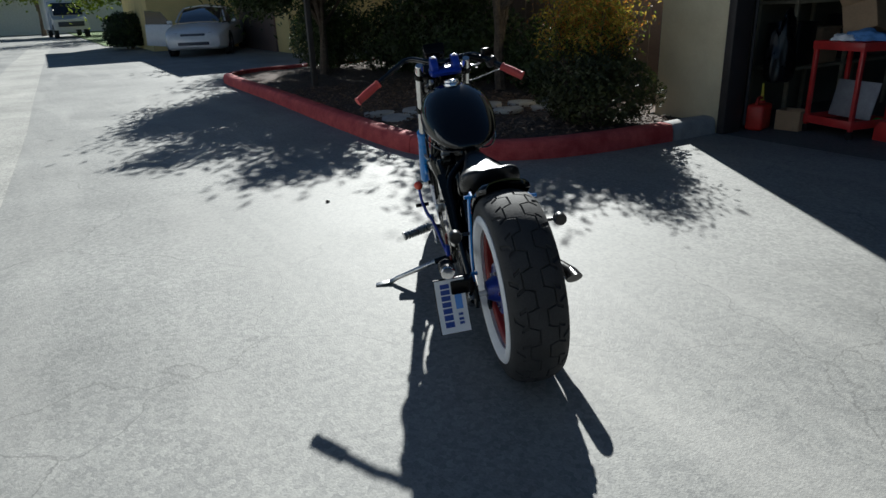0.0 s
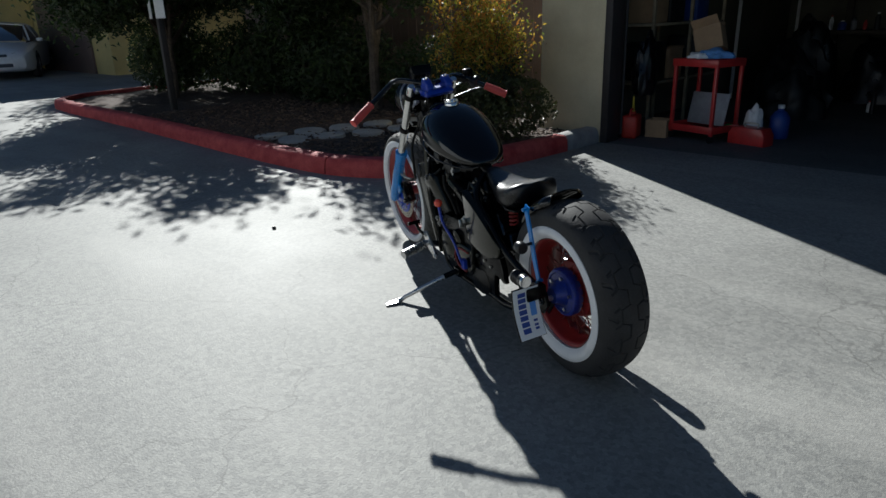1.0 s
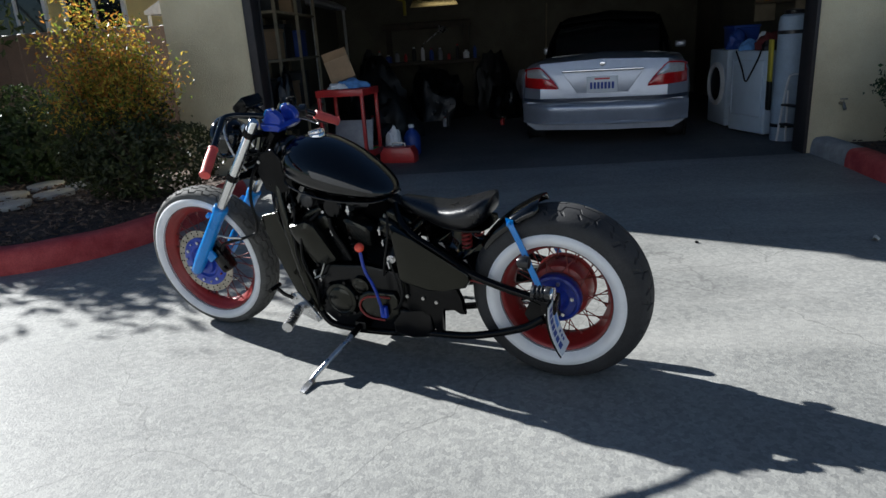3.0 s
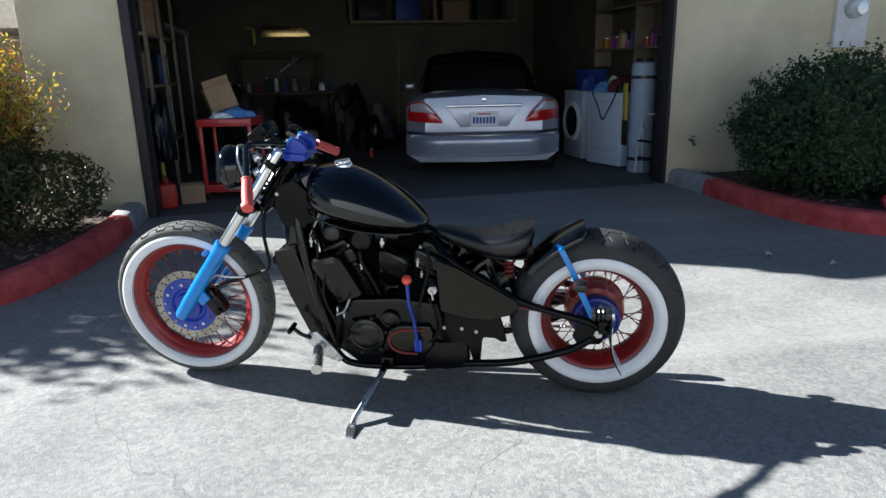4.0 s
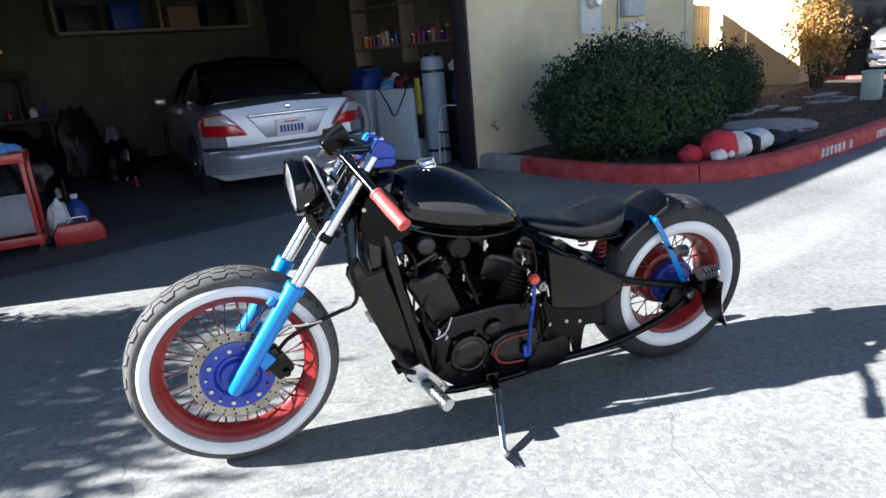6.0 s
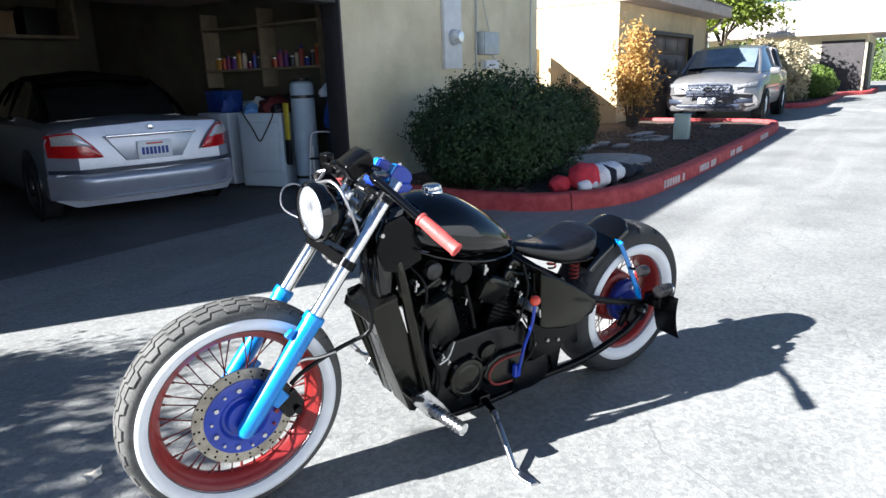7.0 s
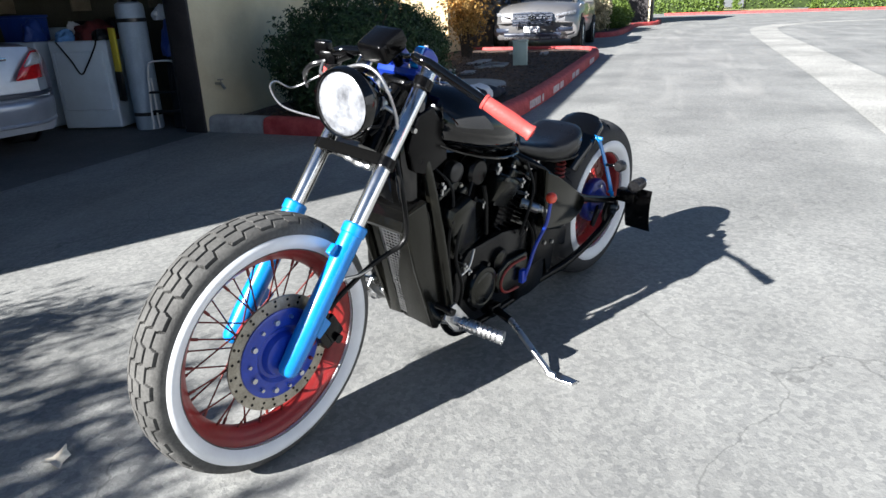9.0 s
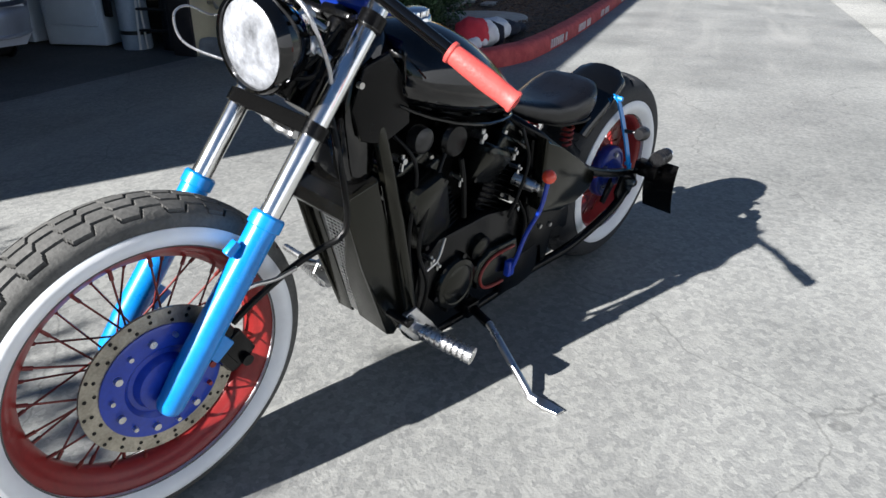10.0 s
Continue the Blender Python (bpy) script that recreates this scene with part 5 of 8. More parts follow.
# rear fender, its blue struts, lamps, number plate
bm = bmesh.new()
secs = []
for k in range(13):
    a = radians(-54 + k * 3.8)
    r = 0.333 + 0.026 * (k / 12) ** 2.5
    c = Vector((REAR_C.x - math.sin(a) * r, 0, REAR_C.z + math.cos(a) * r))
    rad = Vector((-math.sin(a), 0, math.cos(a)))
    w = 0.088 + 0.012 * math.sin(math.pi * k / 12) - (0.02 if k == 12 else 0)
    up = [(-w, -0.026), (-w * 0.97, -0.012), (-w * 0.8, 0.002), (-w * 0.4, 0.008), (0, 0.01), (w * 0.4, 0.008), (w * 0.8, 0.002), (w * 0.97, -0.012), (w, -0.026)]
    ring = [c + rad * h + Vector((0, y, 0)) for y, h in up] + [c + rad * (h - 0.005) + Vector((0, y * 0.97, 0)) for y, h in reversed(up)]
    secs.append(ring)
loft(bm, secs)
part("rear_fender", bm, GLOSS_BLACK, bike, "short gloss black rear fender", 50)
for s in (1, -1):
    bm = bmesh.new()
    secs = []
    for p in bend([(0.133, s * 0.103, 0.632 if s > 0 else 0.595), (0.124, s * 0.113, 0.612 if s > 0 else 0.58), (0.088, s * 0.124, 0.545), (0.05, s * 0.137, 0.46), (0.008, s * 0.146, 0.368)], 5):
        secs.append([p + Vector((a, b, a * 0.3)) for a, b in ((-0.013, -0.003), (0.013, -0.003), (0.013, 0.003), (-0.013, 0.003))])
    loft(bm, secs)
    for x, z in ((0.13, 0.622 if s > 0 else 0.59), (0.015, 0.385)):
        rod(bm, (x, s * (0.1 if z > 0.5 else 0.13), z), (x, s * (0.128 if z > 0.5 else 0.152), z), 0.007, seg=8)
    part("fender_strut", bm, BLUE, bike, "bright blue fender strut")
    bm = bmesh.new()
    lathe(bm, [(0, -0.024), (0.016, -0.022), (0.022, -0.01), (0.0225, 0.012), (0.02, 0.018), (0, 0.02)], along((0.06, s * 0.185, 0.513), (-0.2, s * 0.185, 0.505)), 20)
    rod(bm, (0.075, s * 0.125, 0.51), (0.066, s * 0.175, 0.513), 0.006)
    part("turn_signal", bm, PLASTIC_BLACK, bike, "small black turn signal")
# red drum cover and blue brake drum of the rear wheel
bm = bmesh.new()
lathe(bm, [(0.05, 0.02), (0.085, 0.022), (0.105, 0.012), (0.112, -0.008), (0.115, -0.045), (0.11, -0.06), (0.05, -0.06)], AXLE, 72, True)
part("drum_cover", bm, RIM_RED, rear, "broad red dished wheel drum")
bm = bmesh.new()
lathe(bm, [(0.0, 0.02), (0.086, 0.03), (0.091, 0.036), (0.092, 0.06), (0.087, 0.069), (0.078, 0.072), (0.074, 0.068), (0.05, 0.07), (0.04, 0.09), (0.03, 0.108), (0.0, 0.108)], AXLE, 72)
drum = part("brake_drum", bm, SHADED_BLUE, rear, "blue brake drum darkened in colour for shade")
bm = bmesh.new()
prism(bm, [(-0.02, 0.02), (0.03, 0.012), (0.075, -0.085), (0.05, -0.1), (-0.01, -0.02)], 0.086, 0.098, None, 0.004)
part("brake_arm", bm, SATIN_BLACK, drum, "black brake arm")
for k in range(5):
    a = math.tau * (k + 0.4) / 5
    bm = bmesh.new()
    rod(bm, (0.062 * math.cos(a), 0.066, 0.062 * math.sin(a)), (0.062 * math.cos(a), 0.078, 0.062 * math.sin(a)), 0.007, seg=6)
    part("bolt", bm, ALLOY, drum)
bm = bmesh.new()
lathe(bm, [(0.06, -0.076), (0.11, -0.077), (0.118, -0.08), (0.11, -0.084), (0.06, -0.084)], AXLE, 60, True)
part("sprocket", bm, RIM_RED, rear, "red rear sprocket")
bm = bmesh.new()
rod(bm, (-0.012, -0.165, 0.318), (-0.012, 0.174, 0.318), 0.01, seg=12)
rod(bm, (-0.012, 0.15, 0.318), (-0.012, 0.17, 0.318), 0.0165, seg=6)
part("rear_axle", bm, ALLOY, bike)
# drive chain below the frame on the gearbox side
bm = bmesh.new()
for k in range(34):
    box(bm, (0.5 - k * 0.0145, -0.08, 0.208 + 0.012 * (k / 34)), (0.0155, 0.01 if k % 2 else 0.016, 0.01), None, 0.002, 1)
part("drive_chain", bm, STEEL, bike, "lower run of the steel drive chain")
bm = bmesh.new()
for k in range(34):
    box(bm, (0.5 - k * 0.0145, -0.08, 0.36 + 0.02 * (k / 34)), (0.0155, 0.01 if k % 2 else 0.016, 0.01), None, 0.002, 1)
part("drive_chain", bm, STEEL, bike, "upper run of the steel drive chain")
bm = bmesh.new()
lathe(bm, [(0.0, -0.05), (0.024, -0.05), (0.026, -0.04), (0.02, -0.034), (0.026, -0.026), (0.02, -0.02), (0.026, -0.012), (0.021, -0.006), (0.0245, 0.0), (0.0245, 0.016), (0.021, 0.02), (0.0, 0.02)], along((-0.03, 0.237, 0.432), (-0.3, 0.244, 0.44)), 28)
tail = part("tail_light", bm, PLASTIC_BLACK, bike, "small round black tail light with ribs")
bm = bmesh.new()
lathe(bm, [(0.021, 0.012), (0.0235, 0.018), (0.0235, 0.024), (0.0205, 0.026), (0.0, 0.024)], along((-0.03, 0.237, 0.432), (-0.3, 0.244, 0.44)), 28)
part("bezel", bm, CHROME, tail, "chrome bezel")
# plate: upright, bowed, with bars for its writing
def plate_point(u, v, off):
    """u across, v up the upright plate, bowed backwards at its top and foot."""
    bow = 0.018 * (1 - (v / 0.095) ** 2)
    return Vector((-0.05 - 0.042 * (0.095 - v) / 0.19 - bow * -1.0 - off, 0.238 - u, 0.318 + v))


def plate_sheet(bm, u0, u1, v0, v1, off, th=0.0):
    n = 10
    a = [[plate_point(u, v0 + (v1 - v0) * k / n, off) for u in (u0, u1)] for k in range(n + 1)]
    rings = [[bm.verts.new(p) for p in r] for r in a]
    for r, q in zip(rings, rings[1:]):
        bm.faces.new((r[0], r[1], q[1], q[0]))
    if th:
        b = [[bm.verts.new(plate_point(u, v0 + (v1 - v0) * k / n, off - th)) for u in (u0, u1)] for k in range(n + 1)]
        for r, q in zip(b, b[1:]):
            bm.faces.new((r[1], r[0], q[0], q[1]))
        for i in (0, 1):
            for k in range(n):
                bm.faces.new((rings[k][i], rings[k + 1][i], b[k + 1][i], b[k][i]))
        bm.faces.new((rings[0][0], rings[0][1], b[0][1], b[0][0]))
        bm.faces.new((rings[n][0], rings[n][1], b[n][1], b[n][0]))


bm = bmesh.new()
plate_sheet(bm, -0.05, 0.05, -0.089, 0.089, 0.0, 0.002)
plate = part("number_plate", bm, PLATE_WHITE, bike, "white bowed number plate mounted upright", 50)
bm = bmesh.new()
plate_sheet(bm, -0.053, 0.053, -0.092, 0.092, -0.004, 0.004)
for v in (0.06,):
    rod(bm, plate_point(0, v, -0.01), Vector((-0.01, 0.16, 0.37)), 0.009)
box(bm, (-0.03, 0.195, 0.375), (0.05, 0.08, 0.05), None, 0.006)
rod(bm, (-0.03, 0.22, 0.38), (-0.04, 0.235, 0.43), 0.008)
part("plate_bracket", bm, SATIN_BLACK, bike, "black number plate bracket")
for k in range(7):
    v = 0.066 - k * 0.0215
    bm = bmesh.new()
    plate_sheet(bm, -0.033, -0.002, v - 0.0085, v + 0.0085, 0.0008)
    part("plate_mark", bm, PLATE_BLUE, plate, "dark blue bar")
bm = bmesh.new()
plate_sheet(bm, 0.012, 0.036, -0.018, 0.034, 0.0009)
part("plate_sticker", bm, PLATE_STICKER, plate, "blue registration sticker")
bm = bmesh.new()
for v in (0.062, 0.05, -0.035, -0.05, -0.062):
    plate_sheet(bm, 0.016, 0.032, v - 0.004, v + 0.004, 0.0009)
part("plate_small_writing", bm, PLATE_BLUE, plate, "small blue bars")

# side stand, foot pegs, shift lever
bm = bmesh.new()
knee, toe = Vector((0.872, 0.4, 0.052)), Vector((0.862, 0.487, 0.0525))
sweep(bm, [(0.795, 0.13, 0.15), (0.805, 0.207, 0.133), knee + Vector((-0.004, -0.012, 0.008)), knee, knee.lerp(toe, 0.25)], [0.012, 0.0115, 0.0105, 0.0105, 0.009], 12)
prism(bm, [(-0.012, 0.0), (0.012, 0.0), (0.017, 0.045), (0.015, 0.085), (-0.013, 0.09), (-0.016, 0.04)], -0.0045, 0.0045, lambda x, y, z: knee + Vector((x - z * 0.115, z, y - 0.004)), 0.002)
stand = part("side_stand", bm, ALLOY, bike, "long bare steel side stand")
bm = bmesh.new()
box(bm, (0.795, 0.125, 0.145), (0.05, 0.03, 0.045), None, 0.006)
sweep(bm, [(0.795, 0.12, 0.152), (0.805, 0.2, 0.135)], 0.0135, 12)
part("pivot", bm, ENGINE_BLACK, stand, "black pivot lug")
for s in (1, -1):
    bm = bmesh.new()
    drop = 0.0 if s > 0 else -0.03
    a, b = Vector((1.06, s * 0.16, 0.225 + drop)), Vector((1.022, s * 0.315, 0.208 + drop))
    d = b - a
    pts, rs = [], []
    for k in range(9):
        for f, r in ((0.0, 0.015), (0.3, 0.015), (0.36, 0.0215), (0.95, 0.0215)):
            pts.append(a + d * (0.12 + 0.85 * (k + f) / 9))
            rs.append(r)
    sweep(bm, [a] + pts + [b], [0.013] + rs + [0.022], 16)
    part("foot_peg", bm, ALLOY, bike, "ribbed alloy foot peg")
    bm = bmesh.new()
    prism(bm, [(1.1, 0.275), (1.115, 0.25), (1.06, 0.185), (0.985, 0.155), (0.965, 0.17), (1.0, 0.215), (1.06, 0.285)], s * 0.155, s * 0.165, None, 0.003)
    rod(bm, (1.085, s * 0.15, 0.262), (1.085, s * 0.172, 0.262), 0.014)
    rod(bm, (0.99, s * 0.15, 0.172), (0.99, s * 0.17, 0.172), 0.009)
    rod(bm, (1.05, s * 0.09, 0.2), (1.05, s * 0.158, 0.22), 0.016)
    part("peg_bracket", bm, ALLOY, bike, "polished alloy peg bracket")
    bm = bmesh.new()
    sweep(bm, bend([(1.085, s * 0.172, 0.262), (1.12, s * 0.18, 0.28), (1.15, s * 0.185, 0.31)], 4), 0.008, 8)
    rod(bm, (1.15, s * 0.16, 0.312), (1.15, s * 0.225, 0.312), 0.0095)
    part("pedal", bm, SATIN_BLACK if s > 0 else ALLOY, bike, "small foot pedal")
bm = bmesh.new()
sweep(bm, bend([(0.664, 0.155, 0.225), (0.664, 0.168, 0.27), (0.668, 0.19, 0.36), (0.675, 0.225, 0.45), (0.676, 0.235, 0.535)], 6), 0.0062, 10)
box(bm, (0.664, 0.15, 0.235), (0.03, 0.02, 0.05), None, 0.005)
shifter = part("shift_lever", bm, DEEP_BLUE, bike, "blue hand shift lever")
bm = bmesh.new()
bmesh.ops.create_uvsphere(bm, u_segments=24, v_segments=16, radius=0.0185, matrix=Matrix.Translation((0.676, 0.235, 0.543)))
part("knob", bm, BALL_RED, shifter, "orange-red ball knob")

# ---- cars ----
def shell(bm, rows):
    """A body from sections: each is x and half-outline points (y, z) from the middle of the floor round to the middle of the roof."""
    secs = []
    for x, half in rows:
        secs.append([Vector((x + (h[2] if len(h) > 2 else 0), h[0], h[1])) for h in half] + [Vector((x + (h[2] if len(h) > 2 else 0), -h[0], h[1])) for h in reversed(half[1:-1])])
    loft(bm, secs)


def outline(w, zb, zs, zt, crown=0.03):
    """Half section of a car's lower body: width, floor, shoulder, top."""
    return [(0, zb), (w * 0.82, zb), (w * 0.95, zb + 0.05), (w, zb + (zs - zb) * 0.35), (w * 1.005, zb + (zs - zb) * 0.7), (w * 0.985, zs), (w * 0.93, zs + (zt - zs) * 0.6), (w * 0.75, zt), (0, zt + crown)]


def car_wheel(r, w, parent, at, side):
    bm = bmesh.new()
    pr = [(r * 0.66, -w / 2), (r * 0.94, -w / 2), (r, -w * 0.36), (r, w * 0.36), (r * 0.94, w / 2), (r * 0.66, w / 2)]
    lathe(bm, pr, AXLE, 40, True)
    tyre_ob = part("wheel", bm, RUBBER, parent, "black tyre on an alloy rim", 40, Matrix.Translation(at))
    bm = bmesh.new()
    o = side * w * 0.36
    lathe(bm, [(r * 0.67, o), (r * 0.62, o + side * 0.01), (r * 0.6, o - side * 0.04), (0.0, o - side * 0.05)], AXLE, 40)
    for k in range(7):
        a = math.tau * k / 7
        rod(bm, (0, o, 0), (r * 0.62 * math.sin(a), o, r * 0.62 * math.cos(a)), 0.03, 0.02, 8)
    lathe(bm, [(0.06, o - side * 0.02), (0.06, o + side * 0.025), (0, o + side * 0.03)], AXLE, 16)
    part("rim", bm, ALLOY, tyre_ob, "alloy rim")


def tail_x(y, z):
    """How the tail wraps forward towards its corners and up to the boot lid."""
    return 0.1 + 0.3 * max(0.0, (abs(y) - 0.55) / 0.35) ** 2.2 + 0.1 * max(0.0, z - 0.62)


def patch(bm, s, low, high, y0, y1, fx, off, n=10, rows=4):
    """A lens that follows the body between two curves of height over y."""
    top = []
    for k in range(n + 1):
        y = y0 + (y1 - y0) * k / n
        a, b = low(y), high(y)
        top.append([bm.verts.new((fx(y, a + (b - a) * j / rows) - off * math.sin(math.pi * (0.1 + 0.8 * j / rows)) - 0.004, s * y, a + (b - a) * j / rows)) for j in range(rows + 1)])
    for p, q in zip(top, top[1:]):
        for j in range(rows):
            bm.faces.new((p[j], q[j], q[j + 1], p[j + 1]))


def sedan(name, label, paint, m, plate_bars=True, open_door=False, top=None):
    car = thing(name, label, "car", m)
    bm = bmesh.new()
    rows = []
    # tail: bumper shelf, then the upright panel, then the boot lid
    def tail(w, zb, zs, zt, x, crown):
        return (x, [(a, b, 0.32 * max(0.0, (a - 0.5) / 0.42) ** 2.2) for a, b in outline(w, zb, zs, zt, crown)])
    rows.append(tail(0.905, 0.2, 0.44, 0.55, 0.09, 0.0))
    rows.append(tail(0.905, 0.2, 0.56, 0.7, 0.105, 0.01))
    rows.append(tail(0.905, 0.2, 0.66, 0.82, 0.12, 0.015))
    rows.append(tail(0.905, 0.2, 0.74, 0.92, 0.14, 0.03))
    rows.append((0.36, outline(0.91, 0.2, 0.8, 0.945, 0.05)))
    rows.append((0.75, outline(0.915, 0.19, 0.84, 0.955, 0.05)))
    rows.append((1.3, outline(0.92, 0.18, 0.86, 0.96, 0.03)))
    rows.append((2.4, outline(0.92, 0.18, 0.85, 0.95, 0.02)))
    rows.append((3.5, outline(0.92, 0.18, 0.84, 0.94, 0.03)))
    rows.append((4.3, outline(0.9, 0.18, 0.76, 0.85, 0.05)))
    rows.append((4.8, outline(0.84, 0.2, 0.66, 0.74, 0.04)))
    rows.append((5.0, outline(0.74, 0.24, 0.56, 0.66, 0.02)))
    rows.append((5.06, outline(0.6, 0.3, 0.5, 0.58, 0.0)))
    shell(bm, rows)
    part("body", bm, paint, car, "smooth painted car body", 34)
    # rear bumper: rounded skin with a lip at its foot
    bm = bmesh.new()
    secs = []
    for k in range(41):
        y = -0.915 + 1.83 * k / 40
        back = 0.3 * max(0.0, (abs(y) - 0.45) / 0.47) ** 2.4 + 0.05 * (y / 0.9) ** 2
        secs.append([Vector((x + back, y * (1 - 0.02 * (x > 0.06)), z)) for x, z in ((0.16, 0.495), (0.075, 0.492), (0.045, 0.484), (0.028, 0.469), (0.022, 0.447), (0.024, 0.409), (0.034, 0.364), (0.046, 0.319), (0.05, 0.300), (0.036, 0.288), (0.038, 0.273), (0.06, 0.264), (0.16, 0.262))])
    loft(bm, secs)
    part("bumper", bm, paint, car, "painted rear bumper", 40)
    bm = bmesh.new()
    cab = [(0.95, [(0, 0.9), (0.6, 0.9), (0.72, 0.94), (0.6, 0.97), (0, 0.99)]), (1.25, [(0, 0.9), (0.7, 0.9), (0.76, 0.97), (0.62, 1.16), (0, 1.2)]), (1.75, [(0, 0.9), (0.74, 0.9), (0.78, 1.0), (0.6, 1.36), (0, 1.42)]),
           (2.4, [(0, 0.9), (0.76, 0.9), (0.79, 1.0), (0.6, 1.4), (0, 1.46)]), (2.9, [(0, 0.9), (0.76, 0.9), (0.79, 1.0), (0.58, 1.36), (0, 1.42)]), (3.5, [(0, 0.9), (0.74, 0.9), (0.74, 0.97), (0.6, 1.08), (0, 1.12)]), (3.75, [(0, 0.9), (0.68, 0.9), (0.68, 0.94), (0.6, 0.96), (0, 0.98)])]
    shell(bm, cab)
    part("window_glass", bm, DARK_GLASS, car, "dark tinted glass", 25)
    bm = bmesh.new()
    shell(bm, [(1.62, [(0, 1.37), (0.55, 1.34), (0.6, 1.335), (0.56, 1.36), (0, 1.43)]), (1.8, [(0, 1.4), (0.56, 1.36), (0.612, 1.365), (0.57, 1.395), (0, 1.465)]), (2.4, [(0, 1.43), (0.56, 1.4), (0.612, 1.4), (0.57, 1.43), (0, 1.49)]), (2.85, [(0, 1.4), (0.55, 1.36), (0.6, 1.365), (0.56, 1.39), (0, 1.45)])])
    for s in (1, -1):
        sweep(bm, bend([(1.0, s * 0.7, 0.965), (1.3, s * 0.67, 1.15), (1.72, s * 0.605, 1.35)], 6), 0.028, 8)
        sweep(bm, bend([(2.86, s * 0.59, 1.36), (3.2, s * 0.66, 1.22), (3.55, s * 0.74, 0.98)], 6), 0.026, 8)
        sweep(bm, [(2.3, s * 0.785, 0.96), (2.3, s * 0.61, 1.39)], 0.03, 8)
    part("roof", bm, top or paint, car, "roof and pillars", 34)
    for x in (1.02, 3.98):
        for s in (1, -1):
            bm = bmesh.new()
            lathe(bm, [(0.37, -0.01), (0.37, 0.01), (0.0, 0.01)], Matrix.Translation((x, s * 0.918, 0.34)) @ AXLE, 32)
            part("wheel_arch", bm, PLASTIC_BLACK, car)
            car_wheel(0.325, 0.22, car, (x, s * 0.83, 0.325), s)
    for s in (1, -1):
        lo = lambda y: 0.65 + 0.015 * max(0.0, (y - 0.5) / 0.4)
        hi = lambda y: 0.652 + 0.235 * min(1.0, max(0.0, (y - 0.47) / 0.2)) ** 0.8 - 0.03 * max(0.0, (y - 0.7) / 0.2) ** 2
        split = lambda y: lo(y) + min(hi(y) - lo(y), 0.1)
        bm = bmesh.new()
        patch(bm, s, lo, hi, 0.475, 0.885, tail_x, 0.014)
        part("tail_lamp", bm, TAIL_RED, car, "red tail lamp lens", 60)
        bm = bmesh.new()
        patch(bm, s, split, lambda y: hi(y) - 0.016, 0.565, 0.85, tail_x, 0.024)
        part("reversing_lamp", bm, TAIL_CLEAR, car, "clear upper tail lamp lens", 60)
        bm = bmesh.new()
        patch(bm, s, lambda y: 0.57, lambda y: 0.69 + 0.02 * (y - 0.5), 0.45, 0.8, lambda y, z: -5.04 + 0.35 * max(0, (y - 0.4) / 0.4) ** 2 + 0.5 * max(0, z - 0.56), 0.01)
        for v in bm.verts:
            v.co.x = -v.co.x
        part("headlamp", bm, TAIL_CLEAR, car, "clear headlamp", 60)
        bm = bmesh.new()
        box(bm, (3.35, s * 0.98, 0.98), (0.1, 0.16, 0.1), None, 0.03, 3)
        part("wing_mirror", bm, paint, car)
    bm = bmesh.new()
    prism(bm, [(-0.44, 0.84), (0.44, 0.84), (0.27, 0.6), (-0.27, 0.6)], 0.098, 0.13, lambda a, b, c: (b + 0.1 * max(0, c - 0.62) - 0.006, a, c), 0.012)
    part("boot_panel", bm, paint, car, "recessed panel on the boot lid", 40)
    bm = bmesh.new()
    box(bm, (0.093, 0, 0.835), (0.03, 0.86, 0.028), None, 0.008)
    part("boot_trim", bm, CHROME, car, "bright trim bar over the plate")
    bm = bmesh.new()
    lathe(bm, [(0.0, 0.0), (0.028, 0.0), (0.028, 0.006), (0.02, 0.009), (0, 0.009)], Matrix.Translation((0.118, 0, 0.9)) @ turn(0, -90).to_4x4(), 24)
    part("badge", bm, CHROME, car, "small oval chrome badge")
    bm = bmesh.new()
    n = 24
    pts = []
    for k in range(n + 1):
        y = -0.9 + 1.8 * k / n
        pts.append([Vector((0.078 - 0.008 * b + 0.32 * max(0.0, (abs(y) - 0.5) / 0.42) ** 2.2, y, z)) for z, b in ((0.51, 0), (0.513, 1), (0.545, 1), (0.548, 0))])
    loft(bm, pts, False, False)
    part("bumper_strip", bm, DARK_TRIM, car, "dark blue-grey strip across the bumper", 40)
    bm = bmesh.new()
    box(bm, (0.08, 0, 0.685), (0.012, 0.33, 0.17), None, 0.006)
    pl = part("number_plate", bm, PLATE_WHITE, car, "white number plate")
    bm = bmesh.new()
    for k in range(7):
        box(bm, (0.0725, 0.115 - k * 0.038, 0.675), (0.003, 0.026, 0.07))
    part("plate_writing", bm, PLATE_BLUE, pl, "dark bars")
    bm = bmesh.new()
    box(bm, (0.0725, 0, 0.745), (0.003, 0.16, 0.016))
    part("plate_heading", bm, TAIL_RED, pl, "small red bar")
    bm = bmesh.new()
    box(bm, (5.0, 0, 0.6), (0.1, 0.7, 0.12), None, 0.02)
    box(bm, (5.02, 0, 0.38), (0.1, 0.9, 0.1), None, 0.02)
    part("grille", bm, DARK_TRIM, car, "dark grille")
    if open_door:
        bm = bmesh.new()
        hinge = pose(3.3, -0.92, 0, 0, 0, 62)
        put = lambda x, y, z: hinge @ Vector((x - 3.3, y, z))
        prism(bm, [(3.3, 0.24), (3.3, 0.92), (2.25, 0.94), (2.2, 0.3)], -0.05, 0.03, put, 0.02)
        dr = part("door", bm, paint, car, "open front door")
        bm = bmesh.new()
        prism(bm, [(3.28, 0.92), (2.9, 1.3), (2.3, 1.36), (2.27, 0.94)], -0.02, 0.0, put)
        part("door_window", bm, DARK_GLASS, dr)
    return car


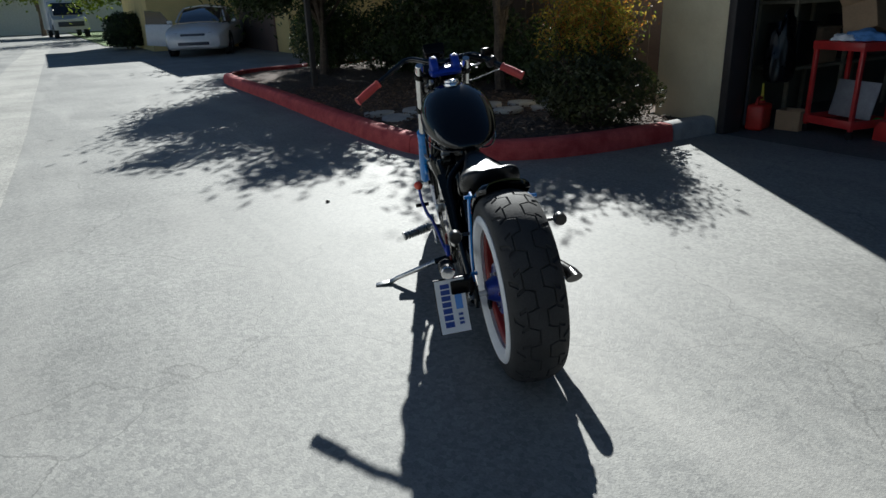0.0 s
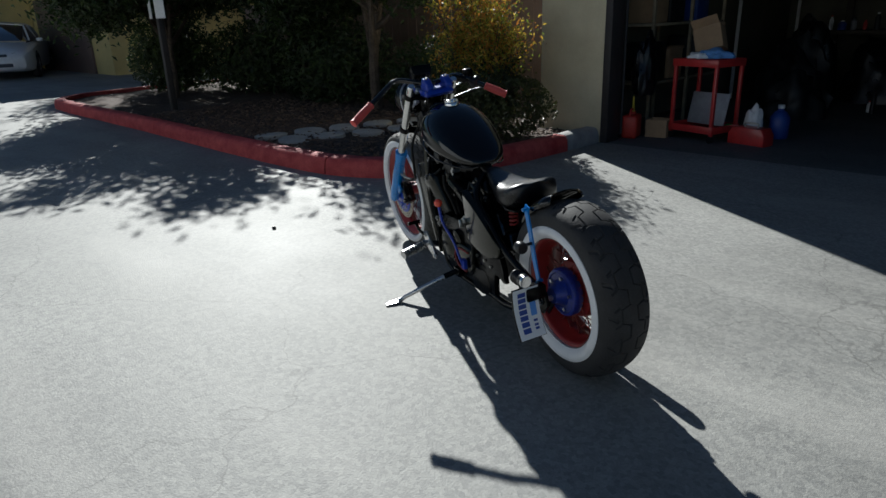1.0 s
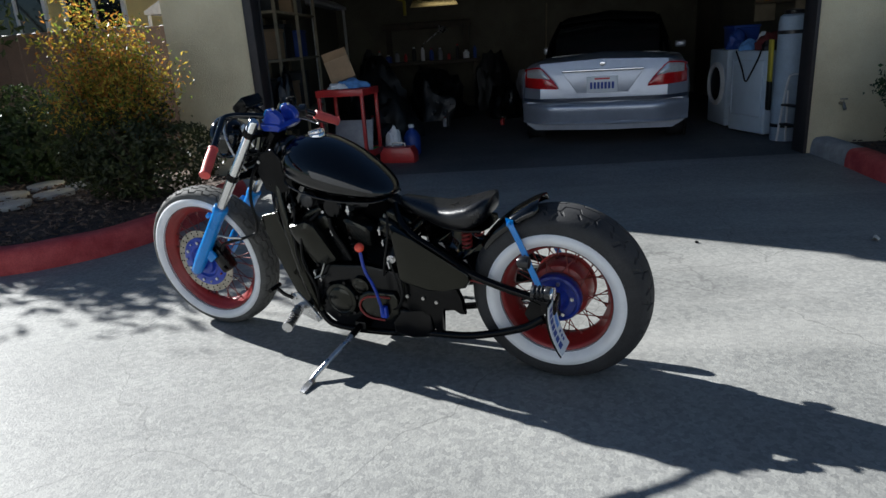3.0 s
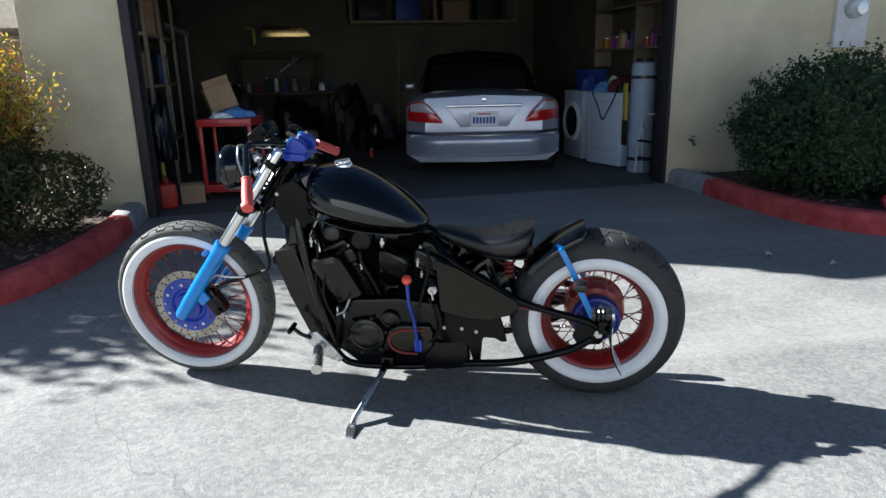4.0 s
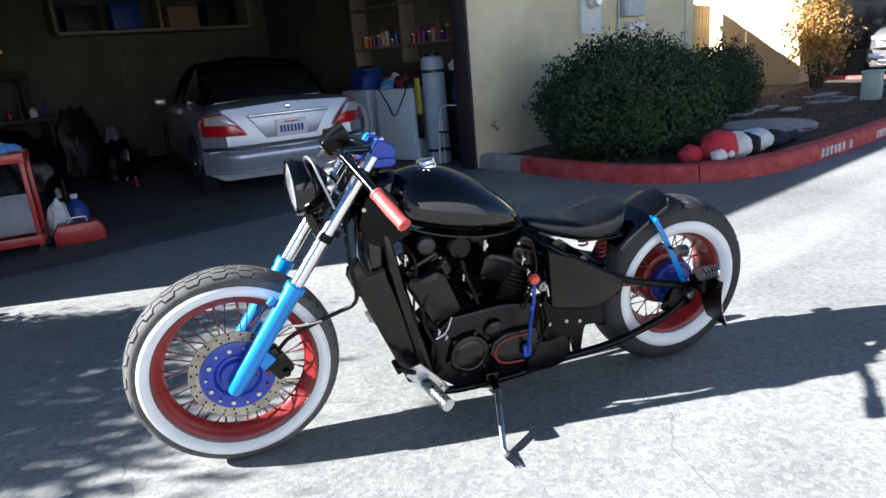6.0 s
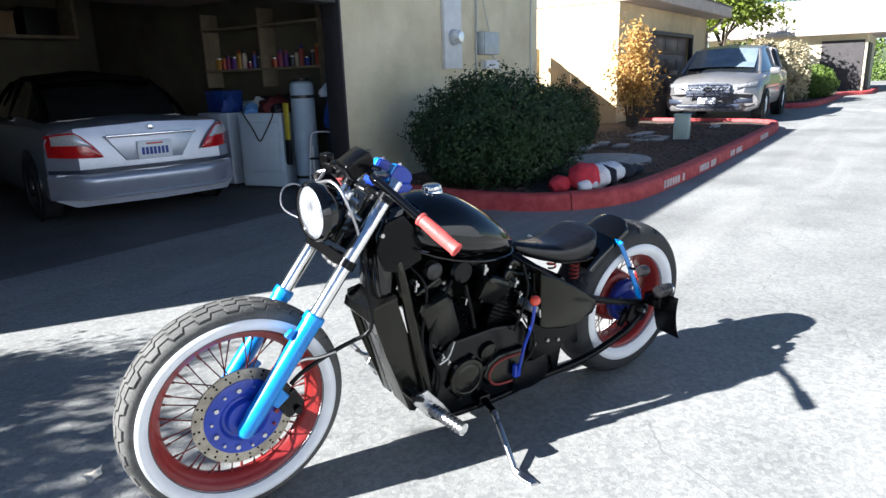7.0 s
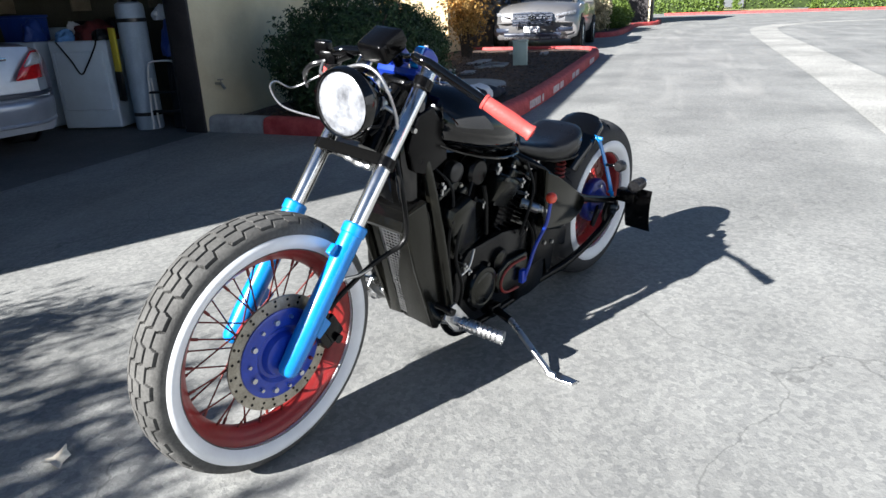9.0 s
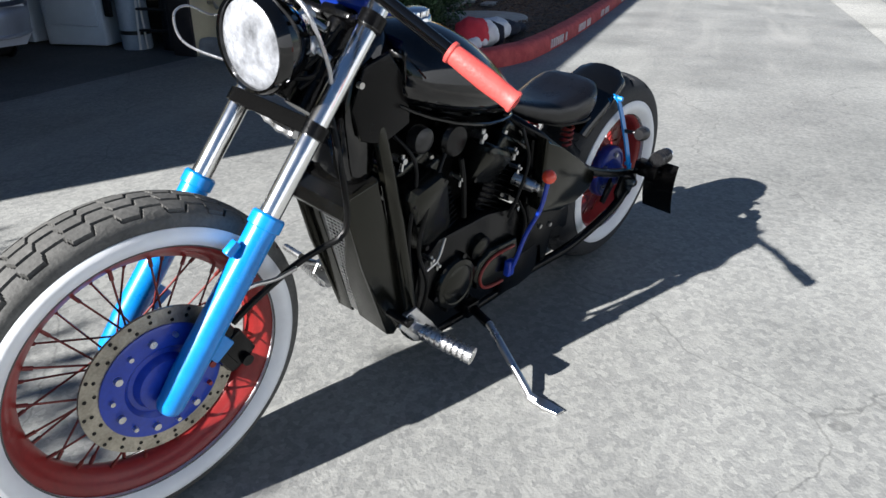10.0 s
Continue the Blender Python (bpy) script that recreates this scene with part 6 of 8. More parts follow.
sedan("sedan_car", "silver sedan parked tail out inside the dim garage", SILVER, pose(-0.34, 6.38, 0.004, 0, 0, 77) @ Matrix.Diagonal((1, 0.97, 0.98, 1)), top=MATT_BLACK)

# ---- garage things ----
TOOL_RED = mat("tool_red_paint", (0.5, 0.03, 0.03), 0.4, 0, 0.15, 9, 0.1, 90, coat=0.3)
TRAY_GREY = mat("grey_tray", (0.3, 0.31, 0.34), 0.5, 0.2, 0.15, 9, 0.1, 90)
CARD = mat("cardboard", (0.36, 0.24, 0.14), 0.85, 0, 0.12, 7, 0.2, 110)
CLOTH_BLUE = mat("blue_cloth", (0.12, 0.3, 0.62), 0.9, 0, 0.15, 16, 0.4, 180)
CLOTH_WHITE = mat("white_cloth", (0.75, 0.76, 0.78), 0.9, 0, 0.1, 16, 0.4, 180)
CAN_RED = mat("red_can_plastic", (0.5, 0.03, 0.02), 0.45, 0, 0.15, 9, 0.15, 90)
YELLOW = mat("yellow_plastic", (0.55, 0.45, 0.05), 0.5, 0, 0.1, 9, 0.1, 90)
# Blue of the skylight is mixed into the white enamel and grey jacket.
APPLIANCE = mat("sky_tinted_enamel", (0.6, 0.7, 0.8), 0.35, 0, 0.05, 6, 0.05, 90, coat=0.3)
WRAP_GREY = mat("sky_tinted_jacket", (0.38, 0.47, 0.57), 0.6, 0, 0.1, 5, 0.2, 60)
DARK_WOOD = mat("dark_old_wood", (0.06, 0.045, 0.03), 0.7, 0, 0.3, 6, 0.3, 70)
PALE_WOOD = mat("pale_shelf_wood", (0.3, 0.25, 0.17), 0.75, 0, 0.2, 7, 0.3, 80)
BIN_DARK = mat("dark_storage_plastic", (0.009, 0.01, 0.012), 0.5, 0, 0.2, 7, 0.15, 80)
BIN_BLUE = mat("blue_storage_plastic", (0.02, 0.06, 0.3), 0.45, 0, 0.15, 7, 0.1, 80)
BRASS = mat("polished_brass", (0.85, 0.62, 0.25), 0.25, 1.0, 0.1, 8, 0.05, 90)
GREEN_BITS = mat("green_tool_plastic", (0.05, 0.3, 0.06), 0.5, 0, 0.1, 7, 0.1, 80)

cart = thing("tool_cart", "red steel two-tier tool cart loaded with rags and clutter", "tool cart", pose(-3.0, 6.32, 0.004, 0, 0, -14))
for sx in (-1, 1):
    for sy in (-1, 1):
        bm = bmesh.new()
        box(bm, (sx * 0.24, sy * 0.19, 0.41), (0.035, 0.035, 0.68), None, 0.006)
        part("post", bm, TOOL_RED, cart)
        bm = bmesh.new()
        lathe(bm, [(0.0, -0.014), (0.035, -0.014), (0.035, 0.014), (0, 0.014)], Matrix.Translation((sx * 0.24, sy * 0.19, 0.036)) @ AXLE, 16)
        rod(bm, (sx * 0.24, sy * 0.19, 0.04), (sx * 0.24, sy * 0.19, 0.08), 0.012)
        part("caster", bm, PLASTIC_BLACK, cart)
for z, h in ((0.74, 0.07), (0.1, 0.07)):
    bm = bmesh.new()
    box(bm, (0, 0, z), (0.52, 0.42, 0.01))
    for sx in (-1, 1):
        box(bm, (sx * 0.262, 0, z + h / 2 - 0.01), (0.008, 0.43, h), None, 0.002)
    for sy in (-1, 1):
        box(bm, (0, sy * 0.212, z + h / 2 - 0.01), (0.53, 0.008, h), None, 0.002)
    part("tray", bm, TOOL_RED, cart)
bm = bmesh.new()
box(bm, (0, 0.06, 0.3), (0.44, 0.012, 0.32), turn(-12), 0.004)
part("panel", bm, TRAY_GREY, cart, "grey leaning steel panel")


def rumple(name, c, size, material, label, category, seed, turnz=0):
    """A crumpled cloth or bag."""
    bm = bmesh.new()
    bmesh.ops.create_icosphere(bm, subdivisions=4, radius=1)
    for v in bm.verts:
        d = v.co.copy()
        k = 1 + 0.3 * noise.noise(d * 1.7 + Vector((seed, 0, 0))) + 0.16 * noise.noise(d * 5 + Vector((0, seed, 0)))
        v.co = Vector((d.x * size[0] * k, d.y * size[1] * k, max(-0.15, d.z) * size[2] * k + size[2] * 0.12))
    return tagged(part(name, bm, material, None, "", 60, pose(*c, 0, 0, turnz)), label, category)


rumple("rag", (-2.93, 6.3, 0.81), (0.17, 0.1, 0.075), CLOTH_BLUE, "crumpled light blue cloth on the tool cart", "cloth", 1, 20)
rumple("paper_bag", (-3.08, 6.22, 0.81), (0.1, 0.07, 0.05), CLOTH_WHITE, "crumpled white paper towel on the tool cart", "paper", 2)
rumple("rag", (-2.76, 6.4, 0.14), (0.05, 0.03, 0.02), GREEN_BITS, "small green rag in the lower cart tray", "cloth", 4)


def carton(m, size, label, flaps=True):
    ob = thing("cardboard_box", label, "cardboard box", m)
    x, y, z = size
    bm = bmesh.new()
    t = 0.006
    for c, s in (((0, 0, t / 2), (x, y, t)), ((x / 2, 0, z / 2), (t, y, z)), ((-x / 2, 0, z / 2), (t, y, z)), ((0, y / 2, z / 2), (x, t, z)), ((0, -y / 2, z / 2), (x, t, z))):
        box(bm, c, s, None, 0.0015, 1)
    part("body", bm, CARD, ob)
    if flaps:
        for sy in (-1, 1):
            bm = bmesh.new()
            box(bm, (0, sy * (y / 2 + 0.04), z + 0.03), (x * 0.98, 0.1, 0.005), turn(sy * 40))
            part("flap", bm, CARD, ob)
    return ob


carton(pose(-3.05, 6.48, 0.86, -14, -16, 12), (0.26, 0.22, 0.24), "opened brown cardboard box tilted on the tool cart")
carton(pose(-3.42, 6.2, 0.004, 0, 0, 8), (0.22, 0.2, 0.18), "small closed brown cardboard box on the garage floor", False)

can = thing("fuel_can", "red plastic fuel can with a yellow spout on the garage floor", "fuel can", pose(-3.62, 5.98, 0.004, 0, 0, 15))
bm = bmesh.new()
box(bm, (0, 0, 0.12), (0.16, 0.24, 0.24), None, 0.03, 3)
rod(bm, (0, 0.04, 0.23), (0, 0.04, 0.265), 0.03)
part("body", bm, CAN_RED, can)
bm = bmesh.new()
sweep(bm, bend([(0, -0.09, 0.235), (0, -0.06, 0.29), (0, 0.02, 0.29), (0, 0.08, 0.235)], 5), 0.013, 8)
part("handle", bm, CAN_RED, can)
bm = bmesh.new()
rod(bm, (0, 0.04, 0.262), (0, 0.02, 0.42), 0.016, 0.009)
part("spout", bm, YELLOW, can, "yellow spout")

jack = thing("toolbox", "dark red steel toolbox on the garage floor", "toolbox", pose(-2.5, 6.28, 0.004, 0, 0, -12))
bm = bmesh.new()
prism(bm, [(-0.19, 0), (0.19, 0), (0.19, 0.1), (0.15, 0.165), (-0.15, 0.165), (-0.19, 0.1)], -0.09, 0.09, None, 0.012)
part("body", bm, TOOL_RED, jack)
bm = bmesh.new()
sweep(bm, bend([(-0.07, 0, 0.165), (-0.06, 0, 0.2), (0.06, 0, 0.2), (0.07, 0, 0.165)], 5), 0.008, 8)
part("handle", bm, STEEL, jack)
rumple("plastic_bag", (-2.58, 6.55, 0.02), (0.09, 0.08, 0.28), CLOTH_WHITE, "white plastic bag hanging beside the tool cart", "bag", 7)
jug = thing("jug", "blue plastic jug on the garage floor", "jug", pose(-2.4, 6.75, 0.004))
bm = bmesh.new()
lathe(bm, [(0, 0), (0.085, 0), (0.095, 0.02), (0.095, 0.2), (0.06, 0.26), (0.028, 0.28), (0.028, 0.31), (0, 0.31)], None, 24)
part("body", bm, BIN_BLUE, jug)
bm = bmesh.new()
lathe(bm, [(0.032, 0.3), (0.032, 0.335), (0, 0.335)], None, 20)
part("cap", bm, WHITE_PAINT, jug)

# washing machine and dryer along the right wall
def appliance(name, label, x, y, round_door, w=0.7, rz=0):
    ob = thing(name, label, "washing machine" if round_door else "dryer", pose(x, y, 0.004, 0, 0, rz))
    bm = bmesh.new()
    box(bm, (0.33, 0, 0.46), (0.64, w - 0.02, 0.88), None, 0.02, 3)
    part("body", bm, APPLIANCE, ob)
    bm = bmesh.new()
    box(bm, (0.6, 0, 0.96), (0.1, w - 0.04, 0.14), None, 0.03, 3)
    part("control_panel", bm, APPLIANCE, ob)
    if round_door:
        m = Matrix.Translation((0.012, 0, 0.5)) @ turn(0, -90).to_4x4()
        bm = bmesh.new()
        lathe(bm, [(0.2, 0.0), (0.255, 0.0), (0.255, 0.03), (0.23, 0.045), (0.2, 0.03)], m, 40, True)
        part("door_ring", bm, WHITE_PAINT, ob, "bright round door ring")
        bm = bmesh.new()
        lathe(bm, [(0.205, 0.02), (0.14, 0.035), (0, 0.045)], m, 40)
        part("door_glass", bm, DARK_GLASS, ob, "dark round door glass")
    else:
        bm = bmesh.new()
        box(bm, (0.008, 0, 0.5), (0.02, w - 0.12, 0.6), None, 0.02, 3)
        part("door", bm, APPLIANCE, ob, "square white door")
    return ob


appliance("dryer", "white dryer beside the garage wall", 1.345, 6.92, False, 0.64, 14)
appliance("washing_machine", "white front-loading washing machine with a round dark door", 1.3, 7.74, True, 0.62)
bm = bmesh.new()
sweep(bm, bend([(1.33 - 0.24 * u, 6.92 + 0.97 * u, z) for u, z in ((0.2, 0.9), (0.08, 0.72), (0.0, 0.58), (-0.08, 0.66), (-0.2, 0.84), (-0.23, 0.91))], 6), 0.008, 6)
tagged(part("power_cord", bm, CABLE), "loose black power cord hanging over the dryer", "cord")
for x, y, z, sx, sy, sz, mt, lab in ((1.6, 7.84, 0.905, 0.3, 0.36, 0.28, BIN_BLUE, "blue storage bin on the washing machine"), (1.82, 7.12, 0.905, 0.26, 0.26, 0.2, BIN_DARK, "dark storage bin on the dryer")):
    ob = thing("storage_bin", lab, "storage bin", pose(x, y, z))
    bm = bmesh.new()
    prism(bm, [(-sx / 2 * 0.9, 0), (sx / 2 * 0.9, 0), (sx / 2, sz * 0.85), (-sx / 2, sz * 0.85)], -sy / 2, sy / 2, None, 0.015)
    part("body", bm, mt, ob)
    bm = bmesh.new()
    box(bm, (0, 0, sz * 0.9), (sx * 1.06, sy * 1.04, sz * 0.1), None, 0.01)
    part("lid", bm, mt, ob)
rumple("laundry", (1.6, 6.9, 0.91), (0.2, 0.22, 0.16), mat("maroon_cloth", (0.13, 0.02, 0.022), 0.9, 0, 0.2, 16, 0.4, 180), "heap of dark red laundry on the dryer", "laundry", 11)
rumple("laundry", (1.62, 7.2, 0.91), (0.1, 0.1, 0.15), CLOTH_WHITE, "pale laundry heap on the dryer", "laundry", 12)

for x, y, sx, sy, sz, mt, lab, k in ((1.84, 6.82, 0.12, 0.13, 0.2, BIN_DARK, "dark folded clothes on the dryer", 51), (1.42, 7.12, 0.1, 0.09, 0.1, CLOTH_BLUE, "crumpled blue towel on the dryer", 52), (1.5, 6.74, 0.09, 0.09, 0.1, BIN_DARK, "dark cloth hanging over the dryer", 53), (1.46, 7.58, 0.12, 0.1, 0.18, BIN_BLUE, "dark blue bag on the washing machine", 54)):
    rumple("laundry", (x, y, 0.905), (sx, sy, sz), mt, lab, "laundry", k)
rumple("plastic_bag", (1.68, 6.0, 0.74), (0.1, 0.12, 0.3), BIN_BLUE, "dark blue bag hung beside the garage doorway", "bag", 55)
rumple("plastic_bag", (1.68, 5.98, 0.004), (0.11, 0.15, 0.66), BIN_DARK, "tall black bag behind the step ladder", "bag", 57)
rumple("plastic_bag", (1.7, 6.1, 1.08), (0.09, 0.09, 0.12), CLOTH_WHITE, "white bundle hung above the step ladder", "bag", 56)
heater = thing("water_tank", "tall grey jacketed water tank with black straps", "water tank", pose(1.55, 6.36, 0.004) @ Matrix.Diagonal((0.84, 0.84, 1, 1)))
bm = bmesh.new()
lathe(bm, [(0, 0.0), (0.155, 0), (0.165, 0.02), (0.165, 1.18), (0.155, 1.23), (0.12, 1.25), (0, 1.255)], None, 40)
part("jacket", bm, WRAP_GREY, heater)
for z in (0.16, 1.08):
    bm = bmesh.new()
    lathe(bm, [(0.166, z - 0.018), (0.171, z - 0.018), (0.171, z + 0.018), (0.166, z + 0.018)], None, 40, True)
    part("strap", bm, PLASTIC_BLACK, heater)
bm = bmesh.new()
lathe(bm, [(0, 1.25), (0.11, 1.25), (0.115, 1.285), (0, 1.3)], None, 30)
part("cap", bm, PLASTIC_BLACK, heater)
lev = thing("spirit_level", "long yellow spirit level leaning against the water tank", "spirit level", pose(1.44, 6.545, 0.3, 4, -3, 0))
bm = bmesh.new()
box(bm, (0, 0, 0.36), (0.03, 0.07, 0.72), None, 0.005)
part("body", bm, YELLOW, lev)
bm = bmesh.new()
box(bm, (0, 0, 0.15), (0.034, 0.075, 0.3), None, 0.005)
part("sleeve", bm, BIN_DARK, lev)

lad = thing("step_ladder", "small folding step ladder with white rails and dark treads", "step ladder", pose(1.44, 6.02, 0.004, 0, 0, -78) @ Matrix.Diagonal((1.05, 1, 0.87, 1)))
for s in (-1, 1):
    bm = bmesh.new()
    sweep(bm, bend([(s * 0.17, 0.0, 0.02), (s * 0.165, 0.03, 0.4), (s * 0.15, 0.06, 0.72), (s * 0.1, 0.065, 0.78), (0, 0.066, 0.79)], 5), 0.011, 8)
    part("rail", bm, WHITE_PAINT, lad)
    bm = bmesh.new()
    rod(bm, (s * 0.15, 0.085, 0.02), (s * 0.14, 0.06, 0.6), 0.01)
    part("leg", bm, WHITE_PAINT, lad)
for z in (0.22, 0.44):
    bm = bmesh.new()
    box(bm, (0, 0.04, z), (0.32, 0.07, 0.025), None, 0.008)
    part("tread", bm, BIN_DARK, lad)

# shelf with paint tins and bottles on the right wall
sh = thing("wall_shelf", "pale wooden wall shelf crowded with tins and books", "shelf", pose(0, 0, 0))
bm = bmesh.new()
box(bm, (2.28, 7.75, 1.43), (0.28, 2.3, 0.03), None, 0.004)
part("board", bm, PALE_WOOD, sh)
bm = bmesh.new()
box(bm, (2.28, 7.75, 1.98), (0.28, 2.3, 0.03), None, 0.004)
part("board", bm, PALE_WOOD, sh)
for y in (6.62, 7.7, 8.88):
    bm = bmesh.new()
    box(bm, (2.28, y, 1.7), (0.27, 0.03, 1.0), None, 0.004)
    part("upright", bm, PALE_WOOD, sh)
cols = [(0.5, 0.08, 0.03), (0.6, 0.3, 0.05), (0.03, 0.05, 0.3), (0.3, 0.03, 0.1), (0.55, 0.5, 0.4), (0.03, 0.03, 0.04), (0.12, 0.03, 0.25), (0.4, 0.1, 0.08)]
tin_mats = [mat("tin_colour", c, 0.4, 0, 0.1, 9, 0.05, 90) for c in cols]
y, k = 6.75, 0
while y < 8.75:
    r = random.uniform(0.035, 0.06)
    h = random.uniform(0.13, 0.27)
    if abs(y - 7.7) < 0.1:
        y += 0.1
        continue
    if k % 3 == 2:
        bk = thing("paint_tin", "coloured paint tin on the garage shelf", "paint tin", pose(2.24, y, 1.446), "tins on the garage shelf")
        bm = bmesh.new()
        lathe(bm, [(0, 0), (r, 0), (r, h * 0.6), (r * 0.9, h * 0.63), (0, h * 0.63)], None, 20)
        part("body", bm, tin_mats[k % 8], bk)
        bm = bmesh.new()
        lathe(bm, [(r * 1.02, h * 0.57), (r * 1.02, h * 0.62), (r * 0.8, h * 0.64)], None, 20)
        part("lid", bm, ALLOY, bk)
    else:
        bk = thing("spray_can", "slim coloured spray can on the garage shelf", "spray can", pose(2.24, y, 1.446), "tins on the garage shelf")
        bm = bmesh.new()
        r *= 0.75
        lathe(bm, [(0, 0), (r, 0), (r, h * 0.75), (r * 0.6, h * 0.82), (0, h * 0.82)], None, 18)
        part("body", bm, tin_mats[(k * 5) % 8], bk)
        bm = bmesh.new()
        lathe(bm, [(r * 0.55, h * 0.8), (r * 0.55, h), (0, h)], None, 14)
        part("cap", bm, tin_mats[(k * 3 + 1) % 8], bk)
    y += r * 2 + 0.02
    k += 1

# shelves, benches and boxes along the back and left walls
bs = thing("overhead_shelf", "dark overhead shelf with pale edges on the back wall", "shelf", pose(0, 0, 0))
for z in (2.05,):
    bm = bmesh.new()
    box(bm, (0.35, 11.95, z), (3.1, 0.48, 0.05), None, 0.005)
    part("board", bm, PALE_WOOD, bs)
for x in (-1.2, 0.35, 1.88):
    bm = bmesh.new()
    box(bm, (x, 11.95, 2.4), (0.05, 0.47, 0.65), None, 0.005)
    part("upright", bm, PALE_WOOD, bs)
for x, w, h, mt in ((-0.8, 0.5, 0.35, BIN_DARK), (-0.15, 0.45, 0.4, BIN_BLUE), (0.75, 0.5, 0.32, CARD), (1.4, 0.5, 0.4, BIN_DARK)):
    ob = thing("storage_bin", "storage bin pushed onto the overhead shelf", "storage bin", pose(x, 11.95, 2.075), "bins on the overhead shelf")
    bm = bmesh.new()
    box(bm, (0, 0, h / 2), (w, 0.36, h), None, 0.02)
    part("body", bm, mt, ob)
    bm = bmesh.new()
    box(bm, (0, 0, h), (w * 1.05, 0.38, 0.03), None, 0.008)
    part("lid", bm, mt, ob)
bench = thing("workbench", "dark wooden workbench with a frame above it", "workbench", pose(-2.5, 11.55, 0.004))
bm = bmesh.new()
box(bm, (0, 0, 0.86), (1.9, 0.7, 0.06), None, 0.006)
part("top", bm, DARK_WOOD, bench)
for sx in (-1, 1):
    for sy in (-1, 1):
        bm = bmesh.new()
        box(bm, (sx * 0.86, sy * 0.28, 0.42), (0.09, 0.09, 0.84), None, 0.006)
        part("leg", bm, DARK_WOOD, bench)
    bm = bmesh.new()
    box(bm, (sx * 0.7, 0.28, 1.2), (0.1, 0.08, 0.62), None, 0.006)
    part("upright", bm, DARK_WOOD, bench)
bm = bmesh.new()
box(bm, (0, 0.28, 1.5), (1.6, 0.1, 0.12), None, 0.02)
part("crossbar", bm, DARK_WOOD, bench)
sign = thing("wall_lamp", "old brass lamp and pale shade on the back wall", "lamp", pose(-2.35, 12.1, 1.9))
bm = bmesh.new()
prism(bm, [(-0.45, -0.08), (0.45, -0.08), (0.36, 0.1), (-0.36, 0.1)], -0.1, 0.1, None, 0.02)
part("shade", bm, BRASS, sign, "polished brass shade")
bm = bmesh.new()
rod(bm, (-0.55, 0, -0.2), (-0.55, 0, 0.06), 0.03)
rod(bm, (-0.55, 0, 0.06), (-0.7, 0, 0.1), 0.02)
part("bracket", bm, YELLOW, sign)
lamp2 = thing("clip_lamp", "small bright metal clip lamp over the workbench", "lamp", pose(-2.2, 11.5, 1.43))
bm = bmesh.new()
lathe(bm, [(0.03, 0.08), (0.09, 0.0), (0.085, 0.0), (0.025, 0.075)], turn(160, 20).to_4x4(), 20, True)
part("shade", bm, ALLOY, lamp2)
bm = bmesh.new()
rod(bm, (0, 0, 0.0), (-0.35, 0.05, -0.25), 0.012)
part("arm", bm, ALLOY, lamp2)
# dark bags and bottles along the back
for k, (x, y, sx, sy, sz, mt) in enumerate(((-2.3, 10.3, 0.5, 0.4, 0.8, LEATHER), (-1.35, 11.3, 0.35, 0.3, 1.0, BIN_DARK), (-3.1, 9.3, 0.34, 0.5, 0.85, BIN_DARK), (-3.3, 10.5, 0.4, 0.4, 1.05, LEATHER), (-2.75, 8.2, 0.3, 0.36, 0.5, BIN_DARK), (-1.2, 9.9, 0.26, 0.3, 0.55, LEATHER), (-0.75, 11.5, 0.2, 0.2, 0.6, TRAY_GREY))):
    rumple("stored_bag", (x, y, -0.1 * sz), (sx, sy, sz), mt, "bulging dark bag of stored things in the garage", "bag", 40 + k, k * 37)
rng = random.Random(8)
for k in range(16):
    x, y = rng.uniform(-3.4, -0.9), rng.uniform(8.0, 11.6)
    r, h = rng.uniform(0.025, 0.06), rng.uniform(0.1, 0.26)
    bt = thing("bottle", "small plastic bottle among the stored things", "bottle", pose(-3.35 + 0.155 * k, 11.5, 0.894) if k < 12 else pose(x, 7.6 + 0.1 * k, 0.004), "bottles in the garage")
    bm = bmesh.new()
    lathe(bm, [(0, 0), (r, 0), (r, h * 0.7), (r * 0.45, h * 0.85), (r * 0.45, h * 0.92), (0, h * 0.92)], None, 16)
    part("body", bm, (CLOTH_WHITE, BIN_BLUE, TRAY_GREY, TOOL_RED, BIN_DARK)[k % 5], bt)
    bm = bmesh.new()
    lathe(bm, [(r * 0.5, h * 0.9), (r * 0.5, h), (0, h)], None, 12)
    part("cap", bm, (TOOL_RED, WHITE_PAINT, BIN_DARK)[k % 3], bt)
# a tall pole and a pale box at the back wall
pole = thing("broom", "tall pale broom leaning on the garage back wall", "broom", pose(-0.35, 12.05, 0.004, 3, 0, 0))
bm = bmesh.new()
rod(bm, (0, 0, 0.2), (0.03, 0, 1.75), 0.014)
part("handle", bm, PALE_WOOD, pole)
bm = bmesh.new()
box(bm, (0, 0, 0.1), (0.3, 0.06, 0.2), None, 0.02)
part("head", bm, DARK_WOOD, pole)
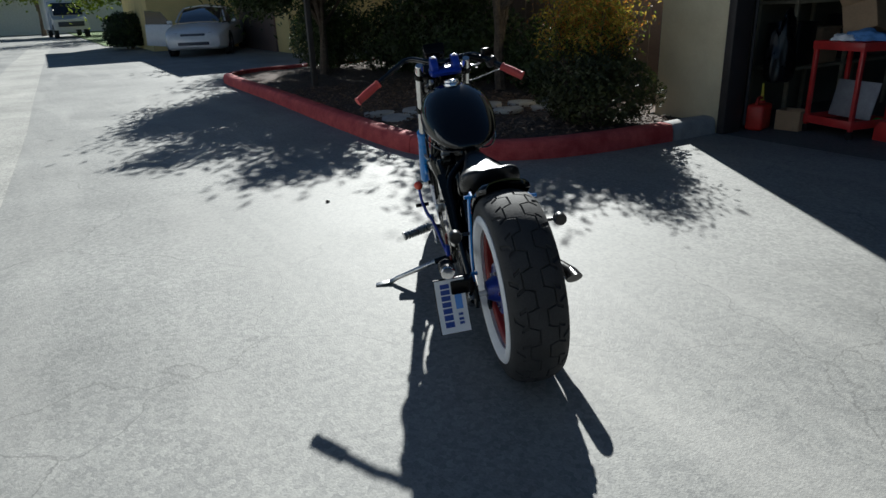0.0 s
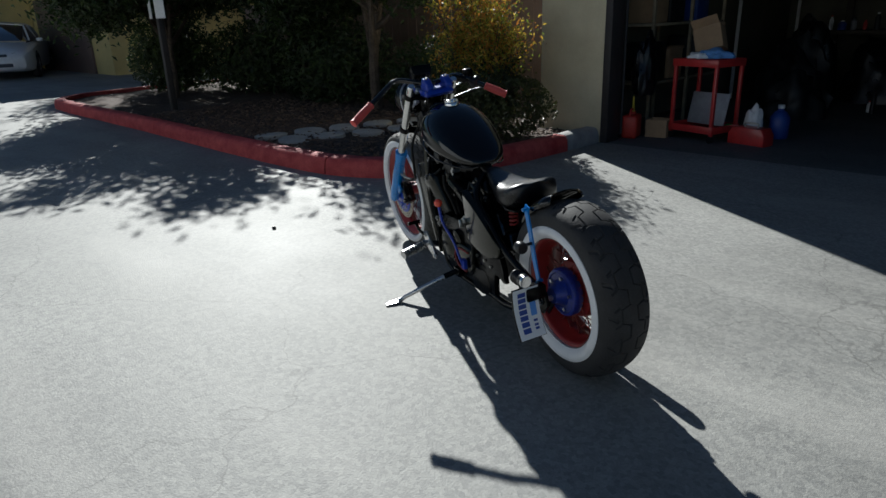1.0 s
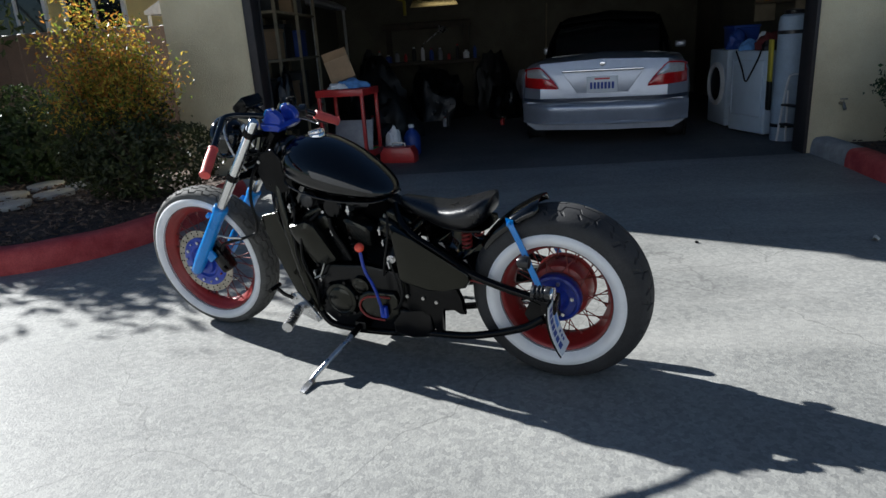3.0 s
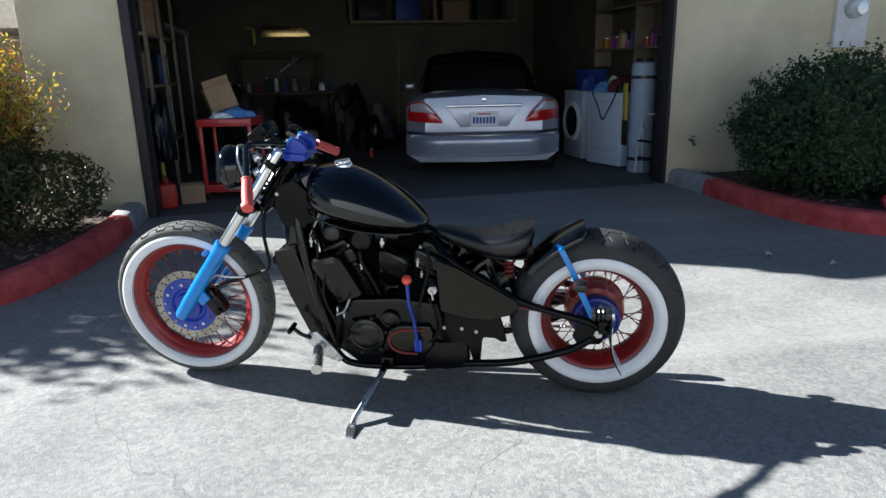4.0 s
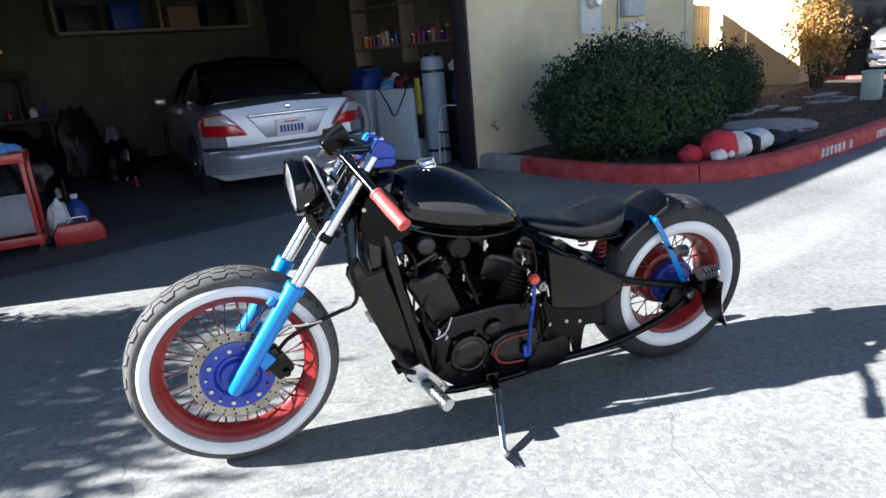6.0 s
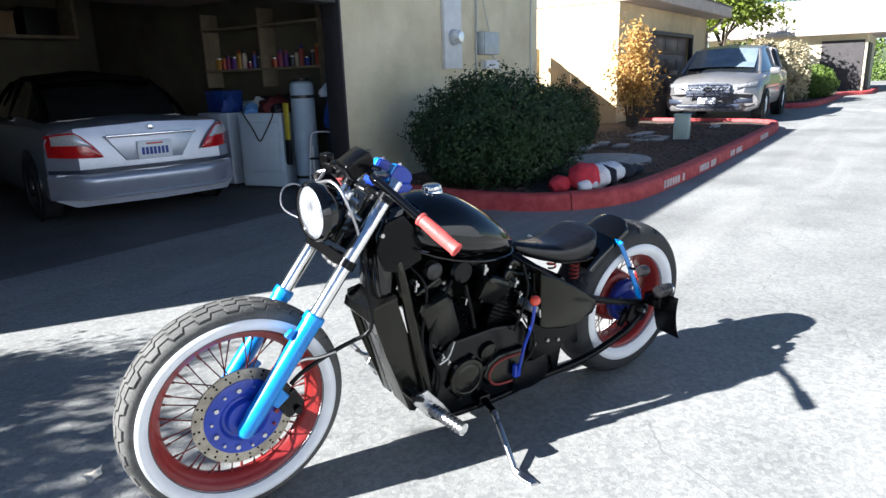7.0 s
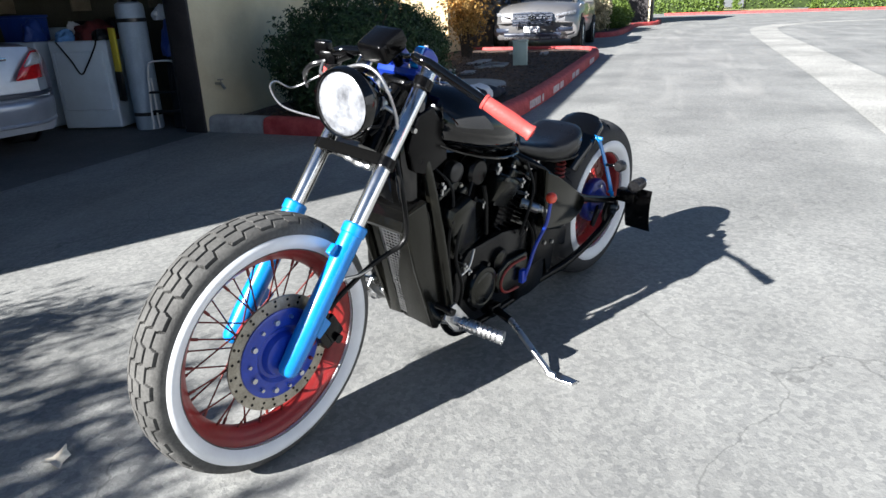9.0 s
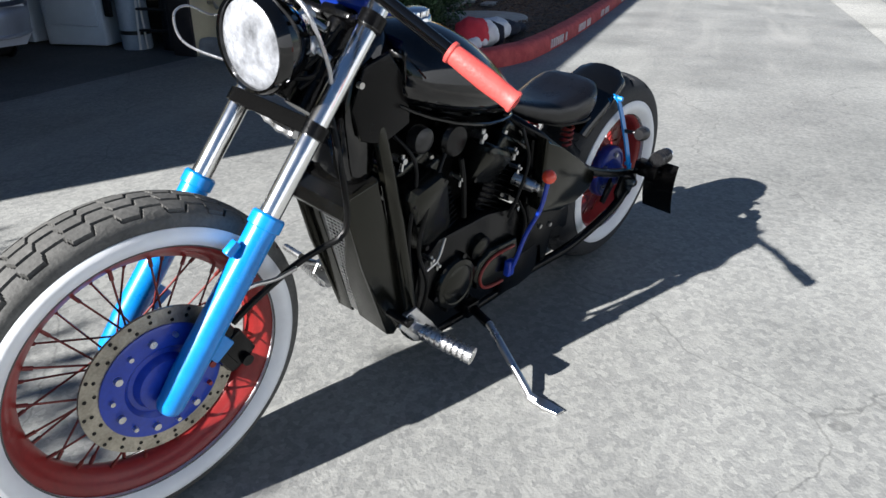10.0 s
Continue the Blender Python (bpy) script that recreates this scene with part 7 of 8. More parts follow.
# the rack with pale posts by the left wall
rack = thing("storage_rack", "pale-posted storage rack full of dark bags and boxes", "rack", pose(0, 0, 0))
for y in (6.5, 7.4, 8.3):
    for x in (-4.12, -3.72):
        bm = bmesh.new()
        box(bm, (x, y, 1.15), (0.035, 0.035, 2.3), None, 0.004)
        part("post", bm, PALE_WOOD, rack)
for z in (0.5, 1.12, 1.62, 2.15):
    bm = bmesh.new()
    box(bm, (-3.92, 7.4, z), (0.42, 1.86, 0.03), None, 0.004)
    part("board", bm, PALE_WOOD, rack)
for y, z, sz, mt in ((6.8, 0.516, 0.4, BIN_DARK), (7.2, 0.516, 0.34, CARD), (7.8, 0.516, 0.44, BIN_DARK), (6.75, 1.136, 0.3, CARD), (7.15, 1.136, 0.36, BIN_DARK), (7.8, 1.136, 0.3, BIN_BLUE), (6.8, 1.636, 0.3, BIN_DARK), (7.5, 1.636, 0.36, CARD), (8.0, 1.636, 0.3, BIN_DARK)):
    ob = thing("storage_bin", "storage box packed on the pale-posted rack", "storage bin", pose(-3.93, y, z, 0, 0, random.uniform(-8, 8)), "boxes on the rack")
    bm = bmesh.new()
    box(bm, (0, 0, sz / 2), (0.32, 0.34, sz), None, 0.015)
    part("body", bm, mt, ob)
    bm = bmesh.new()
    box(bm, (0, 0, sz), (0.34, 0.36, 0.03), None, 0.008)
    part("lid", bm, mt, ob)
rumple("jacket", (-3.62, 6.2, 0.45), (0.1, 0.16, 0.5), LEATHER, "dark jacket hanging beside the garage doorway", "jacket", 31)

# ---- shrubs and trees ----
def shrub(name, label, c, radii, n, size, material, seed, floor=0.05, slim=0.5, rough=0.16, freq=2.4, sprigs=0):
    ob = thing(name, label, "shrub", pose(c[0], c[1], 0.08))
    sp, d = cloud(n, (0, 0, c[2] - 0.08), radii, seed, 0.72, rough, freq, floor)
    rng = np.random.default_rng(seed)
    sp0 = sp
    w = d + rng.normal(size=d.shape) * 0.55
    w /= np.linalg.norm(w, axis=1, keepdims=True)
    sp, d = cloud(n // 3, (0, 0, c[2] - 0.08), [q * 0.8 for q in radii], seed + 1, 0.3, rough, freq, floor)
    leaves("inner_foliage", sp, d, size * 1.6, material, ob, "", 0.8, seed=seed + 1)
    bm = bmesh.new()
    rng = random.Random(seed)
    for k in range(9):
        a = rng.uniform(0, math.tau)
        tip = Vector((math.cos(a) * radii[0] * 0.8, math.sin(a) * radii[1] * 0.8, c[2] + radii[2] * rng.uniform(-0.2, 0.7)))
        sweep(bm, bend([(0.1 * math.cos(a), 0.1 * math.sin(a), -0.1), (tip.x * 0.4, tip.y * 0.4, tip.z * 0.5), tip], 4), [0.018 - 0.0014 * i for i in range(9)], 5)
    part("branch", bm, BARK, ob)
    if sprigs:
        pts, ways = [], []
        r2 = np.random.default_rng(seed + 9)
        for k in range(sprigs):
            v = r2.normal(size=3)
            v[2] = abs(v[2]) + 0.15
            v /= np.linalg.norm(v)
            base = np.array((0, 0, c[2] - 0.08)) + v * np.array(radii) * 0.97
            for j in range(14):
                pts.append(base + v * 0.012 * j * r2.uniform(0.3, 1) + r2.normal(size=3) * 0.022)
                ways.append(v + r2.normal(size=3) * 0.6)
        ways = np.array(ways)
        ways /= np.linalg.norm(ways, axis=1, keepdims=True)
        sp0, w = np.concatenate([sp0, np.array(pts)]), np.concatenate([w, ways])
    leaves("foliage", sp0, w, size, material, ob, "", slim, seed=seed)
    return ob


shrub("round_shrub", "large clipped dark green shrub behind the red kerb", (2.44, 4.3, 0.56), (1.0, 0.93, 0.71), 19000, 0.045, LEAF_DARK, 3, sprigs=150)
shrub("round_shrub", "smaller dark green shrub beside the house corner", (5.62, 4.95, 0.5), (0.64, 0.58, 0.6), 7500, 0.044, LEAF_DARK, 8, sprigs=50)

# feathery shrub, green below and rusty gold above, beside the pier
nan = thing("nandina_shrub", "feathery shrub with gold and rust leaves above dark green", "shrub", pose(-4.72, 4.8, 0.08))
bm = bmesh.new()
rng = random.Random(4)
tips = []
for k in range(46):
    a, r = rng.uniform(0, math.tau), rng.uniform(0.05, 0.56)
    h = rng.uniform(0.75, 1.5) * (1.05 - 0.45 * r)
    tip = Vector((math.cos(a) * r, math.sin(a) * r * 0.75, h))
    root = Vector((math.cos(a) * 0.15, math.sin(a) * 0.12, 0))
    pts = bend([root, root.lerp(tip, 0.5) + Vector((0, 0, 0.12)), tip], 4)
    sweep(bm, pts, [0.009 - 0.0006 * i for i in range(len(pts))], 5)
    tips.append((root, tip))
part("stem", bm, BARK, nan)
g = np.random.default_rng(14)
sets = {"gold": [], "rust": [], "green": [], "dark": []}
for root, tip in tips:
    for j in range(560):
        f = g.uniform(0.25, 1.05)
        p = np.array(root.lerp(tip, f)) + g.normal(size=3) * np.array((0.085, 0.085, 0.08)) + np.array((0, 0, 0.1 * f))
        if p[2] < 0.02:
            continue
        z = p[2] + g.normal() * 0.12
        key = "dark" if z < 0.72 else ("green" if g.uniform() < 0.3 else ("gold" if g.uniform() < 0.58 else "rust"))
        sets[key].append(p)
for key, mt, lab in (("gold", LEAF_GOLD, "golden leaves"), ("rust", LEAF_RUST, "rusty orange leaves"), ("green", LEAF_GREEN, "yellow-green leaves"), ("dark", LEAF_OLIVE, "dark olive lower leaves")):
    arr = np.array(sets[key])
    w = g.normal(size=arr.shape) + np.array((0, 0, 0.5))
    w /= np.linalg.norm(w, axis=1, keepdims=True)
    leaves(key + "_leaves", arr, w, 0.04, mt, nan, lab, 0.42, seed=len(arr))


def tree(name, label, at, height, spread, crown_z, n, size, material, seed, trunk=0.09, slim=0.42, limbs=9, loose=0.2, per=0.36):
    """A tapered trunk with limbs, and a crown of leaf clumps at the ends of branches."""
    ob = thing(name, label, "tree", pose(at[0], at[1], 0.06))
    rnd = random.Random(seed)
    bm = bmesh.new()
    top = Vector((rnd.uniform(-0.2, 0.2), rnd.uniform(-0.2, 0.2), height * 0.72))
    pts = bend([(0, 0, -0.1), (rnd.uniform(-0.08, 0.08), rnd.uniform(-0.08, 0.08), height * 0.3), top], 6)
    sweep(bm, pts, [trunk * (1 - 0.06 * i) for i in range(len(pts))], 9)
    ends = []
    for k in range(limbs):
        a = math.tau * k / limbs + rnd.uniform(-0.4, 0.4)
        f = rnd.uniform(0.35, 0.98)
        base = Vector(pts[int(f * (len(pts) - 1))])
        r = spread * rnd.uniform(0.5, 1.0)
        tip = Vector((math.cos(a) * r, math.sin(a) * r, crown_z + (height - crown_z) * rnd.uniform(0.1, 0.95)))
        mid = base.lerp(tip, 0.5) + Vector((0, 0, 0.15 * rnd.uniform(-1, 1.5)))
        q = bend([base, mid, tip], 5)
        sweep(bm, q, [trunk * 0.5 * (1 - 0.08 * i) for i in range(len(q))], 6)
        ends += [tip, mid.lerp(tip, 0.5)]
        for j in range(4):
            e = tip + Vector((rnd.uniform(-1, 1), rnd.uniform(-1, 1), rnd.uniform(-0.7, 0.7))) * spread * per
            s0 = mid.lerp(tip, rnd.uniform(0.2, 0.9))
            sweep(bm, bend([s0, s0.lerp(e, 0.5) + Vector((0, 0, 0.06)), e], 3), [trunk * 0.18 * (1 - 0.1 * i) for i in range(7)], 5)
            ends.append(e)
    part("trunk", bm, BARK, ob)
    g2 = np.random.default_rng(seed)
    spots, ways = [], []
    each = max(8, n // len(ends))
    for e in ends:
        k = int(each * g2.uniform(0.5, 1.5))
        v = g2.normal(size=(k, 3))
        sc = spread * loose * g2.uniform(0.7, 1.3)
        spots.append(np.array(e) + v * np.array((sc, sc, sc * 0.6)))
        ways.append(g2.normal(size=(k, 3)) + np.array((0, 0, 0.7)))
    spots, ways = np.concatenate(spots), np.concatenate(ways)
    ways /= np.linalg.norm(ways, axis=1, keepdims=True)
    leaves("crown", spots, ways, size, material, ob, "", slim, seed=seed)
    return ob


tree("tree", "dark leafy tree over a mulch bed by the red kerb", (-9.2, 5.75), 2.9, 1.2, 1.2, 22000, 0.11, LEAF_TREE, 21)
tree("tree", "dark leafy tree over a mulch bed by the red kerb", (-11.5, 4.6), 2.8, 1.5, 1.4, 46000, 0.1, LEAF_TREE, 22, limbs=22, loose=0.17, per=0.3)
tree("tree", "dark leafy tree in front of a yellow house", (-7.3, 5.6), 2.95, 1.0, 1.35, 11000, 0.1, LEAF_TREE, 23)
tree("tree", "dark leafy tree in front of a yellow house", (-12.8, 7.8), 4.6, 1.9, 1.4, 12000, 0.11, LEAF_TREE, 24)
tree("tree", "large dark tree shading the end of the drive", (-20.6, 7.7), 4.4, 1.9, 1.3, 11000, 0.15, LEAF_TREE, 25, trunk=0.16)
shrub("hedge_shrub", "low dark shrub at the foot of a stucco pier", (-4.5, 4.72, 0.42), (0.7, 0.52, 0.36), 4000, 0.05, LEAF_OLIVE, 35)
shrub("hedge_shrub", "dark loose shrub under the trees", (-8.6, 5.9, 0.6), (1.2, 0.8, 0.7), 5000, 0.07, LEAF_TREE, 31)
shrub("hedge_shrub", "dark loose shrub under the trees", (-11.0, 6.0, 0.6), (1.5, 0.8, 0.75), 5500, 0.07, LEAF_TREE, 32)
shrub("hedge_shrub", "dark loose shrub beside a board fence", (-6.4, 5.9, 0.45), (0.9, 0.6, 0.6), 4000, 0.06, LEAF_TREE, 33)
shrub("hedge_shrub", "dark green shrub at the end of the bed", (-12.6, 5.2, 0.7), (0.9, 0.8, 0.8), 5000, 0.07, LEAF_TREE, 34)

# stepping stones in two rows
rng = random.Random(2)
for row in range(2):
    for j in range(6):
        x, y = -6.42 + row * 0.44 + j * 0.115, 3.36 - row * 0.05 + j * 0.4
        bm = bmesh.new()
        n = 9
        ring = [(0.175 * (1 + 0.06 * rng.uniform(-1, 1)) * math.cos(math.tau * i / n), 0.175 * (1 + 0.06 * rng.uniform(-1, 1)) * math.sin(math.tau * i / n)) for i in range(n)]
        prism(bm, ring, 0.0, 0.05, lambda a, b, c: (a, c, b), 0.012)
        ob = part("stepping_stone", bm, STEPSTONE, None, "", 40, pose(x + 0.03 * rng.uniform(-1, 1), y + 0.03 * rng.uniform(-1, 1), 0.088, rng.uniform(-3, 3), rng.uniform(-3, 3), rng.uniform(0, 90)))
        tagged(ob, "pale round stepping stone set in bark mulch", "stepping stone", "stepping stones in the mulch")

# sign post at the kerb
post = thing("sign_post", "dark post carrying two white sign boards seen from behind", "sign post", pose(-9.76, 3.8, 0.06))
bm = bmesh.new()
box(bm, (0, 0, 1.05), (0.08, 0.08, 2.1), None, 0.008)
part("pole", bm, BROWN_TRIM, post)
for s in (-1, 1):
    bm = bmesh.new()
    box(bm, (s * 0.16, -0.05, 1.55), (0.2, 0.012, 0.5), turn(0, 0, s * 14), 0.004)
    part("sign_board", bm, WHITE_PAINT, post)

# ---- on the right wall: meter, boxes, tap, conduit ----
GREY_BOX = mat("grey_painted_steel", (0.5, 0.53, 0.53), 0.5, 0.2, 0.1, 7, 0.1, 90)
pan = thing("electric_meter", "glass-domed electric meter on a pale wall panel", "electric meter", pose(3.45, WALL_Y, 0))
bm = bmesh.new()
box(bm, (0, -0.03, 1.95), (0.4, 0.055, 1.2), None, 0.006)
part("panel", bm, WHITE_PAINT, pan, "tall white panel")
m = Matrix.Translation((-0.02, -0.06, 1.74)) @ turn(90).to_4x4()
bm = bmesh.new()
lathe(bm, [(0.0, 0.0), (0.1, 0.0), (0.1, 0.04), (0.09, 0.05), (0.0, 0.05)], m, 30)
part("socket", bm, GREY_BOX, pan)
bm = bmesh.new()
lathe(bm, [(0.082, 0.05), (0.08, 0.11), (0.065, 0.135), (0, 0.14)], m, 30)
part("dome", bm, TAIL_CLEAR, pan, "round meter dome")
gb = thing("cable_box", "grey wall-mounted cable box with a hinged cover", "cable box", pose(4.3, WALL_Y, 0))
bm = bmesh.new()
box(bm, (0, -0.06, 1.68), (0.42, 0.11, 0.3), None, 0.008)
part("body", bm, GREY_BOX, gb)
bm = bmesh.new()
box(bm, (0.01, -0.122, 1.68), (0.4, 0.02, 0.29), None, 0.006)
part("cover", bm, GREY_BOX, gb)
bm = bmesh.new()
box(bm, (0.08, -0.05, 1.4), (0.36, 0.09, 0.12), None, 0.006)
part("lower_box", bm, WHITE_PAINT, gb)
bm = bmesh.new()
sweep(bm, bend([(4.05, WALL_Y - 0.02, 3.0), (4.08, WALL_Y - 0.02, 2.2), (4.05, WALL_Y - 0.02, 1.3), (4.06, WALL_Y - 0.02, 0.2)], 5), 0.012, 6)
sweep(bm, bend([(4.1, WALL_Y - 0.02, 2.6), (4.3, WALL_Y - 0.025, 2.1), (4.42, WALL_Y - 0.02, 1.85)], 6), 0.006, 6)
sweep(bm, bend([(4.45, WALL_Y - 0.02, 1.55), (4.75, WALL_Y - 0.02, 1.3), (4.9, WALL_Y - 0.02, 0.6)], 6), 0.006, 6)
sweep(bm, bend([(5.72, WALL_Y - 0.015, 2.9), (5.68, WALL_Y - 0.015, 1.8), (5.72, WALL_Y - 0.015, 0.9), (5.7, WALL_Y - 0.015, 0.3)], 6), 0.008, 6)
tagged(part("wall_cable", bm, GREY_BOX), "grey cables and conduit running down the stucco wall", "cable")
tap = thing("hose_tap", "small brass garden tap on the stucco wall", "tap", pose(1.66, WALL_Y, 0.45))
bm = bmesh.new()
rod(bm, (0, 0, 0), (0, -0.07, 0), 0.014)
rod(bm, (0, -0.06, 0), (0, -0.1, -0.05), 0.013, 0.015)
part("body", bm, RUST_STEEL, tap)
bm = bmesh.new()
lathe(bm, [(0, 0), (0.03, 0), (0.03, 0.01), (0, 0.012)], Matrix.Translation((0, -0.06, 0.035)), 16)
rod(bm, (0, -0.06, 0.0), (0, -0.06, 0.04), 0.006)
part("handle", bm, RUST_STEEL, tap)

# ---- on the right bed ----
ub = thing("utility_pedestal", "pale green utility pedestal standing in the mulch", "utility box", pose(7.65, 3.67, 0.08, 0, 0, 6))
PALE_GREEN = mat("pale_green_plastic", (0.46, 0.55, 0.48), 0.6, 0, 0.08, 6, 0.1, 90)
bm = bmesh.new()
box(bm, (0, 0, 0.2), (0.24, 0.24, 0.42), None, 0.012)
part("body", bm, PALE_GREEN, ub)
bm = bmesh.new()
box(bm, (0, 0, 0.42), (0.26, 0.26, 0.03), None, 0.008)
part("cap", bm, PALE_GREEN, ub)
bm = bmesh.new()
lathe(bm, [(0, 0.05), (0.5, 0.05), (0.52, 0.035), (0.52, -0.05)], Matrix.Translation((4.45, 3.72, 0.1)), 40)
tagged(part("manhole_cover", bm, BARE_KERB, None, "", 40), "round grey concrete cover set in the mulch bed", "manhole cover")
rng = random.Random(12)
for k in range(11):
    x, y = rng.uniform(5.6, 10.6), rng.uniform(3.6, 5.0)
    bm = bmesh.new()
    box(bm, (0, 0, 0.02), (rng.uniform(0.3, 0.7), rng.uniform(0.16, 0.26), 0.04), None, 0.015)
    tagged(part("flat_stone", bm, BARE_KERB, None, "", 40, pose(x, y, 0.095, 0, 0, rng.uniform(-20, 20))), "flat grey stone lying in the mulch", "stone", "flat stones in the mulch")

# limp fabric decoration lying behind the kerb
FAB_RED = mat("red_fleece", (0.62, 0.04, 0.06), 0.9, 0, 0.12, 14, 0.5, 160)
FAB_WHITE = mat("white_fleece", (0.78, 0.78, 0.8), 0.9, 0, 0.06, 14, 0.5, 160)
FAB_BLACK = mat("black_fleece", (0.012, 0.014, 0.025), 0.8, 0, 0.15, 14, 0.3, 160)
deco = thing("fabric_decoration", "limp red, white and black fabric decoration lying behind the kerb", "decoration", pose(2.28, 3.1, 0.11))


def lump(c, size, material, seed):
    """A soft stuffed piece with folds."""
    bm = bmesh.new()
    for v in bmesh.ops.create_icosphere(bm, subdivisions=4, radius=1)["verts"]:
        d = v.co.copy()
        kk = 1 + 0.14 * noise.noise(d * 1.8 + Vector((seed, 0, 0))) + 0.05 * noise.noise(d * 6) + 0.02 * noise.noise(d * 15)
        v.co = (Vector(c) + Vector((d.x * size[0] * kk, d.y * size[1] * kk, d.z * size[2] * kk)) - Vector((2.2, 3.1, 0.11))) * 0.76
    part("fabric_piece", bm, material, deco, "", 60)


lump((1.86, 3.4, 0.2), (0.16, 0.14, 0.12), FAB_RED, 1)
lump((2.08, 3.16, 0.28), (0.23, 0.2, 0.2), FAB_RED, 2)
lump((1.93, 3.08, 0.2), (0.13, 0.09, 0.09), FAB_WHITE, 3)
lump((2.02, 2.99, 0.205), (0.05, 0.05, 0.05), FAB_WHITE, 4)
lump((2.35, 3.1, 0.26), (0.16, 0.19, 0.17), FAB_WHITE, 5)
lump((2.6, 3.1, 0.22), (0.11, 0.2, 0.16), FAB_BLACK, 6)
lump((2.9, 3.12, 0.24), (0.24, 0.2, 0.15), FAB_WHITE, 7)
lump((3.3, 3.1, 0.2), (0.3, 0.2, 0.12), FAB_BLACK, 8)
lump((3.75, 3.05, 0.17), (0.25, 0.12, 0.07), FAB_BLACK, 9)

# white lettering bars on the red kerb, along its face
def kerb_words(x0, x1, n, skip):
    bm = bmesh.new()
    line = [Vector((x, y, 0)) for x, y in right_xy]
    for k in range(n):
        if k in skip:
            continue
        x = x0 + (x1 - x0) * (k + 0.5) / n
        i = next(i for i in range(1, len(line)) if line[i].x >= x and line[i].y < 2.9)
        a, b = line[i - 1], line[i]
        t = (b - a).normalized()
        p = a + (b - a) * ((x - a.x) / max(1e-6, b.x - a.x)) + Vector((t.y, -t.x, 0)) * 0.004
        w = (x1 - x0) / n * (0.62 if k % 3 else 0.5)
        box(bm, p + Vector((0, 0, 0.066)), (w, 0.008, 0.082), Matrix.Rotation(math.atan2(t.y, t.x), 3, "Z"))
    tagged(part("kerb_lettering", bm, WHITE_LETTER, None, "", 0), "faded white stencilled bars on the red kerb", "lettering", "", "structure")


for x0, x1, n, skip in ((3.05, 3.75, 8, (6,)), (4.35, 5.15, 9, (5,)), (6.0, 6.8, 8, (3,)), (8.4, 9.2, 8, ())):
    kerb_words(x0, x1, n, skip)

# autumn shrub in front of the next house
au = thing("autumn_shrub", "tall orange autumn shrub against a tan wall", "shrub", pose(9.9, 5.3, 0.08))
bm = bmesh.new()
rng = random.Random(6)
g = np.random.default_rng(6)
spots = []
for k in range(26):
    a, r = rng.uniform(0, math.tau), rng.uniform(0.1, 0.7)
    tip = Vector((math.cos(a) * r, math.sin(a) * r * 0.6, rng.uniform(1.1, 2.05) * (1.08 - 0.35 * r)))
    pts = bend([(0.1 * math.cos(a), 0.1 * math.sin(a), 0), tip * 0.5 + Vector((0, 0, 0.1)), tip], 4)
    sweep(bm, pts, [0.012 - 0.0011 * i for i in range(len(pts))], 5)
    for j in range(150):
        spots.append(np.array(tip) * g.uniform(0.35, 1.04) + g.normal(size=3) * 0.11)
part("stem", bm, BARK, au)
spots = np.array(spots)
w = g.normal(size=spots.shape)
w /= np.linalg.norm(w, axis=1, keepdims=True)
leaves("orange_leaves", spots, w, 0.08, LEAF_ORANGE, au, "orange and gold leaves", 0.5, seed=66)

# ---- the SUV in the next drive ----
suv = thing("suv", "grey SUV parked nose out in the next driveway", "car", pose(12.0, 4.3, 0, 0, 0, 181) @ Matrix.Diagonal((1.06, 1.12, 1.06, 1)))
bm = bmesh.new()


def nose(w, zb, zs, zt, x, crown):
    return (x, [(a, b, -0.45 * max(0.0, (a - 0.45) / 0.5) ** 2.2) for a, b in outline(w, zb, zs, zt, crown)])


shell(bm, [(-4.7, outline(0.8, 0.4, 0.9, 1.05)), (-4.6, outline(0.9, 0.35, 1.0, 1.12)), (-3.5, outline(0.94, 0.3, 1.02, 1.12)), (-1.6, outline(0.94, 0.3, 1.0, 1.08)), (-1.0, outline(0.935, 0.3, 0.96, 1.05, 0.05)), nose(0.93, 0.3, 0.92, 1.02, -0.5, 0.05), nose(0.93, 0.28, 0.86, 0.96, -0.22, 0.04), nose(0.92, 0.27, 0.8, 0.9, -0.08, 0.03), nose(0.9, 0.28, 0.7, 0.8, -0.02, 0.02), nose(0.88, 0.32, 0.55, 0.66, 0.0, 0.0)])
part("body", bm, GREY_CAR, suv, "grey metallic body", 34)
bm = bmesh.new()
shell(bm, [(-4.5, [(0, 1.05), (0.7, 1.05), (0.76, 1.12), (0.6, 1.3), (0, 1.34)]), (-4.1, [(0, 1.05), (0.78, 1.05), (0.84, 1.12), (0.66, 1.6), (0, 1.64)]), (-2.4, [(0, 1.0), (0.8, 1.0), (0.86, 1.1), (0.67, 1.62), (0, 1.66)]), (-1.75, [(0, 1.0), (0.8, 1.0), (0.85, 1.08), (0.64, 1.54), (0, 1.58)]), (-1.1, [(0, 1.0), (0.78, 1.0), (0.8, 1.04), (0.68, 1.14), (0, 1.18)]), (-0.9, [(0, 0.98), (0.7, 1.0), (0.72, 1.02), (0.64, 1.05), (0, 1.08)])])
part("window_glass", bm, DARK_GLASS, suv, "tinted side and rear windows", 25)
bm = bmesh.new()
rows = []
for x, w, z in ((-1.06, 0.66, 1.165), (-1.3, 0.655, 1.31), (-1.55, 0.635, 1.45), (-1.76, 0.61, 1.565)):
    rows.append([Vector((x + 0.03 - 0.05 * abs(f) ** 2, f * w, z + 0.03 * (1 - f * f))) for f in (-1, -0.6, -0.2, 0.2, 0.6, 1)])
loft(bm, rows, False, False)
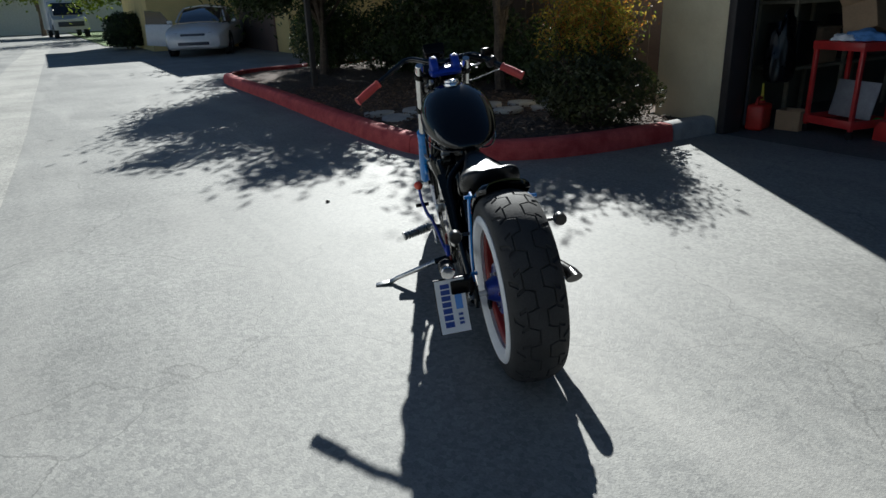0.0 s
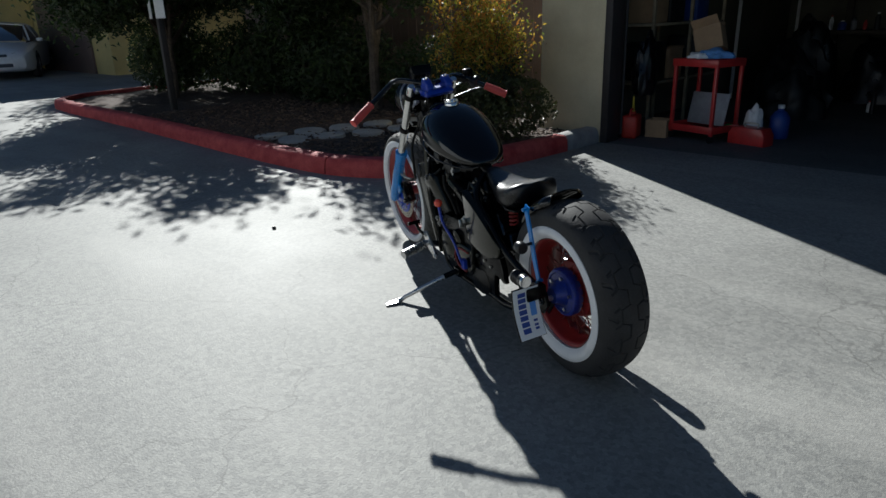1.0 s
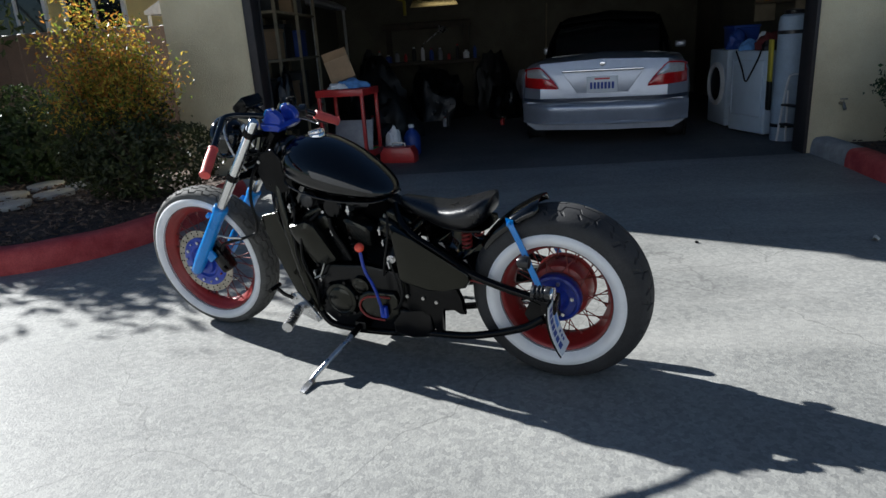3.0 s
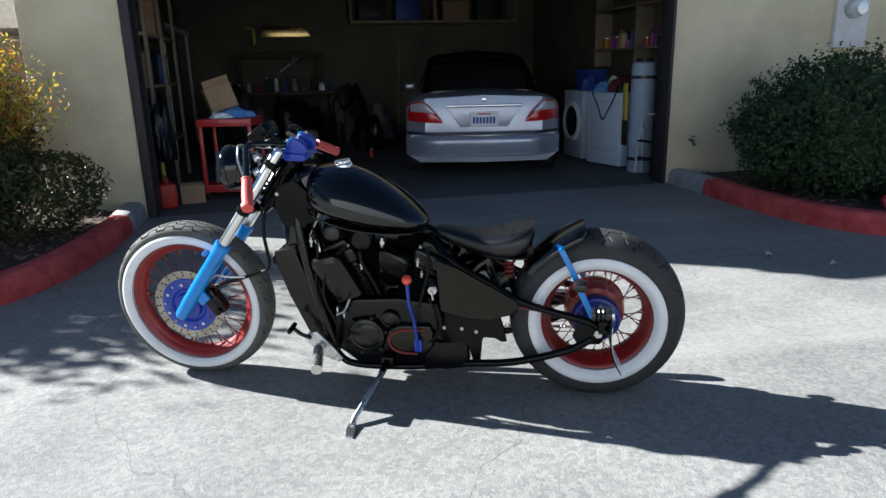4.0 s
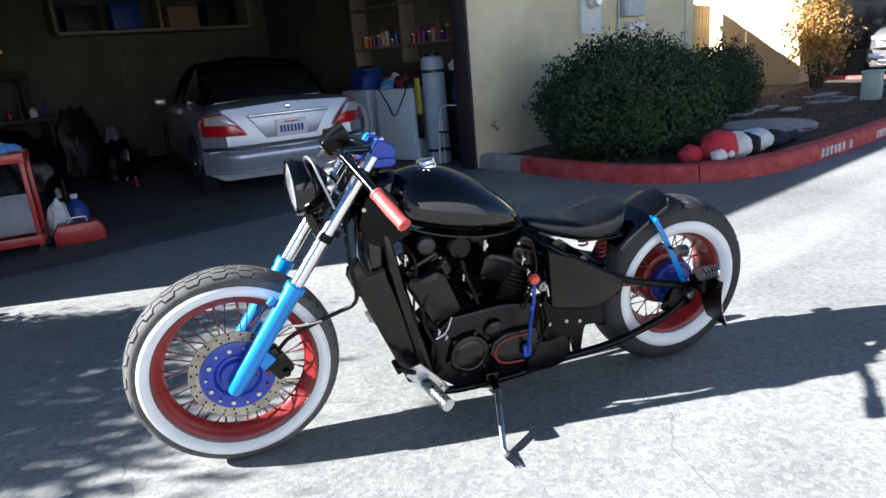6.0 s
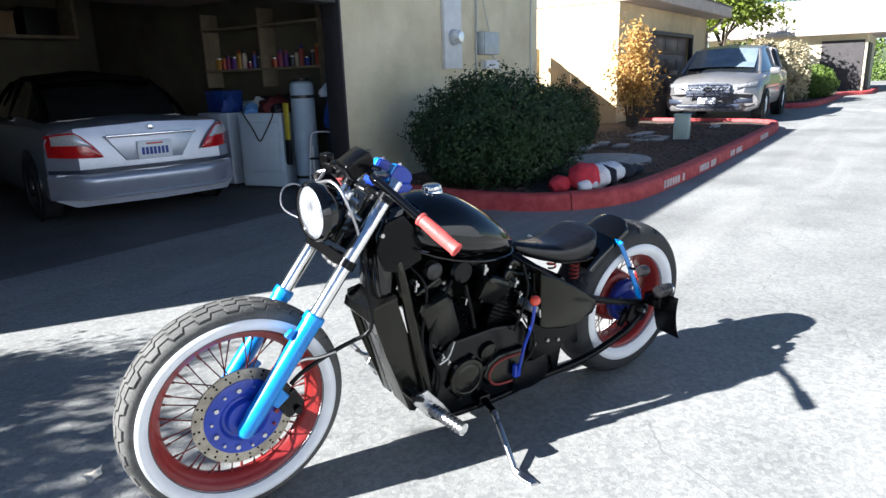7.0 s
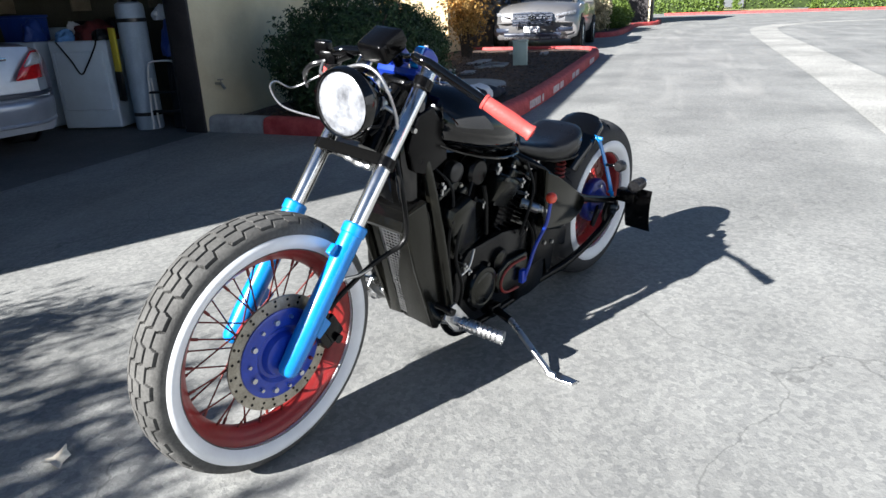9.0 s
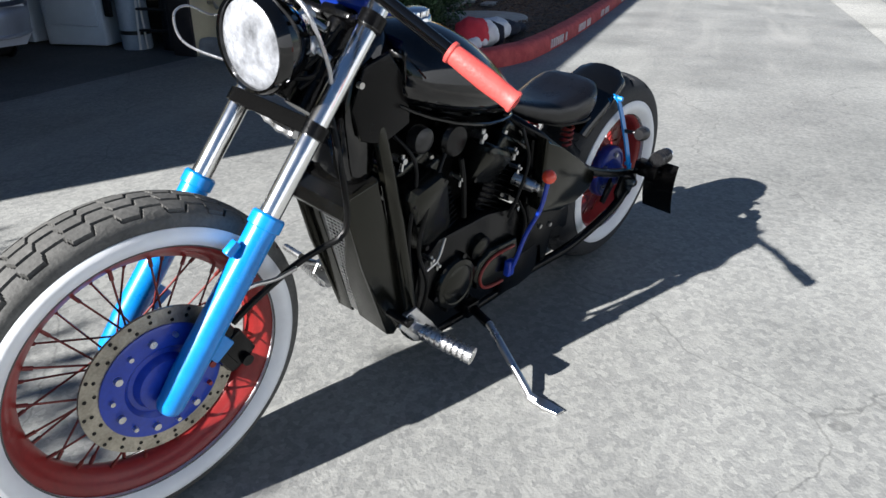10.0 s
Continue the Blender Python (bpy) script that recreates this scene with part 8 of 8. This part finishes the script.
part("windscreen", bm, SKY_SCREEN, suv, "windscreen with pale sky reflection in its colour", 60)
bm = bmesh.new()
shell(bm, [(-4.2, [(0, 1.62), (0.6, 1.58), (0.665, 1.58), (0.62, 1.62), (0, 1.67)]), (-2.4, [(0, 1.65), (0.62, 1.61), (0.68, 1.61), (0.63, 1.65), (0, 1.7)]), (-1.8, [(0, 1.57), (0.6, 1.53), (0.65, 1.53), (0.61, 1.57), (0, 1.62)])])
for s in (1, -1):
    sweep(bm, bend([(-1.78, s * 0.645, 1.54), (-1.4, s * 0.72, 1.32), (-1.0, s * 0.78, 1.06)], 6), 0.035, 8)
    sweep(bm, [(-2.5, s * 0.86, 1.08), (-2.5, s * 0.68, 1.6)], 0.035, 8)
    sweep(bm, [(-3.6, s * 0.85, 1.1), (-3.7, s * 0.68, 1.6)], 0.04, 8)
part("roof", bm, GREY_CAR, suv, "grey roof and pillars", 34)
for x in (-0.95, -3.65):
    for s in (1, -1):
        bm = bmesh.new()
        lathe(bm, [(0.42, -0.01), (0.42, 0.012), (0.0, 0.012)], Matrix.Translation((x, s * 0.935, 0.38)) @ AXLE, 32)
        part("wheel_arch", bm, PLASTIC_BLACK, suv)
        car_wheel(0.36, 0.24, suv, (x, s * 0.86, 0.36), s)
front_x = lambda y, z: 0.0 - 0.45 * max(0.0, (abs(y) - 0.45) / 0.5) ** 2.2 - 0.35 * max(0, z - 0.72)


def grille_patch(name, y0, y1, z0, z1, material, label, off=0.02, s=1):
    bm = bmesh.new()
    patch(bm, s, lambda y: z0(y), lambda y: z1(y), y0, y1, lambda y, z: -front_x(y, z), off)
    for v in bm.verts:
        v.co.x = -v.co.x
    return part(name, bm, material, suv, label, 60)


grille_patch("grille", -0.42, 0.42, lambda y: 0.57, lambda y: 0.86 - 0.1 * y * y, DARK_TRIM, "dark grille", 0.03)
for k in range(5):
    z = 0.6 + k * 0.052
    grille_patch("grille_bar", -0.41, 0.41, lambda y: z, lambda y: z + 0.024, ALLOY, "bright grille bar", 0.045)
bm = bmesh.new()
lathe(bm, [(0.05, 0.0), (0.075, 0.0), (0.075, 0.012), (0.05, 0.012)], Matrix.Translation((0.05, 0, 0.74)) @ turn(0, 90).to_4x4() @ Matrix.Diagonal((0.7, 1, 1, 1)), 24, True)
part("badge", bm, CHROME, suv, "oval chrome badge")
for s in (1, -1):
    grille_patch("headlamp", 0.5, 0.86, lambda y: 0.745 + 0.12 * (y - 0.45), lambda y: 0.79 + 0.22 * (y - 0.45), LENS, "swept clear headlamp", 0.03, s)
    grille_patch("fog_lamp", 0.5, 0.82, lambda y: 0.44, lambda y: 0.53, DARK_TRIM, "dark fog lamp recess", 0.03, s)
    bm = bmesh.new()
    box(bm, (-1.35, s * 1.03, 1.08), (0.12, 0.2, 0.15), None, 0.04, 3)
    part("wing_mirror", bm, GREY_CAR, suv)
grille_patch("lower_grille", -0.6, 0.6, lambda y: 0.35, lambda y: 0.43, DARK_TRIM, "dark lower grille", 0.03)
grille_patch("skid_trim", -0.62, 0.62, lambda y: 0.3, lambda y: 0.335, ALLOY, "bright lower trim", 0.035)
bm = bmesh.new()
box(bm, (0.055, 0, 0.5), (0.02, 0.34, 0.13), None, 0.006)
part("number_plate", bm, PLATE_WHITE, suv, "white number plate")

# ---- farther along the drive to the right ----
far = bend([(x, y, 0) for x, y in ((18.2, 5.2), (18.3, 3.6), (18.9, 3.0), (20.5, 2.75), (24, 2.65), (27, 2.62), (28.4, 1.9), (29.2, 1.75), (33, 1.7))], 8)
kerb([(p.x, p.y) for p in far], RED_KERB, "kerb_red", "faded red-painted concrete kerb along the far bed", 1.0)
flat("planting_bed_far", [(18.5, 5.4)] + inset([(p.x, p.y) for p in far], 0.12)[6::6] + [(33, 9), (18.5, 9)], 0.1, MULCH, "mulch bed with shrubs along the far drive", "planting bed")
shrub("pale_shrub", "loose grey-tan shrub in the far bed", (20.8, 4.2, 0.9), (1.35, 1.0, 1.2), 5500, 0.12, leaf_mat("dry_leaf", (0.42, 0.36, 0.22), (0.6, 0.52, 0.34)), 41, rough=0.35)
shrub("round_shrub", "bright green round shrub in the far bed", (23.6, 3.45, 0.55), (1.2, 0.8, 0.65), 4500, 0.1, LEAF_HEDGE, 42)
shrub("pale_shrub", "loose tan shrub by a far house", (25.0, 5.4, 1.0), (1.4, 1.0, 1.2), 4000, 0.14, leaf_mat("straw_leaf", (0.42, 0.32, 0.2), (0.55, 0.46, 0.3)), 43)
house2 = thing("far_house", "far tan house with a pale shingle roof and dark carport", "house", pose(33.6, 5.4, 0))
bm = bmesh.new()
box(bm, (0, 0, 1.3), (7, 6.4, 2.6))
part("wall", bm, STUCCO, house2)
bm = bmesh.new()
prism(bm, [(-4.1, 2.45), (4.1, 2.45), (4.1, 2.6), (0.4, 4.2), (-0.4, 4.2), (-4.1, 2.6)], -3.9, 3.7, None, 0.02)
part("roof", bm, SHINGLE, house2, "pale shingled roof")
# Flat panels coloured dark for the deep shade inside the carport.
bm = bmesh.new()
box(bm, (-3.52, -2.3, 1.1), (0.06, 1.6, 2.2))
box(bm, (-1.5, -3.22, 1.05), (2.4, 0.06, 2.1))
part("door", bm, BROWN_TRIM, house2, "dark panels for the shaded carport")


def hedge(name, label, x0, x1, y0, y1, h, material, seed, n):
    ob = thing(name, label, "hedge", pose((x0 + x1) / 2, (y0 + y1) / 2, 0))
    g3 = np.random.default_rng(seed)
    lx, ly = (x1 - x0) / 2, (y1 - y0) / 2
    p = g3.uniform(-1, 1, size=(n, 3))
    face = g3.integers(0, 4, n)
    p[:, 2] = (p[:, 2] + 1) / 2
    p[face == 0, 2] = 1
    p[face == 1, 0] = -1
    p[face == 2, 1] = -1
    p[face == 3, 1] = 1
    w = np.zeros((n, 3))
    w[face == 0, 2] = 1
    w[face == 1, 0] = -1
    w[face == 2, 1] = -1
    w[face == 3, 1] = 1
    p = p * np.array((lx, ly, h))
    lumpy = np.array([noise.noise(Vector(q) * 0.8) for q in p])
    p += w * (lumpy[:, None] * 0.3 + g3.normal(size=(n, 1)) * 0.08)
    w = w + g3.normal(size=(n, 3)) * 0.5
    w /= np.linalg.norm(w, axis=1, keepdims=True)
    leaves("foliage", p, w, 0.17, material, ob, "", 0.6, seed=seed)
    bm = bmesh.new()
    box(bm, (0, 0, h * 0.46), (lx * 1.86, ly * 1.86, h * 0.92), None, 0.1)
    part("inner_mass", bm, LEAF_TREE, ob)
    return ob


hedge("hedge", "long green hedge at the far end of the drive", 52, 54, -2.2, 4.6, 2.4, LEAF_HEDGE, 51, 7000)
hedge("hedge", "low green hedge at the far end of the drive", 50, 51.5, -18, -8.2, 1.1, LEAF_HEDGE, 52, 5000)
hedge("hedge", "tall green hedge behind the far lawn", 60, 63, -24, -4, 3.2, LEAF_HEDGE, 53, 8000)
flat("far_path", [(46, -8), (46, 1.6), (75, 1.6), (75, -8)], 0.02, mat("dry_lawn", (0.3, 0.3, 0.12), 0.9, 0, 0.25, 0.6, 0.5, 30, col2=(0.42, 0.38, 0.2)), "pale dry lawn at the end of the drive", "lawn")
kerb([(46, 1.7 - 0.5 * k) for k in range(60)], RED_KERB, "kerb_red", "red-painted kerb across the far end of the drive", 1.0)
for k, (x, y, h, s, mt) in enumerate(((58, 6, 8, 3.2, LEAF_HEDGE), (64, -1, 9, 3.6, LEAF_TREE), (60, -12, 7, 3.0, LEAF_HEDGE), (66, -20, 9, 3.8, LEAF_TREE), (40, 13, 8, 3.4, LEAF_HEDGE), (26, 15, 7, 3.0, LEAF_GREEN), (72, 8, 10, 4, LEAF_TREE), (72, -10, 10, 4, LEAF_HEDGE))):
    tree("tree", "tall green tree beyond the far houses", (x, y), h, s, h * 0.3, 3600, 0.34, mt, 60 + k, 0.2, 0.5, 8, 0.24)
tree("tree", "light green leafy tree between two houses", (25.6, 7.0), 4.6, 1.5, 1.0, 6000, 0.2, LEAF_GREEN, 75, 0.12, 0.5, 10, 0.22)

# ---- to the left: fence, yellow house, white car, truck ----
fence2 = thing("fence", "dark board fence behind the trees", "fence")
bm = bmesh.new()
box(bm, (0, 0, 0.78), (0.19, 0.025, 1.56), None, 0.004, 1)
first = part("board", bm, BROWN_DOOR, fence2, m=pose(-4.7, 7.4, 0.05))
for k in range(1, 46):
    again("board", first, fence2, pose(-4.7 - k * 0.197, 7.4 + random.uniform(-0.006, 0.006), 0.05 + random.uniform(-0.015, 0.015)))
yh = thing("yellow_house", "yellow stucco house with white-framed windows behind trees", "house", pose(-11.5, 14.2, 0))
bm = bmesh.new()
box(bm, (0, 0.4, 1.7), (13, 3.6, 3.4))
part("wall", bm, BLOCKWALL, yh)
bm = bmesh.new()
box(bm, (0, 0.3, 3.45), (13.8, 4.6, 0.14), None, 0.02)
part("roof", bm, ROOFING, yh)
for x in (-4.0, -1.2, 0.8, 2.4):
    bm = bmesh.new()
    for dx, dz, sx, sz in ((-0.6, 0, 0.07, 1.1), (0.6, 0, 0.07, 1.1), (0, 0.55, 1.27, 0.07), (0, -0.55, 1.27, 0.07), (0, 0, 0.05, 1.1)):
        box(bm, (x + dx, -1.44, 2.15 + dz), (sx, 0.08, sz))
    wf = part("window", bm, WHITE_PAINT, yh, "white window frame")
    bm = bmesh.new()
    box(bm, (x, -1.42, 2.15), (1.2, 0.02, 1.06))
    part("pane", bm, DARK_GLASS, wf)
can2 = thing("patio_canopy", "white canvas patio canopy behind the fence", "canopy", pose(-5.3, 10.9, -0.08))
bm = bmesh.new()
prism(bm, [(-1.3, 1.95), (1.3, 1.95), (1.3, 2.0), (0, 2.7), (-1.3, 2.0)], -1.3, 1.3)
part("cover", bm, CLOTH_WHITE, can2)
for sx in (-1, 1):
    for sy in (-1, 1):
        bm = bmesh.new()
        rod(bm, (sx * 1.25, sy * 1.25, 0), (sx * 1.25, sy * 1.25, 2.0), 0.025)
        part("pole", bm, WHITE_PAINT, can2)

lh = thing("yellow_house", "yellow stucco house along the drive with a flat roof", "house", pose(-27, 11, 0))
bm = bmesh.new()
box(bm, (0, 0, 1.5), (15, 8.8, 3.0))
box(bm, (-2.6, -5.9, 1.5), (7.6, 2.96, 3.0))
part("wall", bm, BLOCKWALL, lh)
bm = bmesh.new()
box(bm, (0.1, -0.5, 3.05), (15.2, 10.2, 0.12), None, 0.02)
box(bm, (-2.6, -6.6, 3.055), (8.4, 2.6, 0.12), None, 0.02)
part("roof", bm, ROOFING, lh)
bm = bmesh.new()
box(bm, (4.0, -4.44, 1.05), (4.4, 0.06, 2.1))
part("garage_door", bm, BROWN_DOOR, lh)
sedan("white_car", "white sedan with its front door open in a shaded driveway", WHITE_CAR, pose(-25.6, 6.0, 0, 0, 0, -22), open_door=True)
shrub("round_shrub", "dark round shrub beside a yellow house", (-29.0, 3.2, 0.6), (1.0, 0.9, 0.8), 3000, 0.13, LEAF_TREE, 71)
flat("lawn_left", [(-70, 2.2), (-33, 2.6), (-31, 3.6), (-31, 14), (-70, 14)], 0.03, GRASS, "strip of green lawn by the drive", "lawn")
truck = thing("box_truck", "white box truck parked far along the drive", "truck", pose(-52, 2.0, 0, 0, 0, 4))
bm = bmesh.new()
box(bm, (-2.6, 0, 1.75), (4.4, 2.2, 2.5), None, 0.04)
part("cargo_box", bm, WHITE_CAR, truck)
bm = bmesh.new()
prism(bm, [(-0.4, 0.5), (1.6, 0.5), (1.65, 1.15), (0.9, 1.35), (0.4, 2.2), (-0.4, 2.25)], -1.0, 1.0, None, 0.06)
part("cab", bm, WHITE_CAR, truck)
bm = bmesh.new()
prism(bm, [(0.45, 2.12), (0.93, 1.4), (0.97, 1.42), (0.5, 2.16)], -0.85, 0.85)
part("windscreen", bm, DARK_GLASS, truck)
bm = bmesh.new()
box(bm, (1.66, 0, 0.85), (0.06, 1.5, 0.3), None, 0.02)
part("grille", bm, DARK_TRIM, truck)
for x in (0.8, -3.4):
    for s in (1, -1):
        car_wheel(0.42, 0.26, truck, (x, s * 0.9, 0.42), s)
fh = thing("far_house", "far pale house beyond the trees", "house", pose(-72, 6, 0))
bm = bmesh.new()
box(bm, (0, 0, 1.6), (8, 22, 3.2))
part("wall", bm, WHITE_PAINT, fh)
bm = bmesh.new()
prism(bm, [(-4.8, 3.1), (4.8, 3.1), (0, 5.0)], -11.8, 11.8)
part("roof", bm, BROWN_DOOR, fh)
for k, (x, y, h, s, mt) in enumerate(((-46, 5.4, 7, 2.6, LEAF_GREEN), (-58, 6.5, 7, 2.8, LEAF_HEDGE), (-60, 0.5, 7, 2.8, LEAF_GREEN), (-64, -6, 8, 3.2, LEAF_HEDGE), (-36, 14, 8, 3.4, LEAF_TREE), (-19, 12, 6, 2.4, LEAF_TREE))):
    tree("tree", "leafy green tree by the far drive", (x, y), h, s, h * 0.28, 3600, 0.3, mt, 80 + k, 0.2, 0.5, 8, 0.24)

# loose things on the ground
DRY = mat("dry_leaf_litter", (0.72, 0.66, 0.54), 0.8, 0, 0.2, 20, 0.2, 90)
for x, y, s, a in ((-3.07, 2.68, 0.042, 20), (0.55, 2.9, 0.03, 70), (0.8, 2.62, 0.025, 10)):
    bm = bmesh.new()
    vs = [bm.verts.new((s * math.cos(t_) * (1 + 0.3 * math.cos(3 * t_)), s * 0.7 * math.sin(t_) * (1 + 0.3 * math.cos(5 * t_)), 0.012 + 0.012 * math.cos(2 * t_ + a))) for t_ in [math.tau * i / 14 for i in range(14)]]
    mid = bm.verts.new((0, 0, 0.006))
    for i in range(14):
        bm.faces.new((vs[i], vs[(i + 1) % 14], mid))
    tagged(part("fallen_leaf", bm, DRY, None, "", 60, pose(x, y, 0.001, 0, 0, a)), "pale dry leaf lying on the asphalt", "leaf", "leaves on the asphalt")
for x, y, s in ((-3.82, 1.73, 0.014), (-0.4, 3.0, 0.012)):
    bm = bmesh.new()
    bmesh.ops.create_icosphere(bm, subdivisions=2, radius=s)
    for v in bm.verts:
        v.co *= 1 + 0.3 * noise.noise(v.co * 60)
        v.co.z *= 0.7
    tagged(part("pebble", bm, ENGINE_BLACK, None, "", 60, pose(x, y, s * 0.55)), "small dark pebble on the asphalt", "pebble", "pebbles on the asphalt")
